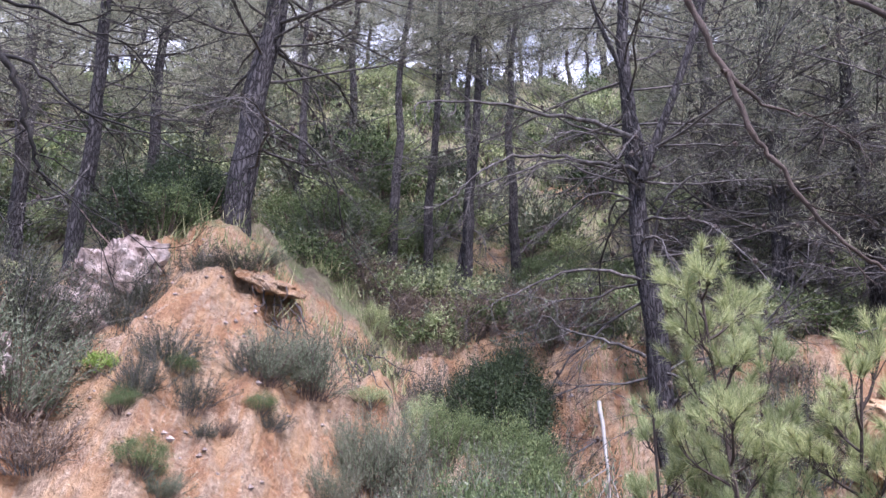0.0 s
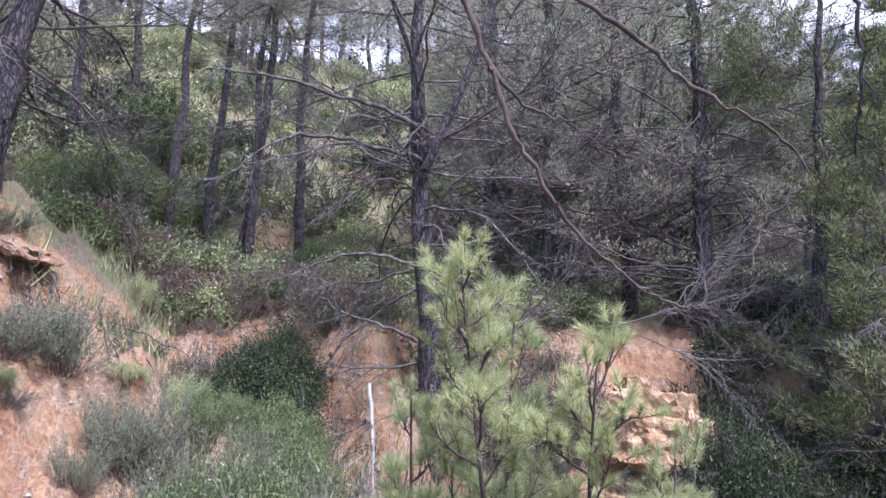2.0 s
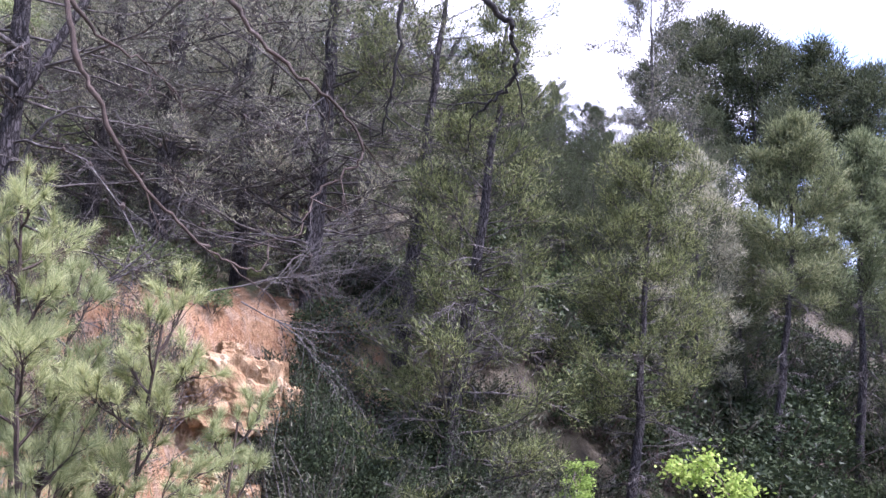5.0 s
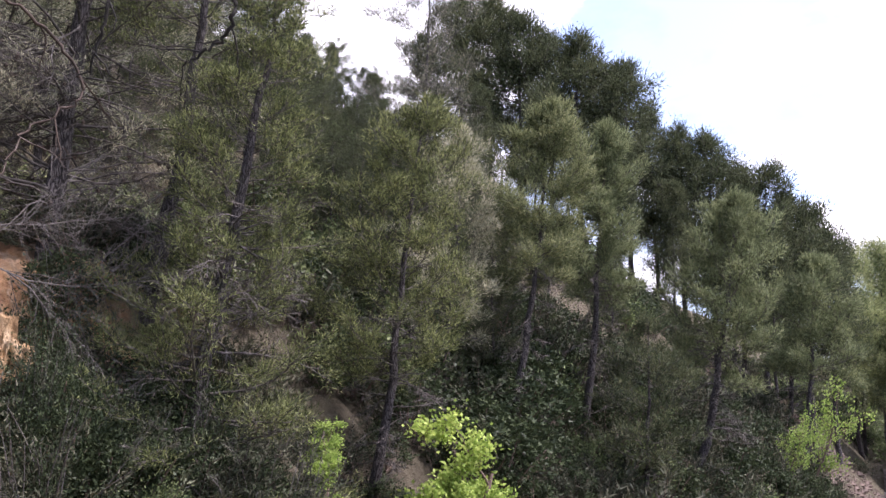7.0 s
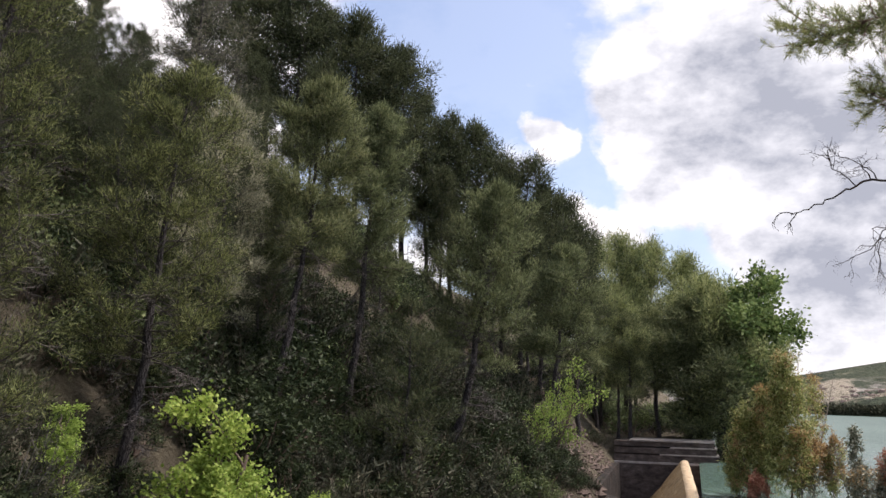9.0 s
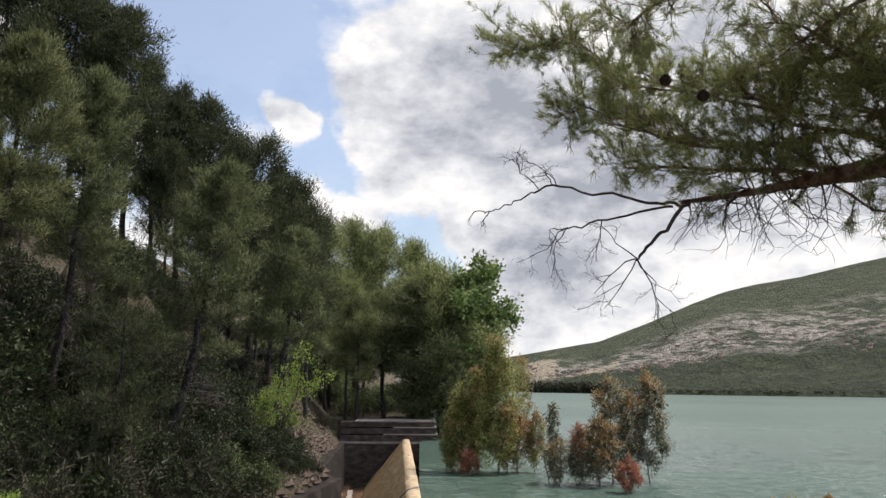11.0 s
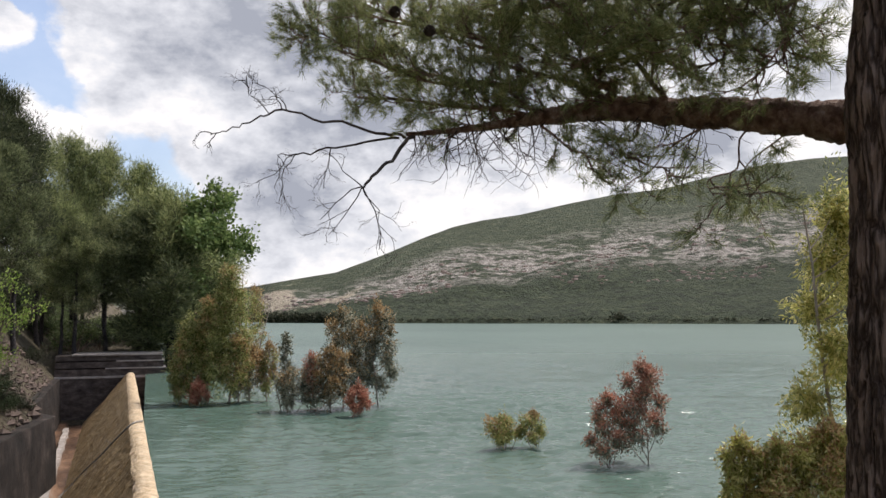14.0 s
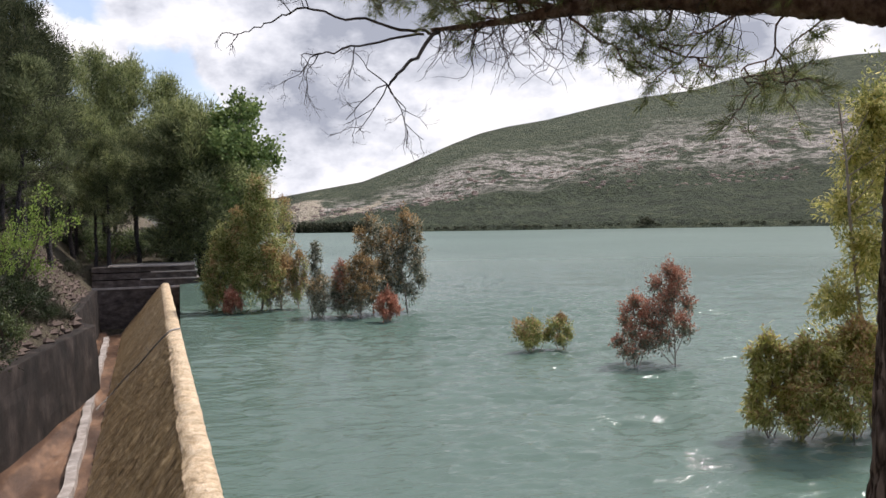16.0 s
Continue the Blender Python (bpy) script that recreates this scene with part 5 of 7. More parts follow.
    while len(spots) < 44:
        x, y = rng.uniform(-19, 16), rng.uniform(16.0, 44)
        lon = math.degrees(math.atan2(-x, y))
        if lon > -37 and not (-9 < lon < 14 and y < 31) and all((x - a) ** 2 + (y - b) ** 2 > 5.0 for a, b in spots):
            spots.append((x, y))
    for i, (x, y) in enumerate(spots):
        plant(thin[i % 2], "grey-green pine in the thin wood up the slope", g, x, y, rng.uniform(0.8, 1.15), rng.uniform(0, 6), rng.uniform(0.95, 1.15))
    for i in range(20):
        x, y = -26 + i * 2.6 + rng.uniform(-0.6, 0.6), rng.uniform(43, 51)
        plant(thin[i % 2], "grey-green pine along the top of the slope", g, x, y, rng.uniform(1.0, 1.3), rng.uniform(0, 6), 1.0)
    for lon, d, top, k in [(-20, 17, 34, 0), (-25, 16.5, 35, 1), (-28, 18, 34, 0), (-31, 17, 33, 1), (-34.5, 20, 32, 0), (-26.5, 22, 33, 1), (-22, 21, 33, 0), (-17.5, 20, 33, 1), (-30, 25, 32, 0), (-36, 24, 31, 1), (-39, 23, 29, 0), (-35.5, 17, 27, 1), (-42.8, 19, 24, 0), (-46.2, 21, 25, 1), (-38.5, 18, 26, 0), (-41.0, 25, 27, 1), (-44.6, 27, 25, 0), (-48.4, 24, 22, 1), (-51.0, 19.5, 13, 0), (-60.2, 26, 15, 1), (-64.4, 28, 14, 0), (-69.0, 29, 12, 1)]:
        x, y = at(lon, d)
        z = ground_z(x, y)
        plant((green if lon < -30 else thin)[k], "grey-green pine in the wood above the channel", g, x, y, (3.5 + d * math.tan(radians(top)) - z) / 10.0, lon, 1.0)
    count = 0
    while count < 46:
        lon, d = rng.uniform(-64, -33), rng.uniform(19, 42)
        x, y = at(lon, d)
        z, h = ground_z(x, y), rng.uniform(0.6, 0.95)
        top = math.degrees(math.atan2(z + 10 * h - 3.5, d))
        if (-55 < lon < -49.5 and top > 13) or top > 31 + 0.35 * (lon + 33) or (lon < -58 and top > 15):
            h *= 0.55
            if (-55 < lon < -49.5 and d > 30) or lon < -62:
                continue
        plant((green if lon < -30 else thin)[count % 2], "grey-green pine in the wood above the channel", g, x, y, h, rng.uniform(0, 6), 1.0)
        count += 1
    discard(*grey, *slim, *brushy, *green, *thin, *far, *dome, *light)


FORK_STEMS = [([(2.22, 9.24, 6.8), (2.41, 9.14, 7.32), (2.6, 9.03, 7.83), (2.81, 8.97, 8.45), (2.98, 8.92, 9.02), (3.21, 8.83, 9.8)], 0.055), ([(2.29, 9.22, 7.0), (2.03, 9.18, 8.11), (1.77, 9.13, 8.74), (1.57, 9.06, 9.45)], 0.035)]
FORK_ARCHES = [([(2.2, 9.3, 7.35), (1.68, 9.15, 7.47), (1.29, 9.11, 7.51), (0.69, 8.97, 7.55), (0.18, 8.8, 7.51), (-0.31, 8.69, 7.43)], 0.03), ([(2.2, 9.3, 6.95), (1.61, 9.16, 6.99), (1.09, 9.13, 7.03), (0.64, 8.98, 6.89), (0.32, 8.89, 6.68), (0.08, 8.8, 6.39)], 0.026),
               ([(2.2, 9.3, 5.66), (1.7, 9.14, 5.71), (1.27, 9.11, 5.66), (0.89, 9.06, 5.48), (0.47, 8.99, 5.24)], 0.02), ([(2.2, 9.2, 4.82), (1.78, 9.03, 4.92), (1.42, 8.99, 4.99), (1.06, 8.94, 5.15)], 0.022), ([(2.27, 9.22, 5.74), (2.36, 9.1, 6.36), (2.64, 8.92, 6.7), (3.03, 8.69, 6.75)], 0.022)]


def plant_named_pines():
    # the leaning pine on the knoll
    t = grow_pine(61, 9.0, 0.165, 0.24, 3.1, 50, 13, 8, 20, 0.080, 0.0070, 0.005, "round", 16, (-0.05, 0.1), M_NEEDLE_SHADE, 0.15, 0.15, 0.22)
    x, y = at(13.9, 8.9)
    t.name = "knoll_pine"
    t.matrix_basis = pose(x, y, ground_z(x, y) - 0.15, 0, 4, 0)
    tagged(t, "stout dark-barked pine leaning on top of the orange bank", "tree", "pines on the slope")
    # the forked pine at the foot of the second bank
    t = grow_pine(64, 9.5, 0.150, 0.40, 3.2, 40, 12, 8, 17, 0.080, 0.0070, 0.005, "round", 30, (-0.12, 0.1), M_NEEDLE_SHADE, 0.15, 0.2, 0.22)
    x, y = at(-14.7, 9.7)
    t.name = "forked_pine"
    t.matrix_basis = pose(x, y, ground_z(x, y) - 0.15, 0, -2.2, 0)
    tagged(t, "tall straight pine with many dead side branches", "tree", "pines on the slope")
    fork, arch = Buf(), Buf()
    for pts, r in FORK_STEMS:
        line = smooth_line(pts, 4)
        fork.tube(line, np.linspace(r, r * 0.6, len(line)), 9)
    for pts, r in FORK_ARCHES:
        line = smooth_line(pts, 4)
        arch.tube(line + RNG.normal(size=line.shape) * 0.012, np.linspace(r, r * 0.3, len(line)), 6)
        for u in np.linspace(0.3, 1.0, 13):
            q, e = along(line, u)
            twigs(arch, q, turned(e, RNG.uniform(0, 6.28), 0.9) + np.array((0, 0, -0.45)), RNG.uniform(0.25, 0.7), r * 0.3, 2, 4, 0.22, -0.06, None, 0.9)
    for nm, buf, mat_, text in (("fork_stem", fork, M_BARK, "second stem forking off the trunk"), ("arching_branch", arch, M_DEADLIMB, "bare branches arching down")):
        o = part(nm, buf, mat_, t, text)
        o.matrix_parent_inverse = t.matrix_basis.inverted()


plant_pines()
plant_named_pines()


# -- shrubs --
def plant_shrubs():
    dark = [grow_shrub(70 + i, "leafy", M_LEAF_DARK, None, 24000, 0.019, 34) for i in range(2)]
    mid = [grow_shrub(74 + i, "leafy", M_LEAF_MID, None, 18000, 0.018, 30) for i in range(2)]
    broom = [grow_shrub(78 + i, "broom", M_BROOM, None, 11000, 0.038, shoots_n=110) for i in range(2)]
    dull = [grow_shrub(82 + i, "broom", M_BROOM_DARK, M_TWIG, 10000, 0.036, shoots_n=110) for i in range(2)]
    dry = [grow_shrub(86 + i, "brush", M_DRY, M_TWIG, 8000, 0.042, tall=0.7, shoots_n=110) for i in range(2)]
    pale = [grow_shrub(92 + i, "leafy", M_LEAF_PALE, None, 16000, 0.018, 28) for i in range(2)]
    light = [grow_shrub(90, "leafy", M_LEAF_LIGHT, None, 2400, 0.045, 12)]
    far_mid, far_dark, far_light = ([grow_shrub(sd, "leafy", m, None, 2500, 0.046, 18) for sd in (sd0, sd0 + 1)] for sd0, m in ((101, M_LEAF_MID), (104, M_LEAF_DARK), (107, M_LEAF_PALE)))
    tuft = [grow_shrub(115 + i, "leafy", m, None, 750, 0.085, 12) for i, m in enumerate((M_LEAF_PALE, M_LEAF_MID, M_BROOM))]
    far_broom, far_dull = [grow_shrub(110, "broom", M_BROOM, None, 1700, 0.10, shoots_n=36)], [grow_shrub(111, "broom", M_BROOM_DARK, None, 1700, 0.10, shoots_n=36)]
    names = {"pale": (pale, "rockrose_shrub", "pale grey-green leafy shrub"), "dark": (dark, "mastic_shrub", "dense dark green leafy shrub"), "mid": (mid, "juniper_shrub", "lumpy green shrub"), "broom": (broom, "broom_shrub", "grey-green fine-leaved bush"),
             "dull": (dull, "rosemary_shrub", "dull dark-green twiggy bush"), "dry": (dry, "dry_shrub", "dry brown brushy shrub"), "light": (light, "seedling_shrub", "bright yellow-green leafy seedling"),
             "tuft": (tuft, "slope_shrub", "low grey-green shrub"), "far_mid": (far_mid, "juniper_shrub", "lumpy green shrub"), "far_dark": (far_dark, "mastic_shrub", "dark green shrub"), "far_light": (far_light, "juniper_shrub", "light green sunlit shrub"), "far_broom": (far_broom, "broom_shrub", "grey-green fine-leaved bush"), "far_dull": (far_dull, "rosemary_shrub", "dull dark-green twiggy bush")}

    def put(kind, lon, d, size, where, tall=1.0, turn=0.0, lift=0.0):
        protos, name, text = names[kind]
        x, y = at(lon, d)
        if 13 < x < 34 and y < lerp_line(x, WALL_LINE) + 0.5:
            return
        ob = plant(protos[int(abs(lon * 7 + d)) % len(protos)], text + " " + where, "shrubs", x, y, size, turn + lon, tall, 0.05 - lift)
        ob.name = name
    bank, bench, gully, slope = "on the orange bank", "on the bench above the bank", "in the gully", "on the slope above the channel"
    for row in [("dark", 19.6, 9.0, 1.25, bench, 1.05), ("dark", 17.2, 9.2, 1.15, bench, 1.0), ("mid", 18.4, 8.8, 0.8, bench, 1.1), ("dull", 13.0, 8.5, 0.5, bench, 0.6), ("dull", 14.8, 8.35, 0.55, bench, 0.6), ("dull", 15.9, 8.3, 0.5, bench, 0.7), ("broom", 11.9, 8.6, 0.45, bench, 0.6),
                ("dull", 17.0, 7.15, 0.52, bank, 0.9), ("dull", 15.6, 7.0, 0.48, bank, 1.0), ("mid", 16.2, 7.1, 0.3, bank, 0.8), ("broom", 11.1, 7.4, 0.62, bank, 1.0), ("dull", 12.0, 7.35, 0.4, bank, 1.1), ("broom", 8.3, 7.75, 0.72, bank, 1.1), ("broom", 9.2, 7.8, 0.5, bank, 1.3), ("dry", 13.3, 7.0, 0.28, bank, 0.9), ("mid", 11.3, 7.1, 0.3, bank, 0.8), ("dull", 10.5, 7.1, 0.3, bank, 0.8), ("mid", 17.8, 6.4, 0.42, bank, 0.9), ("broom", 16.6, 6.4, 0.35, bank, 0.8), ("dull", 14.5, 6.8, 0.22, bank, 0.8), ("dull", 18.5, 6.9, 0.4, bank, 1.3),
                ("dull", 19.2, 8.1, 0.62, bank, 1.0), ("dull", 20.2, 7.9, 0.5, bank, 1.0), ("dry", 21.4, 8.3, 0.8, bench, 0.9), ("dry", 22.8, 8.1, 0.8, bench, 0.9), ("dull", 23.8, 7.9, 0.8, bench, 1.0), ("dull", 22.6, 7.7, 0.8, bank, 1.0), ("dull", 25.6, 7.6, 0.9, bench, 1.0), ("dull", 27.5, 7.8, 1.0, bench, 1.0), ("light", 20.8, 7.3, 0.33, bank, 0.9), ("light", 27.8, 7.1, 0.5, bench, 0.8), ("broom", 25.4, 7.1, 1.0, bank, 1.0), ("dry", 23.6, 6.9, 0.75, bank, 1.0), ("dry", 25.4, 6.4, 1.0, bank, 1.0), ("broom", 27.4, 6.3, 1.2, bank, 1.0), ("broom", 22.6, 6.2, 0.55, bank, 0.9), ("dry", 24.4, 6.0, 0.9, bank, 0.9), ("dry", 26.4, 5.8, 1.1, bank, 0.9), ("broom", 29.5, 6.0, 1.3, bank, 1.0), ("mid", 19.4, 6.8, 0.3, bank, 1.0), ("broom", 29.6, 7.2, 1.3, bank, 1.0), ("dull", 31.5, 6.6, 1.3, bank, 1.0),
                ("mid", 8.0, 12.2, 1.5, bench, 0.9), ("mid", 6.6, 12.6, 1.5, bench, 0.9), ("mid", 9.4, 13.0, 1.6, bench, 0.9), ("mid", 5.2, 13.4, 1.1, bench, 1.0), ("mid", -6.5, 13.6, 1.1, bench, 0.8), ("mid", -7.6, 14.0, 1.2, bench, 0.9), ("mid", 2.6, 14.4, 1.0, bench, 0.9), ("mid", 3.2, 11.8, 0.5, bench, 0.8), ("mid", 1.4, 12.0, 0.6, bench, 0.8),
                ("dark", -36.0, 13.6, 1.5, bench, 1.0), ("dark", -38.5, 13.8, 1.5, bench, 1.0), ("dark", -33.5, 13.8, 1.4, bench, 1.0), ("dark", -41.0, 13.5, 1.3, bench, 1.0), ("mid", -35.0, 13.0, 0.9, bench, 1.0),
                ("dull", -34.0, 9.7, 2.0, slope, 0.95), ("dark", -36.5, 10.2, 2.0, slope, 0.9), ("broom", -38.5, 10.4, 1.9, slope, 0.9), ("dark", -40.5, 10.6, 2.0, slope, 0.9), ("dull", -43.0, 10.8, 1.9, slope, 0.9), ("mid", -39.0, 9.7, 1.5, slope, 0.9), ("dull", -46.0, 10.6, 1.8, slope, 0.9), ("dark", -32.8, 10.4, 1.2, slope, 0.9), ("broom", -31.0, 9.0, 0.9, slope, 0.9), ("dark", -42.0, 10.6, 1.0, slope, 1.0)]:
        put(*row)
    rng = random.Random(12)
    # low growth over the bench
    for _ in range(180):
        lo, d = rng.uniform(-30, 16), rng.uniform(10.3, 17)
        if -5.0 < lo < -1.2 and d > 13.4:
            continue
        put(rng.choice(("far_mid", "far_light", "far_broom", "dry", "dry", "far_broom", "far_light")), lo, d, rng.uniform(0.5, 1.15), bench, rng.uniform(0.6, 0.9), rng.uniform(0, 6))
    for _ in range(46):
        put(rng.choice(("far_light", "far_broom", "dry", "dry")), rng.uniform(-15, 8), rng.uniform(10.2, 13.4), rng.uniform(0.7, 1.15), bench, rng.uniform(0.7, 1.0), rng.uniform(0, 6))
    # the gully, full of bushes
    def put_under(kind, lon, d, lat, wide, where, turn):
        """A shrub whose top lies on a given line of sight."""
        x, y = at(lon, d)
        h = 3.5 + d * math.tan(radians(lat)) - ground_z(x, y)
        if h > 0.2:
            size = min(max(h * wide, 0.45), 1.9)
            put(kind, lon, d, size, where, h / size / 0.8, turn)
    for kind, lon, d, lat, wide in [("broom", 3.9, 7.4, 5.2, 0.8), ("broom", 5.3, 7.5, 4.6, 0.7), ("broom", 2.2, 7.4, 4.8, 0.8), ("mid", -0.6, 7.5, 5.4, 0.85), ("pale", 0.8, 7.7, 5.8, 0.85), ("mid", -2.4, 7.7, 5.0, 0.85), ("mid", -4.4, 7.8, 5.0, 0.8), ("mid", -5.8, 7.6, 4.4, 0.8), ("broom", -3.2, 7.2, 3.0, 0.8), ("mid", -7.0, 7.4, 2.6, 0.8), ("broom", 6.4, 7.2, 1.8, 0.7), ("pale", 4.4, 8.0, 6.0, 0.8), ("broom", 0.6, 6.6, 1.2, 0.8), ("broom", -8.2, 6.8, 0.2, 0.8), ("broom", -10.0, 6.6, -0.8, 0.8), ("mid", -3.4, 6.6, 0.6, 0.8),
                                    ("dark", -3.4, 9.0, 8.6, 0.95), ("dark", -4.9, 9.5, 9.4, 0.9), ("dark", -2.2, 9.4, 8.0, 0.8), ("dull", -5.6, 8.8, 6.0, 0.8), ("dark", -4.0, 9.0, 7.6, 1.0), ("dull", -1.4, 9.2, 8.6, 0.8), ("dull", 1.2, 9.0, 7.6, 0.8), ("dry", 2.6, 8.6, 6.4, 0.8), ("dull", 3.6, 8.8, 7.8, 0.8), ("dull", 5.6, 8.8, 9.4, 0.7), ("dull", 4.2, 8.2, 5.6, 0.7), ("dry", 2.0, 10.2, 10.2, 0.7), ("dry", 8.4, 9.0, 11.8, 0.7), ("dry", 6.6, 9.2, 10.6, 0.7), ("dull", 7.4, 8.6, 9.6, 0.7), ("dry", 0.2, 10.0, 9.6, 0.7), ("dry", -10.6, 10.4, 8.4, 0.5), ("dry", -7.6, 10.4, 10.6, 0.7), ("pale", -1.0, 10.4, 10.2, 0.8), ("pale", 4.4, 10.2, 11.6, 0.8), ("pale", 6.0, 10.6, 12.6, 0.8), ("dry", 3.4, 10.8, 12.0, 0.7), ("dry", -4.4, 11.4, 12.4, 0.6), ("pale", -2.6, 11.2, 11.8, 0.7), ("pale", 2.4, 11.6, 12.2, 0.7),
                                    ("dull", -21.5, 10.0, 8.6, 0.9), ("dry", -23.0, 10.2, 9.0, 0.9), ("dull", -32.0, 10.2, 4.2, 0.9), ("dark", -33.4, 10.2, 3.8, 0.9), ("dark", -33.5, 11.0, 7.0, 0.9), ("dark", -35.0, 10.0, 2.4, 0.9), ("dull", -19.6, 9.8, 7.4, 0.8), ("dry", -17.8, 9.9, 8.8, 0.8)]:
        put_under(kind, lon, d, lat, wide, gully, lon * 3)
    for _ in range(16):
        put_under(rng.choice(("dull", "broom", "mid", "dull", "mid")), rng.uniform(-10, 3.5), rng.uniform(6.2, 7.2), rng.uniform(-1.2, 1.8), 0.8, gully, rng.uniform(0, 6))
    for _ in range(180):
        put(rng.choice(("far_mid", "far_light", "far_dark", "far_broom", "far_broom", "far_light")), rng.uniform(-48, 33), 16 + 24 * rng.random() ** 1.3, rng.uniform(0.9, 2.2), "among the pines", rng.uniform(0.7, 1.1), rng.uniform(0, 6))
    for _ in range(260):
        put("tuft", rng.uniform(-40, 33), 17 + 22 * rng.random(), rng.uniform(0.7, 1.7), "on the wooded slope", rng.uniform(0.6, 1.0), rng.uniform(0, 6))
    # dark growth on the cut slope beside the rocks
    for _ in range(60):
        put(rng.choice(("far_dark", "far_dull", "far_dark", "far_dull")), rng.uniform(-47, -31.5), rng.uniform(9.0, 12.5), rng.uniform(0.8, 1.4), slope, rng.uniform(0.7, 1.0), rng.uniform(0, 6))
    for _ in range(170):
        x = rng.uniform(13.5, 34)
        y = lerp_line(x, WALL_LINE) + 1.1 + rng.uniform(0, 7) * (1 if x < 24 else 0.6)
        d, lo = math.hypot(x, y), math.degrees(math.atan2(-x, y))
        if x > 33 and y < lerp_line(x, WALL_LINE) + 3.4:
            continue
        put(rng.choice(("far_dark", "far_dark", "far_dull", "far_dull", "far_dark")), lo, d, rng.uniform(0.5, 0.8) if -62 < lo < -48 and d < 14 else rng.uniform(0.9, 1.9), slope, rng.uniform(0.7, 1.1), rng.uniform(0, 6))
    for _ in range(210):
        lo = rng.uniform(-80, -44)
        put(rng.choice(("far_dark", "far_dull", "far_dark", "far_mid")), lo, rng.uniform(17, 46 if lo > -74 else 27), rng.uniform(1.4, 2.7), "under the ridge pines", rng.uniform(0.7, 1.0), rng.uniform(0, 6))
    for _ in range(16):
        put(rng.choice(("far_dark", "far_dull")), rng.uniform(-62.5, -53.5), rng.uniform(13.2, 15.5), rng.uniform(0.9, 1.3), slope, 0.8, rng.uniform(0, 6))
    for lon, d, size, kind in [(-64.6, 18.9, 1.3, "far_dark"), (-65.4, 18.6, 1.1, "far_dull"), (-66.2, 18.8, 1.2, "far_dark"), (-66.8, 18.4, 1.0, "far_mid"), (-63.9, 19.2, 1.2, "far_dark"), (-65.8, 18.0, 0.9, "far_dull")]:
        put(kind, lon, d, size, slope, 0.9, lon)
    for _ in range(26):
        put(rng.choice(("far_dark", "far_dull", "far_dark")), rng.uniform(-63, -46.5), rng.uniform(12.6, 16.5), rng.uniform(0.8, 1.3), slope, 0.75, rng.uniform(0, 6))
    for _ in range(34):
        x = rng.uniform(19, 33)
        y = lerp_line(x, WALL_LINE) + rng.uniform(0.75, 1.3)
        put(rng.choice(("far_dark", "far_dull")), math.degrees(math.atan2(-x, y)), math.hypot(x, y), rng.uniform(0.5, 1.0), "over the channel wall", 0.8, rng.uniform(0, 6))
    for _ in range(44):
        x = rng.uniform(24, 37)
        y = lerp_line(x, WALL_LINE) + rng.uniform(0.7, 4.2)
        put(rng.choice(("far_dark", "far_dull", "far_dull", "dry")), math.degrees(math.atan2(-x, y)), math.hypot(x, y), rng.uniform(0.6, 1.1), "on the rubble slope", 0.75, rng.uniform(0, 6))
    for i in range(52):
        x = rng.uniform(34, 52) if i < 16 else rng.uniform(52, 66)
        y = max(lerp_line(x, WALL_LINE) + (3.5 if x < 52 else 0.8), -0.6 if x > 56 else 0) + rng.uniform(0, 8) * (1 if x < 52 else 1.2)
        put(rng.choice(("far_dull", "dry", "far_dull", "far_dark") if x < 53 else ("far_dark", "far_dull", "far_mid")), math.degrees(math.atan2(-x, y)), math.hypot(x, y), rng.uniform(0.8, 1.5) * (1.8 if x > 56 else 1), "on the rubble slope" if x < 53 else "behind the stone abutment", 0.9, rng.uniform(0, 6))
    for _ in range(60):
        x, y = rng.uniform(60, 92), rng.uniform(-0.4, 16)
        put(rng.choice(("far_dark", "far_mid")), math.degrees(math.atan2(-x, y)), math.hypot(x, y), rng.uniform(2.2, 3.6), "behind the stone abutment", 0.9, rng.uniform(0, 6))
    discard(*dark, *tuft, *pale, *mid, *broom, *dull, *dry, *light, *far_mid, *far_dark, *far_light, *far_broom, *far_dull)
    # bright young broad-leaved trees at the foot of the slope
    small, big = grow_broadleaf(95, 3.4, 0.55, M_LEAF_LIGHT, 9000, 0.050, (0.2, 0.7), 0.1), grow_broadleaf(96, 3.4, 0.72, M_LEAF_LIGHT, 12000, 0.052, (0.2, 0.75), 0.1)
    loose = grow_broadleaf(98, 3.4, 1.0, M_LEAF_LIGHT, 1500, 0.085, (0.5, 1.2), 0.35)
    for lon, d, top, proto, wide in [(-50.2, 10.8, 0.8, small, 1.3), (-58.7, 12.6, 2.6, big, 1.15), (-60.9, 13.0, -1.6, small, 1.0), (-57.3, 13.0, -1.4, small, 0.8), (-80.3, 30, 3.6, loose, 0.62), (-78.9, 29, 1.6, loose, 0.72), (-64.6, 14.0, -4.2, small, 0.8)]:
        x, y = at(lon, d)
        z = max(ground_z(x, y), -0.3)
        h = (3.5 + d * math.tan(radians(top)) - z) / 3.3
        lean = Matrix.Rotation(0.42, 4, "X") if proto is loose else Matrix()
        ob = copy_thing(proto, Matrix.Translation((x, y, z)) @ lean @ Matrix.LocRotScale((0, 0, 0), Euler((0, 0, lon)), (h * wide, h * wide, h)))
        tagged(ob, "young broad-leaved tree with bright yellow-green leaves", group="bright young trees")
    leafy = grow_broadleaf(97, 10.5, 3.4, M_LEAF_POPLAR, 11000, 0.30)
    x, y = at(-93.3, 58.5)
    leafy.matrix_basis = pose(x, y, 1.0)
    leafy.name = "poplar_tree"
    tagged(leafy, "bright green broad-leaved tree at the water's edge", "tree")
    discard(small, big, loose)


plant_shrubs()


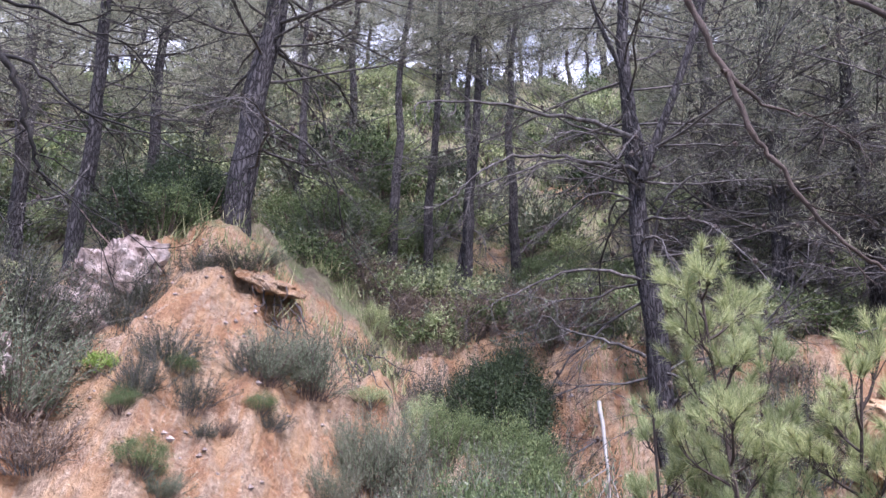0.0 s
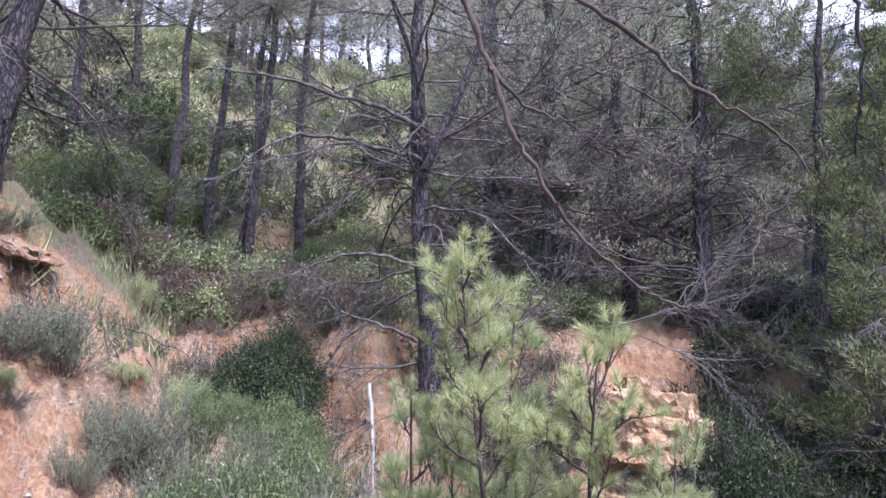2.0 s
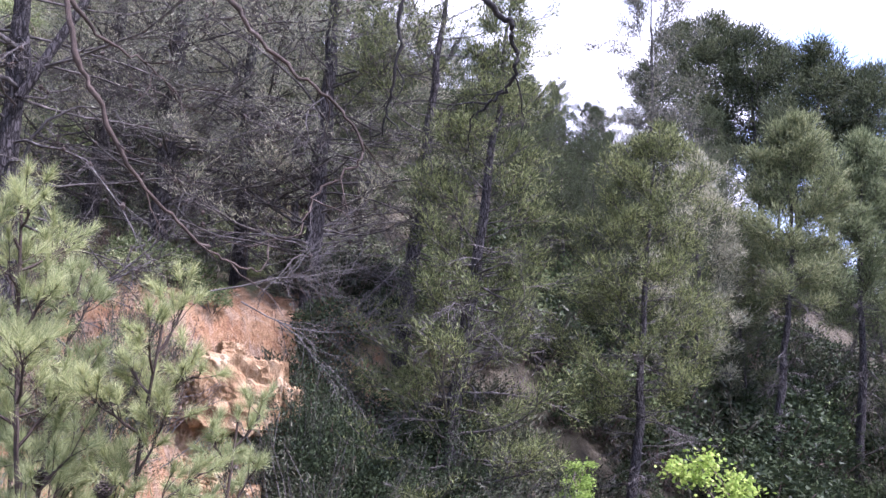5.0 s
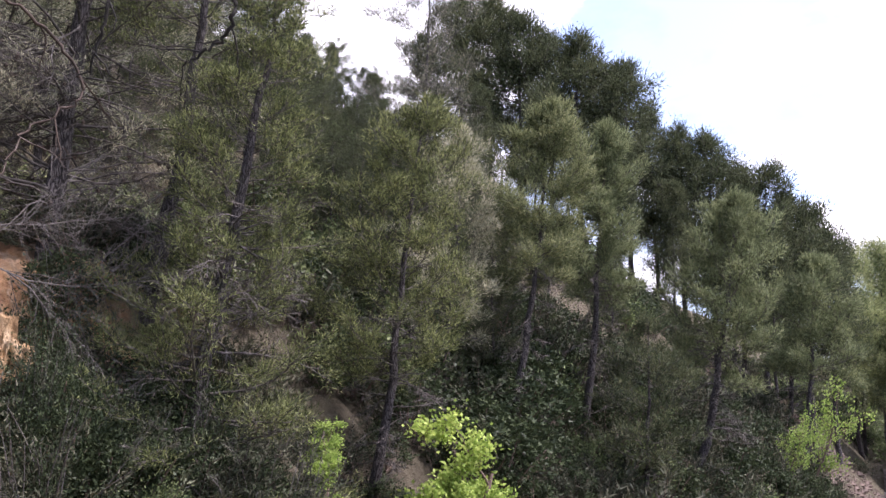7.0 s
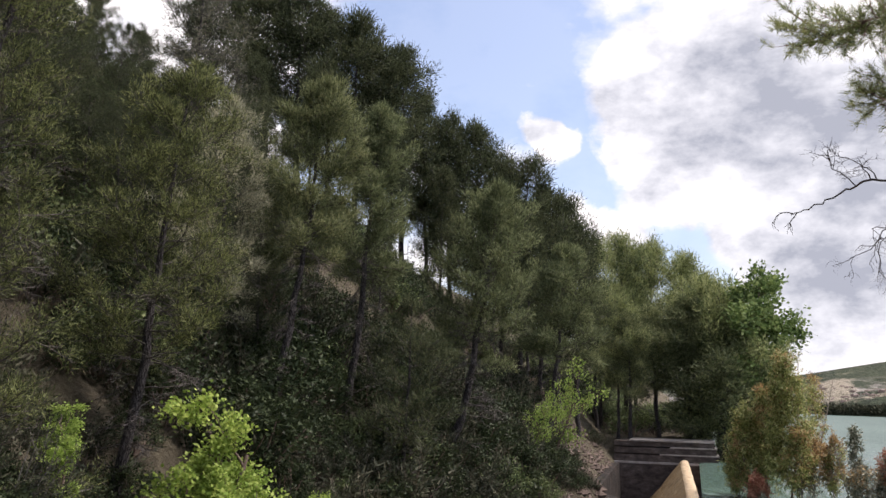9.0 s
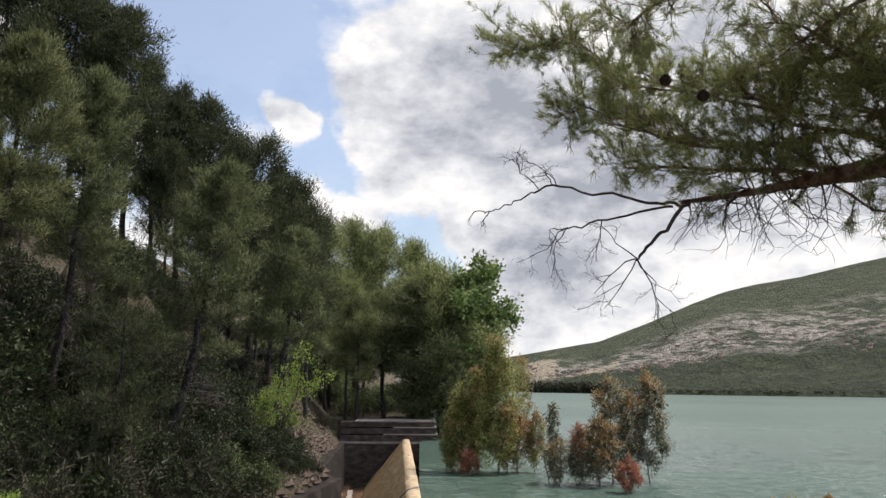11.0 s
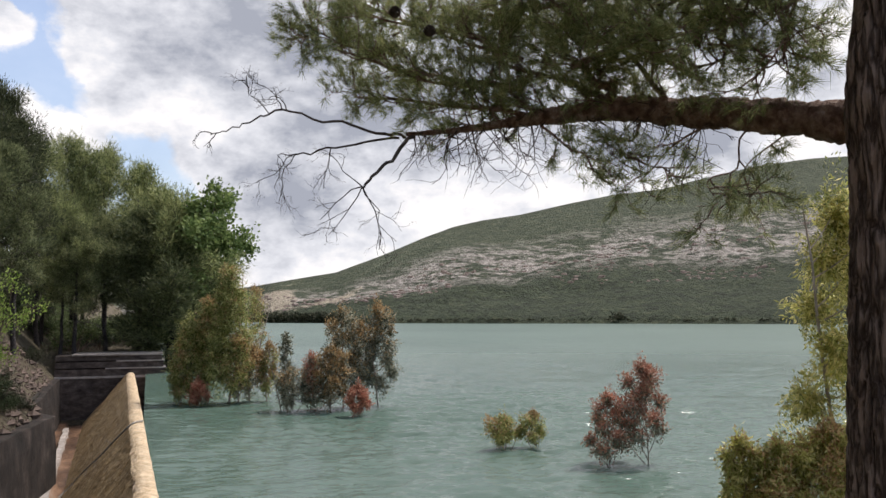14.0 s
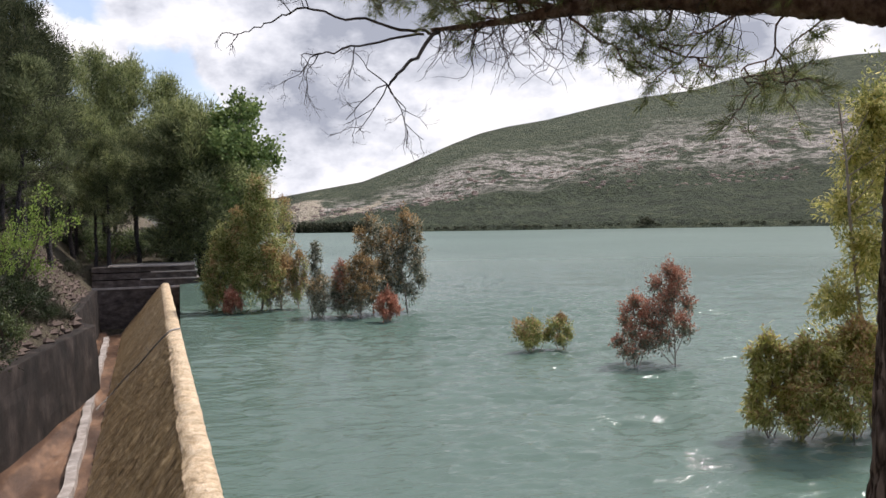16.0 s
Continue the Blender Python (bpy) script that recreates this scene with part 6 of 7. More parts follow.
# -- eucalypts in the water --
def plant_eucalypts():
    g = "young eucalypts in the water"
    for lx, ly, H, W, leaf, tip, n, share, cone, label in [
            (34.6, -3.2, 5.5, 2.6, M_EUC_OLIVE, M_EUC_RUST, 13000, 0.08, 0.75, "tall olive-green eucalypt standing in the water"),
            (35.6, -1.75, 3.4, 1.9, M_EUC_OLIVE, M_EUC_RUST, 7500, 0.08, 0.45, "olive eucalypt standing in the water by the weir"),
            (34.3, -3.5, 2.7, 2.0, M_EUC_OLIVE, M_EUC_RUST, 5500, 0.4, 0.5, "olive and rust eucalypt standing in the water"),
            (35.4, -2.5, 4.2, 1.7, M_EUC_OLIVE, M_EUC_RUST, 6500, 0.35, 0.55, "olive eucalypt among the others in the water"),
            (35.0, -1.45, 2.0, 1.2, M_EUC_OLIVE, M_EUC_RUST, 3500, 0.25, 0.4, "low olive eucalypt beside the weir"),
            (31.2, -7.8, 3.2, 1.6, M_EUC_GREY, M_EUC_RUST, 4500, 0.4, 0.4, "rusty eucalypt between two taller ones"),
            (31.0, -5.9, 1.9, 1.1, M_EUC_GREY, M_EUC_RED, 2400, 0.6, 0.5, "reddish eucalypt bush in the water"),
            (42.0, -5.1, 5.0, 1.2, M_EUC_OLIVE, M_EUC_RUST, 2800, 0.5, 0.5, "slim rusty eucalypt behind the others"),
            (34.6, -4.1, 2.2, 1.7, M_EUC_GREY, M_EUC_RUST, 3800, 0.7, 0.45, "rust-brown eucalypt bush in the water"),
            (33.8, -2.0, 0.9, 1.1, M_EUC_RED, M_EUC_RED, 2000, 0.6, 0.4, "low red-leaved eucalypt bush in the water"),
            (34.4, -4.75, 2.4, 1.0, M_EUC_OLIVE, M_EUC_RUST, 2400, 0.6, 0.45, "golden eucalypt in the water"),
            (31.4, -4.95, 2.9, 0.7, M_EUC_GREY, M_EUC_GREY, 1500, 0.1, 0.8, "thin grey eucalypt with sparse leaves"),
            (30.9, -5.15, 1.5, 1.4, M_EUC_GREY, M_EUC_RUST, 2400, 0.3, 0.4, "sparse grey eucalypt in the water"),
            (34.8, -6.55, 1.9, 0.9, M_EUC_RED, M_EUC_RED, 1600, 0.5, 0.5, "small dark red eucalypt in the water"),
            (30.4, -6.5, 2.25, 1.7, M_EUC_GREY, M_EUC_RUST, 5600, 0.7, 0.5, "orange-tipped eucalypt bush in the water"),
            (31.3, -7.1, 3.8, 1.7, M_EUC_GREY, M_EUC_RUST, 6500, 0.35, 0.4, "grey-green eucalypt with rusty top in the water"),
            (31.2, -8.5, 3.9, 1.5, M_EUC_GREY, M_EUC_RUST, 6500, 0.35, 0.4, "grey-green eucalypt with orange top in the water"),
            (28.7, -7.05, 0.95, 1.1, M_EUC_RED, M_EUC_RED, 2400, 0.7, 0.4, "low bright red eucalypt bush in the water"),
            (20.7, -9.05, 0.72, 1.35, M_EUC_OLIVE, M_EUC_RUST, 2200, 0.3, 0.4, "low olive eucalypt top above the water"),
            (20.6, -9.85, 0.86, 1.0, M_EUC_OLIVE, M_EUC_RUST, 1800, 0.6, 0.4, "low rusty eucalypt top above the water"),
            (17.6, -10.35, 1.6, 1.15, M_EUC_GREY, M_EUC_RED, 3600, 0.75, 0.35, "red-tipped eucalypt standing in the water"),
            (17.4, -11.2, 2.35, 1.45, M_EUC_GREY, M_EUC_RED, 5200, 0.75, 0.5, "taller red eucalypt standing in the water"),
            (11.25, -8.95, 1.55, 0.8, M_EUC_GOLD, M_EUC_RUST, 4000, 0.35, 0.4, "olive and rust eucalypt near the shore"),
            (10.85, -9.35, 1.5, 1.05, M_EUC_GOLD, M_EUC_RUST, 5200, 0.3, 0.4, "bushy olive eucalypt near the shore"),
            (10.6, -10.1, 1.75, 1.2, M_EUC_GOLD, M_EUC_RUST, 5000, 0.35, 0.4, "bushy golden eucalypt near the shore"),
            (10.95, -10.85, 5.6, 1.7, M_EUC_GOLD, M_EUC_OLIVE, 16000, 0.2, 0.25, "tall yellow-green eucalypt near the shore")]:
        t = grow_eucalypt(int(lx * 100 + ly * 10) + 500, H, W * (1.1 if lx < 13 else 0.95), leaf, tip, int(n * (1.7 if lx < 13 else 1.5 if lx < 25 else 1.15)), 0.15 if H > 2 else 0.08, (15 if lx < 13 else 20) if H > 4 else 15 if H > 1.4 else 9, share, cone, 0.74 if lx < 13 else 0.72 if lx < 25 else 1.0)
        t.location = (lx, ly, 0)
        tagged(t, label, group=g)


plant_eucalypts()

# -- the big pine beside the camera --
def tufts(buf, tips, k, length, width, jitter=0.03, spread=0.6, lift=0.25):
    P = np.repeat(np.array([p for p, _ in tips]), k, 0)
    D = np.repeat(np.array([d for _, d in tips]), k, 0)
    P = P + RNG.normal(size=P.shape) * jitter
    D = D + RNG.normal(size=D.shape) * spread + np.array((0, 0, lift))
    buf.blades(P, D, length * RNG.uniform(0.6, 1.15, len(P)), width)


def shoots(wood, line, r, tips, n, length, lift, lo=0.1, hi=1.0, up=0.5, depth=1, kids=4):
    """Leafy side shoots along a branch."""
    for i in range(n):
        q, e = along(line, lo + (hi - lo) * (i + RNG.uniform(0, 1)) / n)
        d = turned(e, RNG.uniform(0, 6.28), RNG.uniform(0.5, 1.2)) + np.array((0, 0, up))
        twigs(wood, q, d, length * RNG.uniform(0.6, 1.2), r, depth, kids, 0.22, lift, tips, 0.9)


def build_shore_pine():
    global RNG
    RNG = np.random.default_rng(201)
    tree = thing("shore_pine", "large plated-bark pine with one long limb over the water", "tree")
    # trunk with raised plates
    n, m = 420, 120
    zs = np.linspace(0.6, 8.2, n)
    v = []
    for z in zs:
        cx, cy = 2.90 - 0.035 * (z - 4), -2.93 + 0.03 * math.sin(z * 0.8)
        r = 0.165 + 0.010 * max(3.2 - z, 0) + (0.035 * max(1 - abs(z - 4.35) / 0.35, 0)) - 0.006 * (z - 4)
        for k in range(m):
            a = k * 2 * math.pi / m
            p = Vector((math.cos(a) * 3.8, math.sin(a) * 3.8, z * 2.8))
            d = noise.voronoi(p + 0.35 * noise.noise_vector(p * 1.7), distance_metric="DISTANCE", exponent=2.5)[0]
            crack = min(max((d[1] - d[0]) / 0.22, 0), 1)
            w = 0.026 * (crack ** 0.6) + 0.010 * noise.noise(p * 3.5) + 0.006 * noise.noise(p * 9)
            v.append((cx + (r + w - 0.02) * math.cos(a), cy + (r + w - 0.02) * math.sin(a), z))
    i, j = np.meshgrid(np.arange(n - 1), np.arange(m), indexing="ij")
    j2 = (j + 1) % m
    t = Buf()
    t.add(v, np.stack([i * m + j, i * m + j2, (i + 1) * m + j2, (i + 1) * m + j], -1).reshape(-1, 4), True)
    part("trunk", t, M_BARK_NEAR, tree, "dark reddish-brown trunk with thick bark plates")
    # the limb: knotted, tapering, ending in bare twigs
    limb_b, wood, dead, tips = Buf(), Buf(), Buf(), []
    limb = smooth_line([(2.88, -2.93, 4.25), (3.25, -2.83, 4.36), (3.52, -2.65, 4.43), (3.78, -2.5, 4.49), (3.98, -2.35, 4.54), (4.25, -2.12, 4.55), (4.5, -1.9, 4.54), (4.66, -1.72, 4.53), (4.82, -1.47, 4.52)], 8)
    rad = np.interp(np.linspace(0, 1, len(limb)), [0, 0.12, 0.3, 0.5, 0.62, 0.75, 1], [0.098, 0.076, 0.070, 0.060, 0.044, 0.024, 0.011])
    rad = rad * (1 + 0.10 * np.sin(np.arange(len(limb)) * 1.3) * RNG.uniform(0.2, 1, len(limb)))
    fine = np.linspace(0, 1, len(limb) * 4)
    grid = np.linspace(0, 1, len(limb))
    limb_b.tube(np.stack([np.interp(fine, grid, limb[:, k]) for k in range(3)], 1), np.interp(fine, grid, rad), 32)
    scale = np.repeat(np.interp(fine, grid, rad), 32)
    axis = np.repeat(np.stack([np.interp(fine, grid, limb[:, k]) for k in range(3)], 1), 32, 0)
    for k, p in enumerate(limb_b.v[0]):
        q = Vector(p) * 16
        c = noise.voronoi(q + 0.5 * noise.noise_vector(q * 0.6), distance_metric="DISTANCE", exponent=2.5)[0]
        w = 0.16 * min((c[1] - c[0]) / 0.3, 1.0) + 0.12 * noise.noise(Vector(p) * 60) + 0.12 * noise.noise(Vector(p) * 9)
        limb_b.v[0][k] = p + (p - axis[k]) * (w - 0.06)
    part("limb", limb_b, M_BARK_LIMB, tree, "thick horizontal limb with rough scaly bark")
    tip = smooth_line([(4.82, -1.47, 4.52), (4.92, -1.32, 4.54), (5.05, -1.1, 4.61), (5.22, -0.83, 4.70), (5.30, -0.72, 4.67), (5.37, -0.56, 4.61), (5.42, -0.45, 4.57)], 5)
    dead.tube(tip + RNG.normal(size=tip.shape) * 0.008, np.linspace(0.010, 0.0025, len(tip)), 6)
    for u, d, ln, dep, k in [(0.5, (0.0, 0.02, 1.0), 0.26, 3, 4), (0.48, (0.1, 0.5, 0.6), 0.24, 3, 3), (0.95, (0.05, 0.3, -0.5), 0.14, 1, 3), (0.98, (0, 0.5, 0.2), 0.14, 1, 3), (0.6, (0.1, 0.6, 0.35), 0.26, 2, 4)]:
        q, e = along(tip, u)
        twigs(dead, q, d, ln, 0.0042, dep, k + 1, 0.3, 0.0, None, 0.9)
    hook = smooth_line([(4.80, -1.50, 4.51), (4.74, -1.36, 4.36), (4.62, -1.22, 4.24), (4.56, -1.15, 4.17)], 5)
    dead.tube(hook + RNG.normal(size=hook.shape) * 0.006, np.linspace(0.012, 0.006, len(hook)), 6)
    for d, ln in [((0, 0.25, -0.9), 0.34), ((0.1, -0.25, -0.9), 0.36), ((0.05, 0.7, 0.1), 0.24), ((0, 0.6, -0.35), 0.3), ((0, -0.05, -1), 0.32)]:
        twigs(dead, hook[-1], d, ln, 0.0042, 3, 3, 0.32, -0.05, None, 0.8)
    side = smooth_line([(4.86, -1.44, 4.52), (4.95, -1.2, 4.47), (5.02, -1.0, 4.44), (5.1, -0.88, 4.42)], 4)
    dead.tube(side + RNG.normal(size=side.shape) * 0.006, np.linspace(0.008, 0.004, len(side)), 5)
    for d, ln in [((0, 0.6, -0.5), 0.3), ((0, 0.4, -0.9), 0.28), ((0, 0.8, -0.1), 0.26), ((0, 0.2, -1), 0.25)]:
        q, e = along(side, RNG.uniform(0.5, 1))
        twigs(dead, q, d, ln, 0.0038, 3, 4, 0.32, -0.04, None, 0.9)
    for u in np.linspace(0.3, 0.98, 110):
        q, e = along(limb, u)
        twigs(dead, q, (RNG.normal() * 0.4, RNG.normal() * 0.5, -0.8), RNG.uniform(0.12, 0.46), 0.0034, 1, 3, 0.34, 0.02, None, 0.8)
    part("dead_twig", dead, M_DARKTWIG, tree, "bare dark twigs hanging from the limb's end")
    # leafy side branches rising from and hanging under the limb
    crown = Buf()
    for pts, r in [([(4.05, -2.3, 4.58), (4.0, -2.25, 4.68), (4.05, -2.05, 4.79), (3.85, -2.35, 4.84), (3.55, -2.65, 4.92)], 0.027), ([(4.2, -2.15, 4.58), (4.5, -1.85, 4.72), (4.75, -1.5, 4.86), (4.95, -1.15, 5.0)], 0.013),
                   ([(4.05, -2.3, 4.6), (4.35, -1.95, 4.85), (4.6, -1.6, 5.05), (4.85, -1.2, 5.2)], 0.014), ([(3.75, -2.5, 4.5), (3.9, -2.3, 4.8), (4.1, -2.05, 5.1), (4.3, -1.75, 5.35)], 0.015),
                   ([(3.9, -2.4, 4.48), (4.0, -2.25, 4.36), (3.85, -2.4, 4.26), (3.75, -2.45, 4.16)], 0.014), ([(4.3, -2.05, 4.5), (4.15, -2.15, 4.36), (4.05, -2.2, 4.22), (3.95, -2.3, 4.12)], 0.013),
                   ([(3.6, -2.6, 4.4), (3.7, -2.4, 4.25), (3.75, -2.35, 4.15)], 0.011), ([(2.95, -2.85, 5.6), (3.4, -2.5, 5.5), (3.8, -2.2, 5.35), (4.2, -1.9, 5.2)], 0.022), ([(2.95, -2.85, 6.0), (3.5, -2.2, 5.75), (4.1, -1.6, 5.55), (4.6, -1.1, 5.4)], 0.022),
                   ([(2.9, -2.9, 5.3), (3.2, -2.7, 5.0), (3.45, -2.55, 4.8), (3.6, -2.5, 4.62)], 0.014), ([(2.9, -2.9, 5.1), (3.15, -2.75, 4.85), (3.3, -2.65, 4.6)], 0.012), ([(2.9, -2.9, 5.5), (3.3, -2.6, 5.2), (3.6, -2.4, 4.95), (3.8, -2.3, 4.8)], 0.016),
                   ([(4.30, -1.95, 4.85), (5.25, -1.49, 5.36), (5.43, -1.17, 5.54), (5.53, -0.89, 5.69), (5.62, -0.62, 5.77)], 0.010), ([(4.35, -1.95, 4.70), (5.20, -1.63, 5.03), (5.33, -1.37, 5.12), (5.45, -1.10, 5.28), (5.52, -0.97, 5.18)], 0.010), ([(2.95, -2.85, 5.0), (3.1, -2.7, 4.85), (3.2, -2.62, 4.66), (3.26, -2.58, 4.5)], 0.009), ([(2.95, -2.85, 5.25), (3.2, -2.6, 5.1), (3.42, -2.45, 4.85), (3.5, -2.4, 4.66)], 0.010), ([(2.95, -2.85, 5.6), (3.15, -2.7, 5.3), (3.3, -2.6, 5.0), (3.36, -2.55, 4.8)], 0.010), ([(3.45, -2.7, 4.36), (3.52, -2.58, 4.2), (3.5, -2.5, 4.06), (3.42, -2.48, 3.98)], 0.009), ([(3.3, -2.78, 4.32), (3.38, -2.66, 4.18), (3.4, -2.6, 4.06)], 0.008),
                   ([(3.2, -2.7, 5.2), (3.9, -2.3, 5.12), (4.4, -2.0, 5.15), (4.8, -1.7, 5.2)], 0.014), ([(3.6, -2.55, 4.6), (4.1, -2.3, 4.95), (4.6, -1.95, 5.08)], 0.012), ([(2.95, -2.85, 5.8), (3.6, -2.6, 5.45), (4.1, -2.4, 5.2), (4.5, -2.2, 5.0)], 0.014),
                   ([(4.35, -2.0, 4.56), (4.6, -1.75, 4.62), (4.85, -1.45, 4.74), (5.05, -1.2, 4.82)], 0.016)]:
        line = smooth_line([pts[0]] + [np.array(q) + RNG.normal(size=3) * 0.03 for q in smooth_line(pts, 2)[1:]], 3)
        r = r * 0.6 if pts[-1][2] < 4.4 else r
        wood.tube(line, np.linspace(r, r * 0.35, len(line)), 7)
        total = sum(math.dist(a, b) for a, b in zip(pts, pts[1:]))
        low = pts[-1][2] < 4.4
        shoots(wood, line, 0.005, tips, int((10 if low else 20) * total / 0.7), 0.22, 0.04, 0.15, 1.0, 0.1 if low else 0.3, 1, 5)
    shoots(wood, limb, 0.006, tips, 46, 0.26, 0.05, 0.36, 0.88, 0.7, 1, 5)
    part("branchwork", wood, M_BARK_LIMB, tree, "brown crooked side branches")
    tufts(crown, tips + [(p - d * 0.05, d) for p, d in tips], 22, 0.074, 0.0030, 0.008, 0.50, 0.06)
    part("needles", crown, M_NEEDLE_DOME, tree, "green-grey needle tufts")
    for lon, d, z in [(-106.2, 4.35, 4.97), (-108.4, 4.3, 4.86)]:
        x, y = at(lon, d)
        part("cone", cone_mesh(0.028), M_CONE, tree, "dark closed pine cone").location = (x, y, z)
    # high branches that hang over towards the bank
    over, tan = Buf(), Buf()
    for pts, r, buf in [([(2.95, -2.85, 7.6), (1.6, -0.2, 7.6), (0.5, 2.6, 6.3), (0.73, 3.12, 5.6), (0.8, 3.1, 5.37), (0.87, 3.08, 5.18), (0.97, 3.05, 4.88), (1.04, 3.03, 4.65), (1.13, 3.02, 4.52), (1.23, 3.01, 4.34), (1.36, 3.01, 4.23), (1.5, 3.03, 4.14), (1.64, 3.05, 4.09), (1.77, 3.04, 4.06)], 0.024, tan),
                        ([(0.96, 3.05, 4.9), (1.1, 3.06, 4.78), (1.26, 3.05, 4.73), (1.39, 3.05, 4.65)], 0.010, tan),
                        ([(2.95, -2.85, 7.9), (2.0, 0.2, 7.6), (0.7, 2.6, 6.0), (0.93, 2.74, 5.35), (1.03, 2.71, 5.14), (1.15, 2.66, 4.98), (1.34, 2.57, 4.8), (1.42, 2.55, 4.7), (1.56, 2.5, 4.6), (1.7, 2.47, 4.51), (1.78, 2.44, 4.39), (1.72, 2.45, 4.3), (1.64, 2.49, 4.21), (1.6, 2.48, 4.12)], 0.018, tan)]:
        line = smooth_line(pts, 6)
        line = line + RNG.normal(size=line.shape) * 0.005
        buf.tube(line, np.interp(np.linspace(0, 1, len(line)), [0, 0.4, 0.6, 1], [r, r * 0.5, r * 0.32, r * 0.13]) * RNG.uniform(0.85, 1.25, len(line)), 7)
        for u in (0.66, 0.74, 0.86, 0.93, 1.0):
            q, e = along(line, u)
            twigs(buf, q, turned(e, RNG.uniform(0, 6.28), 0.7), RNG.uniform(0.12, 0.3), 0.0032, 1, 2, 0.28, -0.05, None, 0.7)
    part("overhanging_branch", tan, M_TANBRANCH, tree, "bare tan branches hanging down")
    for pts, r in [([(2.9, -2.9, 7.0), (2.3, -0.2, 6.6), (1.4, 1.6, 5.6), (1.38, 1.82, 4.9), (1.4, 1.82, 4.64), (1.42, 1.81, 4.55), (1.42, 1.81, 4.4), (1.42, 1.83, 4.29), (1.42, 1.86, 4.19)], 0.012), ([(2.9, -2.9, 7.1), (2.5, -0.4, 6.6), (1.4, 1.45, 5.5), (1.40, 1.55, 4.75), (1.42, 1.55, 4.51), (1.43, 1.54, 4.43), (1.47, 1.5, 4.37), (1.48, 1.49, 4.34), (1.5, 1.5, 4.25), (1.49, 1.54, 4.21), (1.46, 1.58, 4.17)], 0.013),
                   ([(2.9, -2.9, 7.4), (0.6, -0.5, 7.2), (-1.2, 2.1, 5.5), (-1.27, 2.28, 4.75), (-1.21, 2.3, 4.54), (-1.14, 2.34, 4.51), (-1.09, 2.36, 4.44), (-1.07, 2.39, 4.35), (-1.05, 2.42, 4.26), (-1.02, 2.46, 4.2)], 0.018), ([(0.6, -0.5, 7.2), (-0.9, 2.2, 6.0), (-1.3, 2.4, 4.9), (-1.1, 2.5, 4.72), (-0.95, 2.55, 4.68)], 0.012),
                   ([(0.6, -0.5, 7.2), (-0.9, 2.0, 6.0), (-1.35, 2.5, 4.8), (-1.2, 2.6, 4.62), (-1.05, 2.65, 4.5), (-0.85, 2.7, 4.45)], 0.012), ([(0.6, -0.5, 7.2), (-0.9, 2.2, 6.0), (-1.3, 2.3, 4.7), (-1.2, 2.35, 4.4), (-1.15, 2.4, 4.15)], 0.012)]:
        line = smooth_line(pts, 6)
        over.tube(line + RNG.normal(size=line.shape) * 0.004, np.interp(np.linspace(0, 1, len(line)), [0, 0.6, 1], [r, r * 0.5, r * 0.2]), 6)
        for u in (0.8, 0.87, 0.94, 1.0):
            q, e = along(line, u)
            twigs(over, q, turned(e, RNG.uniform(0, 6.28), 0.7), RNG.uniform(0.06, 0.16) if pts[-1][0] > 0 else RNG.uniform(0.2, 0.45), 0.0026, 1 if pts[-1][0] > 0 else 3, 1 if pts[-1][0] > 0 else 3, 0.3, -0.03, None, 0.8)
    part("dark_overhanging_twig", over, M_BLACKTWIG, tree, "bare dark twigs hanging down")


def cone_mesh(r):
    b = Buf()
    for k in range(7):
        t = k / 6
        for j in range(8):
            a = j * 0.785 + k * 0.39
            rr = r * math.sin(math.pi * (0.15 + 0.75 * t)) * 0.9
            p = np.array((rr * math.cos(a), rr * math.sin(a), r * (1.6 * t - 0.8)))
            o = unit((math.cos(a), math.sin(a), 0.35))
            s = np.array((-math.sin(a), math.cos(a), 0)) * r * 0.36
            b.add([p - s - o * r * 0.3, p + s - o * r * 0.3, p + o * r * 0.28 + s * 0.5, p + o * r * 0.28 - s * 0.5, p + o * r * 0.1 + (0, 0, r * 0.25)], [(0, 1, 2, 3), (3, 2, 4, 4)][:1], False)
            b.add([p - s, p + s, p + o * r * 0.28, p + (0, 0, r * 0.3)], [(0, 1, 2), (0, 2, 3), (1, 3, 2)], False)
    return b


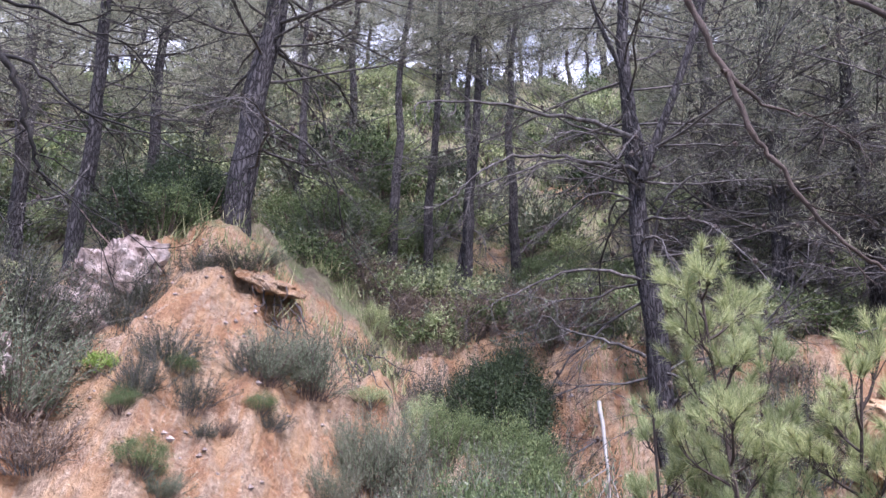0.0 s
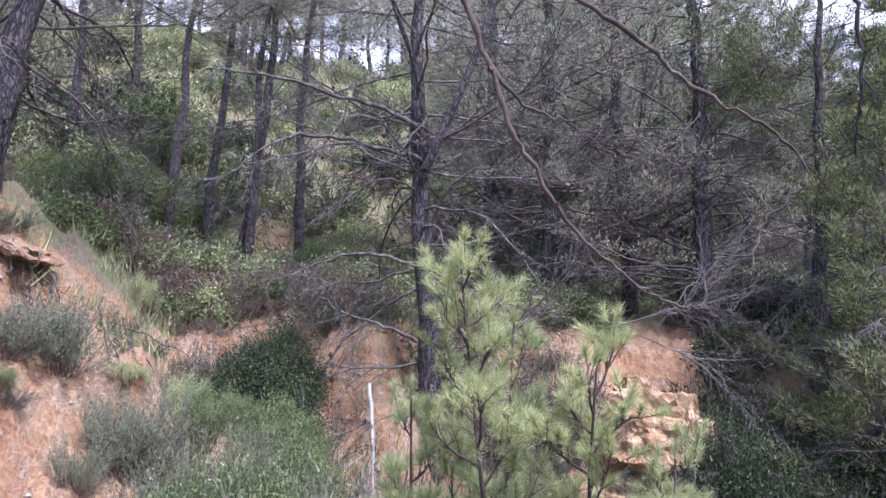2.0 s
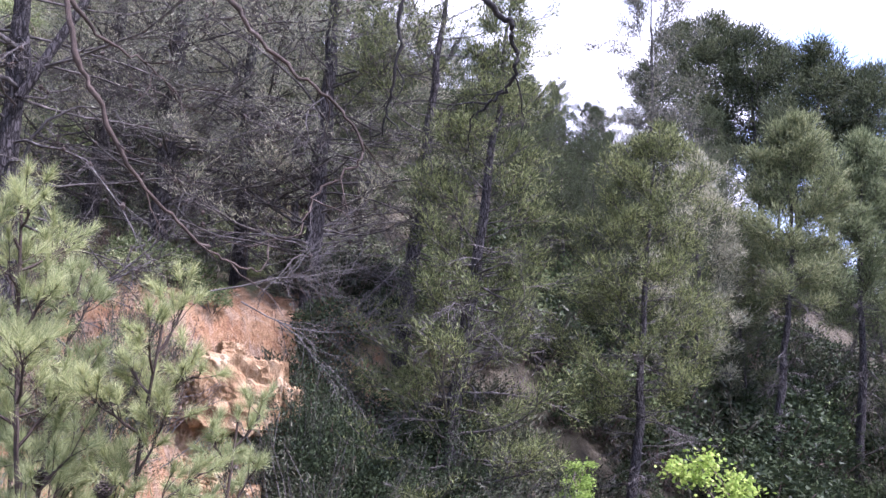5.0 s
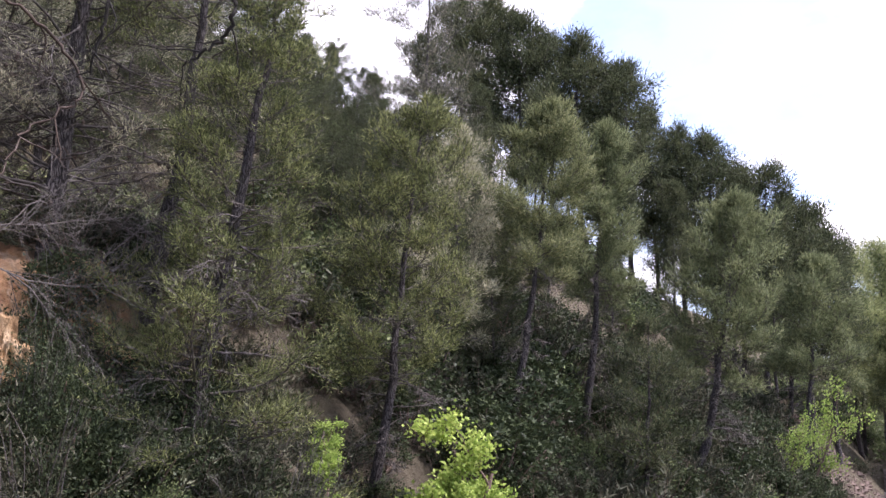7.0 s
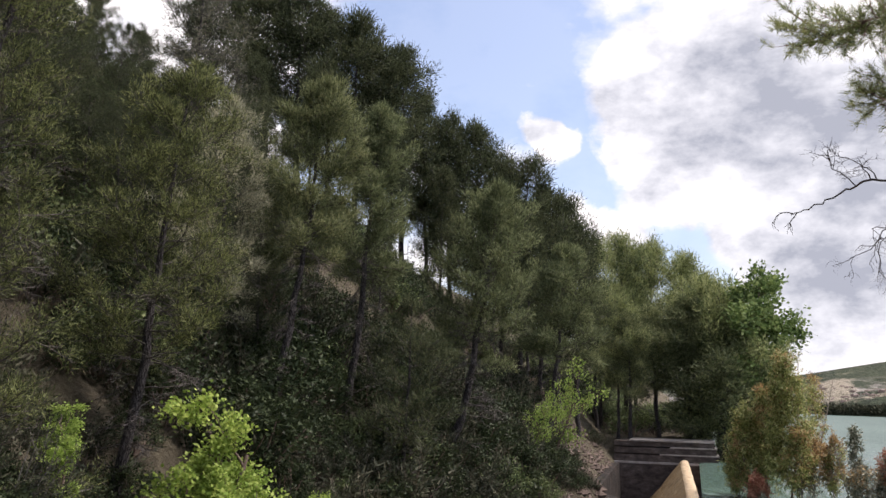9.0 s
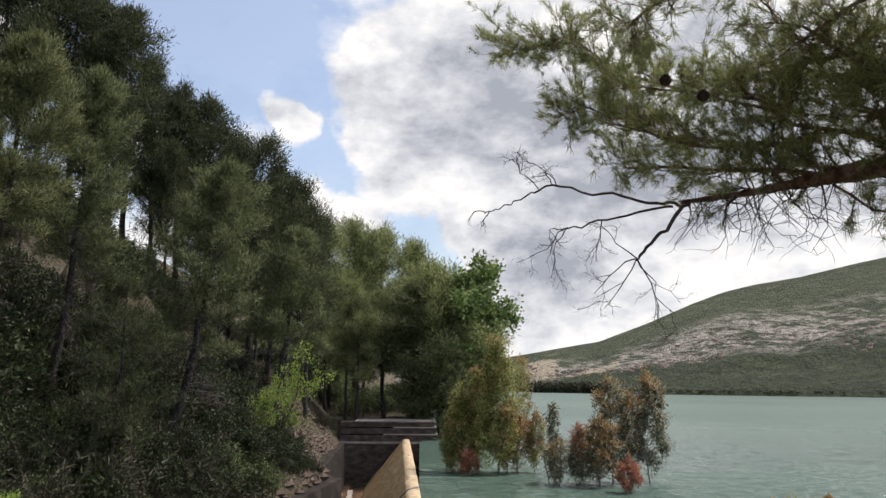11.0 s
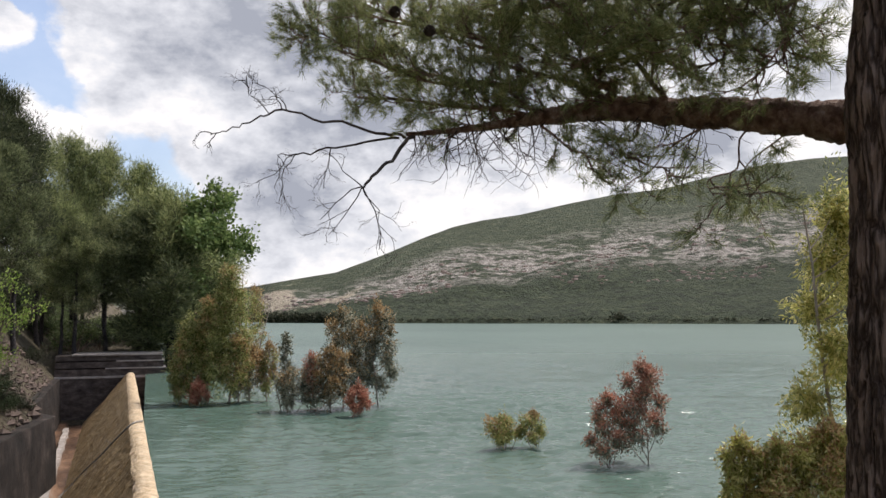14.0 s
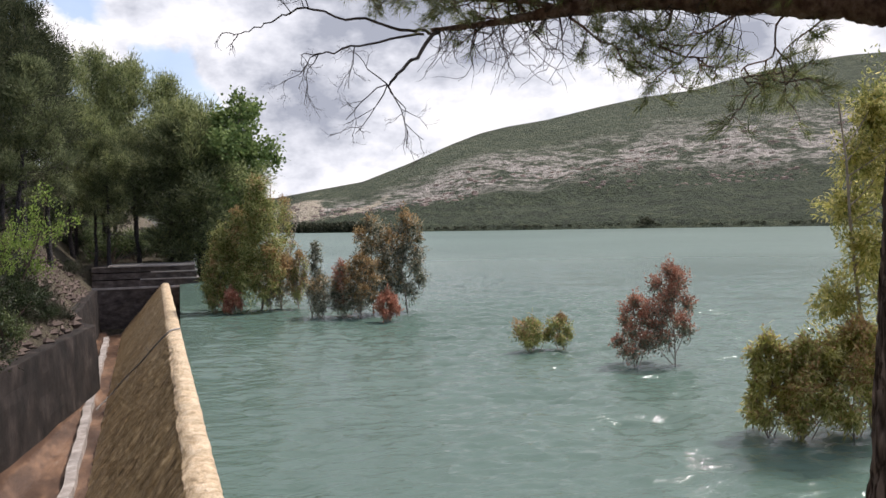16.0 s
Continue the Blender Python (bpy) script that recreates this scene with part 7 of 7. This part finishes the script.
# -- young pines in front of the bank --
def build_saplings():
    global RNG
    for seed, lon, d, top, wide, n, label in [(301, -19.3, 4.9, 12.6, 0.72, 26, "young pine with bright yellow-green needles"), (302, -16.8, 4.8, 9.6, 0.5, 14, "young pine shoot with light green needles"),
                                              (303, -24.2, 5.0, 6.4, 0.8, 24, "bushy young pine with light green needles"), (304, -14.0, 5.0, 4.5, 0.35, 9, "thin young pine in front of a trunk"),
                                              (305, -27.6, 5.2, 1.2, 0.7, 16, "low young pine with light green needles"), (306, -20.5, 5.2, 5.6, 0.8, 18, "bushy young pine with cones"), (307, -11.0, 5.4, 0.3, 0.5, 9, "low young pine at the foot of the bank")]:
        RNG = np.random.default_rng(seed)
        x, y = at(lon, d)
        z0 = ground_z(x, y)
        H = 3.5 + d * math.tan(radians(top)) - z0
        tree = thing("pine_sapling", label, "tree", "young pines in front of the bank", x, y, z0)
        wood, crown, tips = Buf(), Buf(), []
        main = wander((0, 0, -0.15), (0, 0, 1), H + 0.1, 8, 0.04, 0.05)
        wood.tube(main, np.linspace(0.026, 0.006, 9), 6)
        tips.append((main[-1], np.array((0, 0, 1.0))))
        for i in range(n):
            u = 0.42 + 0.56 * (i + 0.5) / n
            q, e = along(main, u)
            L = wide * (1.2 - u) * RNG.uniform(0.45, 1.1) + 0.06
            line = wander(q, turned((0, 0, 1), i * 2.4, RNG.uniform(0.7, 1.2)), L, 4, 0.14, 0.09)
            wood.tube(line, np.linspace(0.008, 0.004, 5), 4)
            for w in [1.0] + list(RNG.uniform(0.35, 0.98, RNG.integers(6, 11))):
                q2, e2 = along(line, w)
                s2 = wander(q2, unit(e2 + (0, 0, 0.35) + RNG.normal(size=3) * 0.55), RNG.uniform(0.04, 0.15), 3, 0.2, 0.1)
                wood.tube(s2, np.linspace(0.004, 0.002, 4), 3)
                tips.append((s2[-1], unit(s2[-1] - s2[-2])))
        # each shoot is a bottle-brush of long needles
        P, D = [], []
        for p, d2 in tips:
            ln = RNG.uniform(0.04, 0.09)
            wood.tube([p, p + d2 * ln], [0.004, 0.0025], 3)
            for _ in range(150):
                f = RNG.uniform(0, 1)
                P.append(p + d2 * ln * f)
                D.append(d2 * (0.5 + 0.6 * f) + RNG.normal(size=3) * 0.45 + np.array((0, 0, 0.15)))
        crown.blades(P, D, RNG.uniform(0.05, 0.10, len(P)), 0.0028)
        part("trunk", wood, M_TANBRANCH, tree, "thin grey-tan stems")
        part("needles", crown, M_NEEDLE_YOUNG, tree, "long light green needles")
        if seed in (301, 303, 306):
            for _ in range(4):
                q, e = along(main, RNG.uniform(0.45, 0.8))
                c = part("cone", cone_mesh(0.04), M_CONE, tree, "dark open pine cone")
                c.location = q + RNG.normal(size=3) * (0.22, 0.12, 0.05)


# -- dead wood and roots --
def build_dead_wood():
    global RNG
    RNG = np.random.default_rng(401)
    b = Buf()
    x0, y0 = at(-10.5, 9.2)
    line = smooth_line([(x0 - 0.02, y0 + 0.03, 4.3), (x0 + 0.02, y0 - 0.05, 3.8), (x0 + 0.03, y0 - 0.12, 3.3), (x0 + 0.03, y0 - 0.2, 2.7)], 4)
    b.tube(line + RNG.normal(size=line.shape) * 0.006, np.linspace(0.024, 0.010, len(line)), 7)
    for u in np.linspace(0.45, 0.95, 16):
        q, e = along(line, u)
        twigs(b, q, (RNG.choice((-1, 1)) * RNG.uniform(0.3, 0.9), -0.25, -0.6), RNG.uniform(0.3, 0.75), 0.007, 1, 3, 0.15, -0.03, None, 0.6)
    solo("dead_pole", b, M_WHITEWOOD, "bleached dead pole hanging down the orange bank", "dead wood")
    # grey fallen brush above the ochre rocks
    for lon, d, z, dirn, ln in [(-26.0, 10.5, 5.15, (0.80, -0.40, -0.10), 1.9), (-28.0, 10.5, 5.05, (0.85, -0.35, -0.16), 1.8), (-30.5, 10.6, 4.85, (0.85, -0.3, -0.10), 1.5)]:
        b = Buf()
        x, y = at(lon, d)
        twigs(b, (x, y, z), dirn, ln, 0.010, 2, 17, 0.20, -0.02, None, 0.8)
        solo("fallen_branch", b, M_TWIG, "grey fallen pine branch with dense bare twigs on the bank edge", "dead wood", group="fallen branches")
    # a lip of turf left hanging over the washed-out bank, and bare roots
    lip = bmesh.new()
    bmesh.ops.create_icosphere(lip, subdivisions=4, radius=1.0)
    for v in lip.verts:
        k = 1 + 0.35 * noise.noise(v.co * 1.9) + 0.12 * noise.noise(v.co * 5)
        v.co = Vector((v.co.x * 0.34 * k, v.co.y * 0.34 * k, v.co.z * 0.075 * k + 0.03 * noise.noise(v.co * 4)))
    me = bpy.data.meshes.new("turf_overhang")
    lip.to_mesh(me)
    lip.free()
    me.materials.append(M_EARTH)
    x, y = at(11.4, 8.38)
    ob = tagged(new("turf_overhang", me), "lip of earth and turf overhanging the eroded bank", "earth")
    ob.location, ob.rotation_euler = (x, y, ground_z(x, y) + 0.0), (0.1, 0.42, -0.3)
    for lon, d, ln, n in [(11.8, 8.2, 0.5, 9), (10.9, 8.2, 0.62, 11), (10.2, 8.25, 0.6, 9), (6.0, 8.3, 0.9, 9), (5.2, 8.4, 0.9, 8)]:
        x, y = at(lon, d)
        z = ground_z(x, y) + 0.16
        roots = thing("bare_roots", "bare brown roots hanging out of the eroded bank", "roots", "bank roots")
        for _ in range(n):
            b = Buf()
            line = wander((x + RNG.normal() * 0.10, y + RNG.uniform(-0.05, 0.12), z + RNG.normal() * 0.05), (0.35 + RNG.normal() * 0.3, -0.45, -0.5), ln * RNG.uniform(0.4, 1.0), 8, 0.28, -0.16)
            b.tube(line, np.linspace(0.009, 0.002, 9), 5)
            part("root", b, M_DARKTWIG, roots)
    # driftwood lying over the weir
    b = Buf()
    line = smooth_line([(28.9, crest_y(28.9) - 0.2, 0.10), (28.6, crest_y(28.6) + 0.12, 0.06), (28.9, 0.75, -0.42), (29.6, 1.2, -1.0), (30.4, 1.75, -1.62), (31.0, 2.3, -2.3), (30.6, 2.75, -2.7)], 5)
    b.tube(line, np.linspace(0.035, 0.02, len(line)), 6)
    for u in np.linspace(0.3, 0.95, 9):
        q, e = along(line, u)
        twigs(b, q, turned(e, RNG.uniform(0, 6.28), 0.6), RNG.uniform(0.2, 0.5), 0.012, 1, 2, 0.2)
    solo("driftwood_branch", b, M_WHITEWOOD, "pale driftwood branch lying across the weir face", "driftwood")


# -- grass and straw --
def build_grass():
    global RNG
    RNG = np.random.default_rng(501)
    g, s = Buf(), Buf()
    P, D = [], []
    for _ in range(2600):
        lon, d = RNG.uniform(-24, 20), RNG.uniform(8.3, 17.5)
        x, y = at(lon, d)
        if noise.noise(Vector((x * 0.6, y * 0.6, 8))) < -0.12:
            continue
        z = ground_z(x, y)
        for _ in range(16):
            P.append((x + RNG.normal() * 0.10, y + RNG.normal() * 0.10, z - 0.02))
            D.append((RNG.normal() * 0.4, RNG.normal() * 0.4, 1))
    n = len(P)
    for _ in range(3000):
        x, y = at(RNG.uniform(-30, 30), RNG.uniform(17, 36))
        z = ground_z(x, y)
        for _ in range(9):
            P.append((x + RNG.normal() * 0.22, y + RNG.normal() * 0.22, z - 0.02))
            D.append((RNG.normal() * 0.5, RNG.normal() * 0.5, 1))
    g.blades(P, D, np.where(np.arange(len(P)) < n, RNG.uniform(0.08, 0.32, len(P)), RNG.uniform(0.2, 0.5, len(P))), np.where(np.arange(len(P)) < n, 0.010, 0.028))
    solo("grass", g, M_GRASS, "thin green and straw grass under the pines", "grass", "stuff")
    P, D = [], []
    for _ in range(15000):
        x = RNG.uniform(-5, 4.2)
        y = lerp_line(x, BANK_Y) + RNG.uniform(-2.0, 1.3)
        if noise.noise(Vector((x * 0.9, y * 0.9, 3))) < -0.25:
            continue
        z = ground_z(x, y)
        P.append((x, y, z + 0.01))
        D.append((RNG.normal() * 0.7, -0.5 + RNG.normal() * 0.3, -0.25 + RNG.normal() * 0.45))
    s.blades(P, D, RNG.uniform(0.03, 0.13, len(P)), 0.0035)
    solo("straw", s, M_STRAW, "pale dry straw lying on the orange bank", "straw", "stuff")


build_shore_pine()
build_saplings()
build_dead_wood()
build_grass()
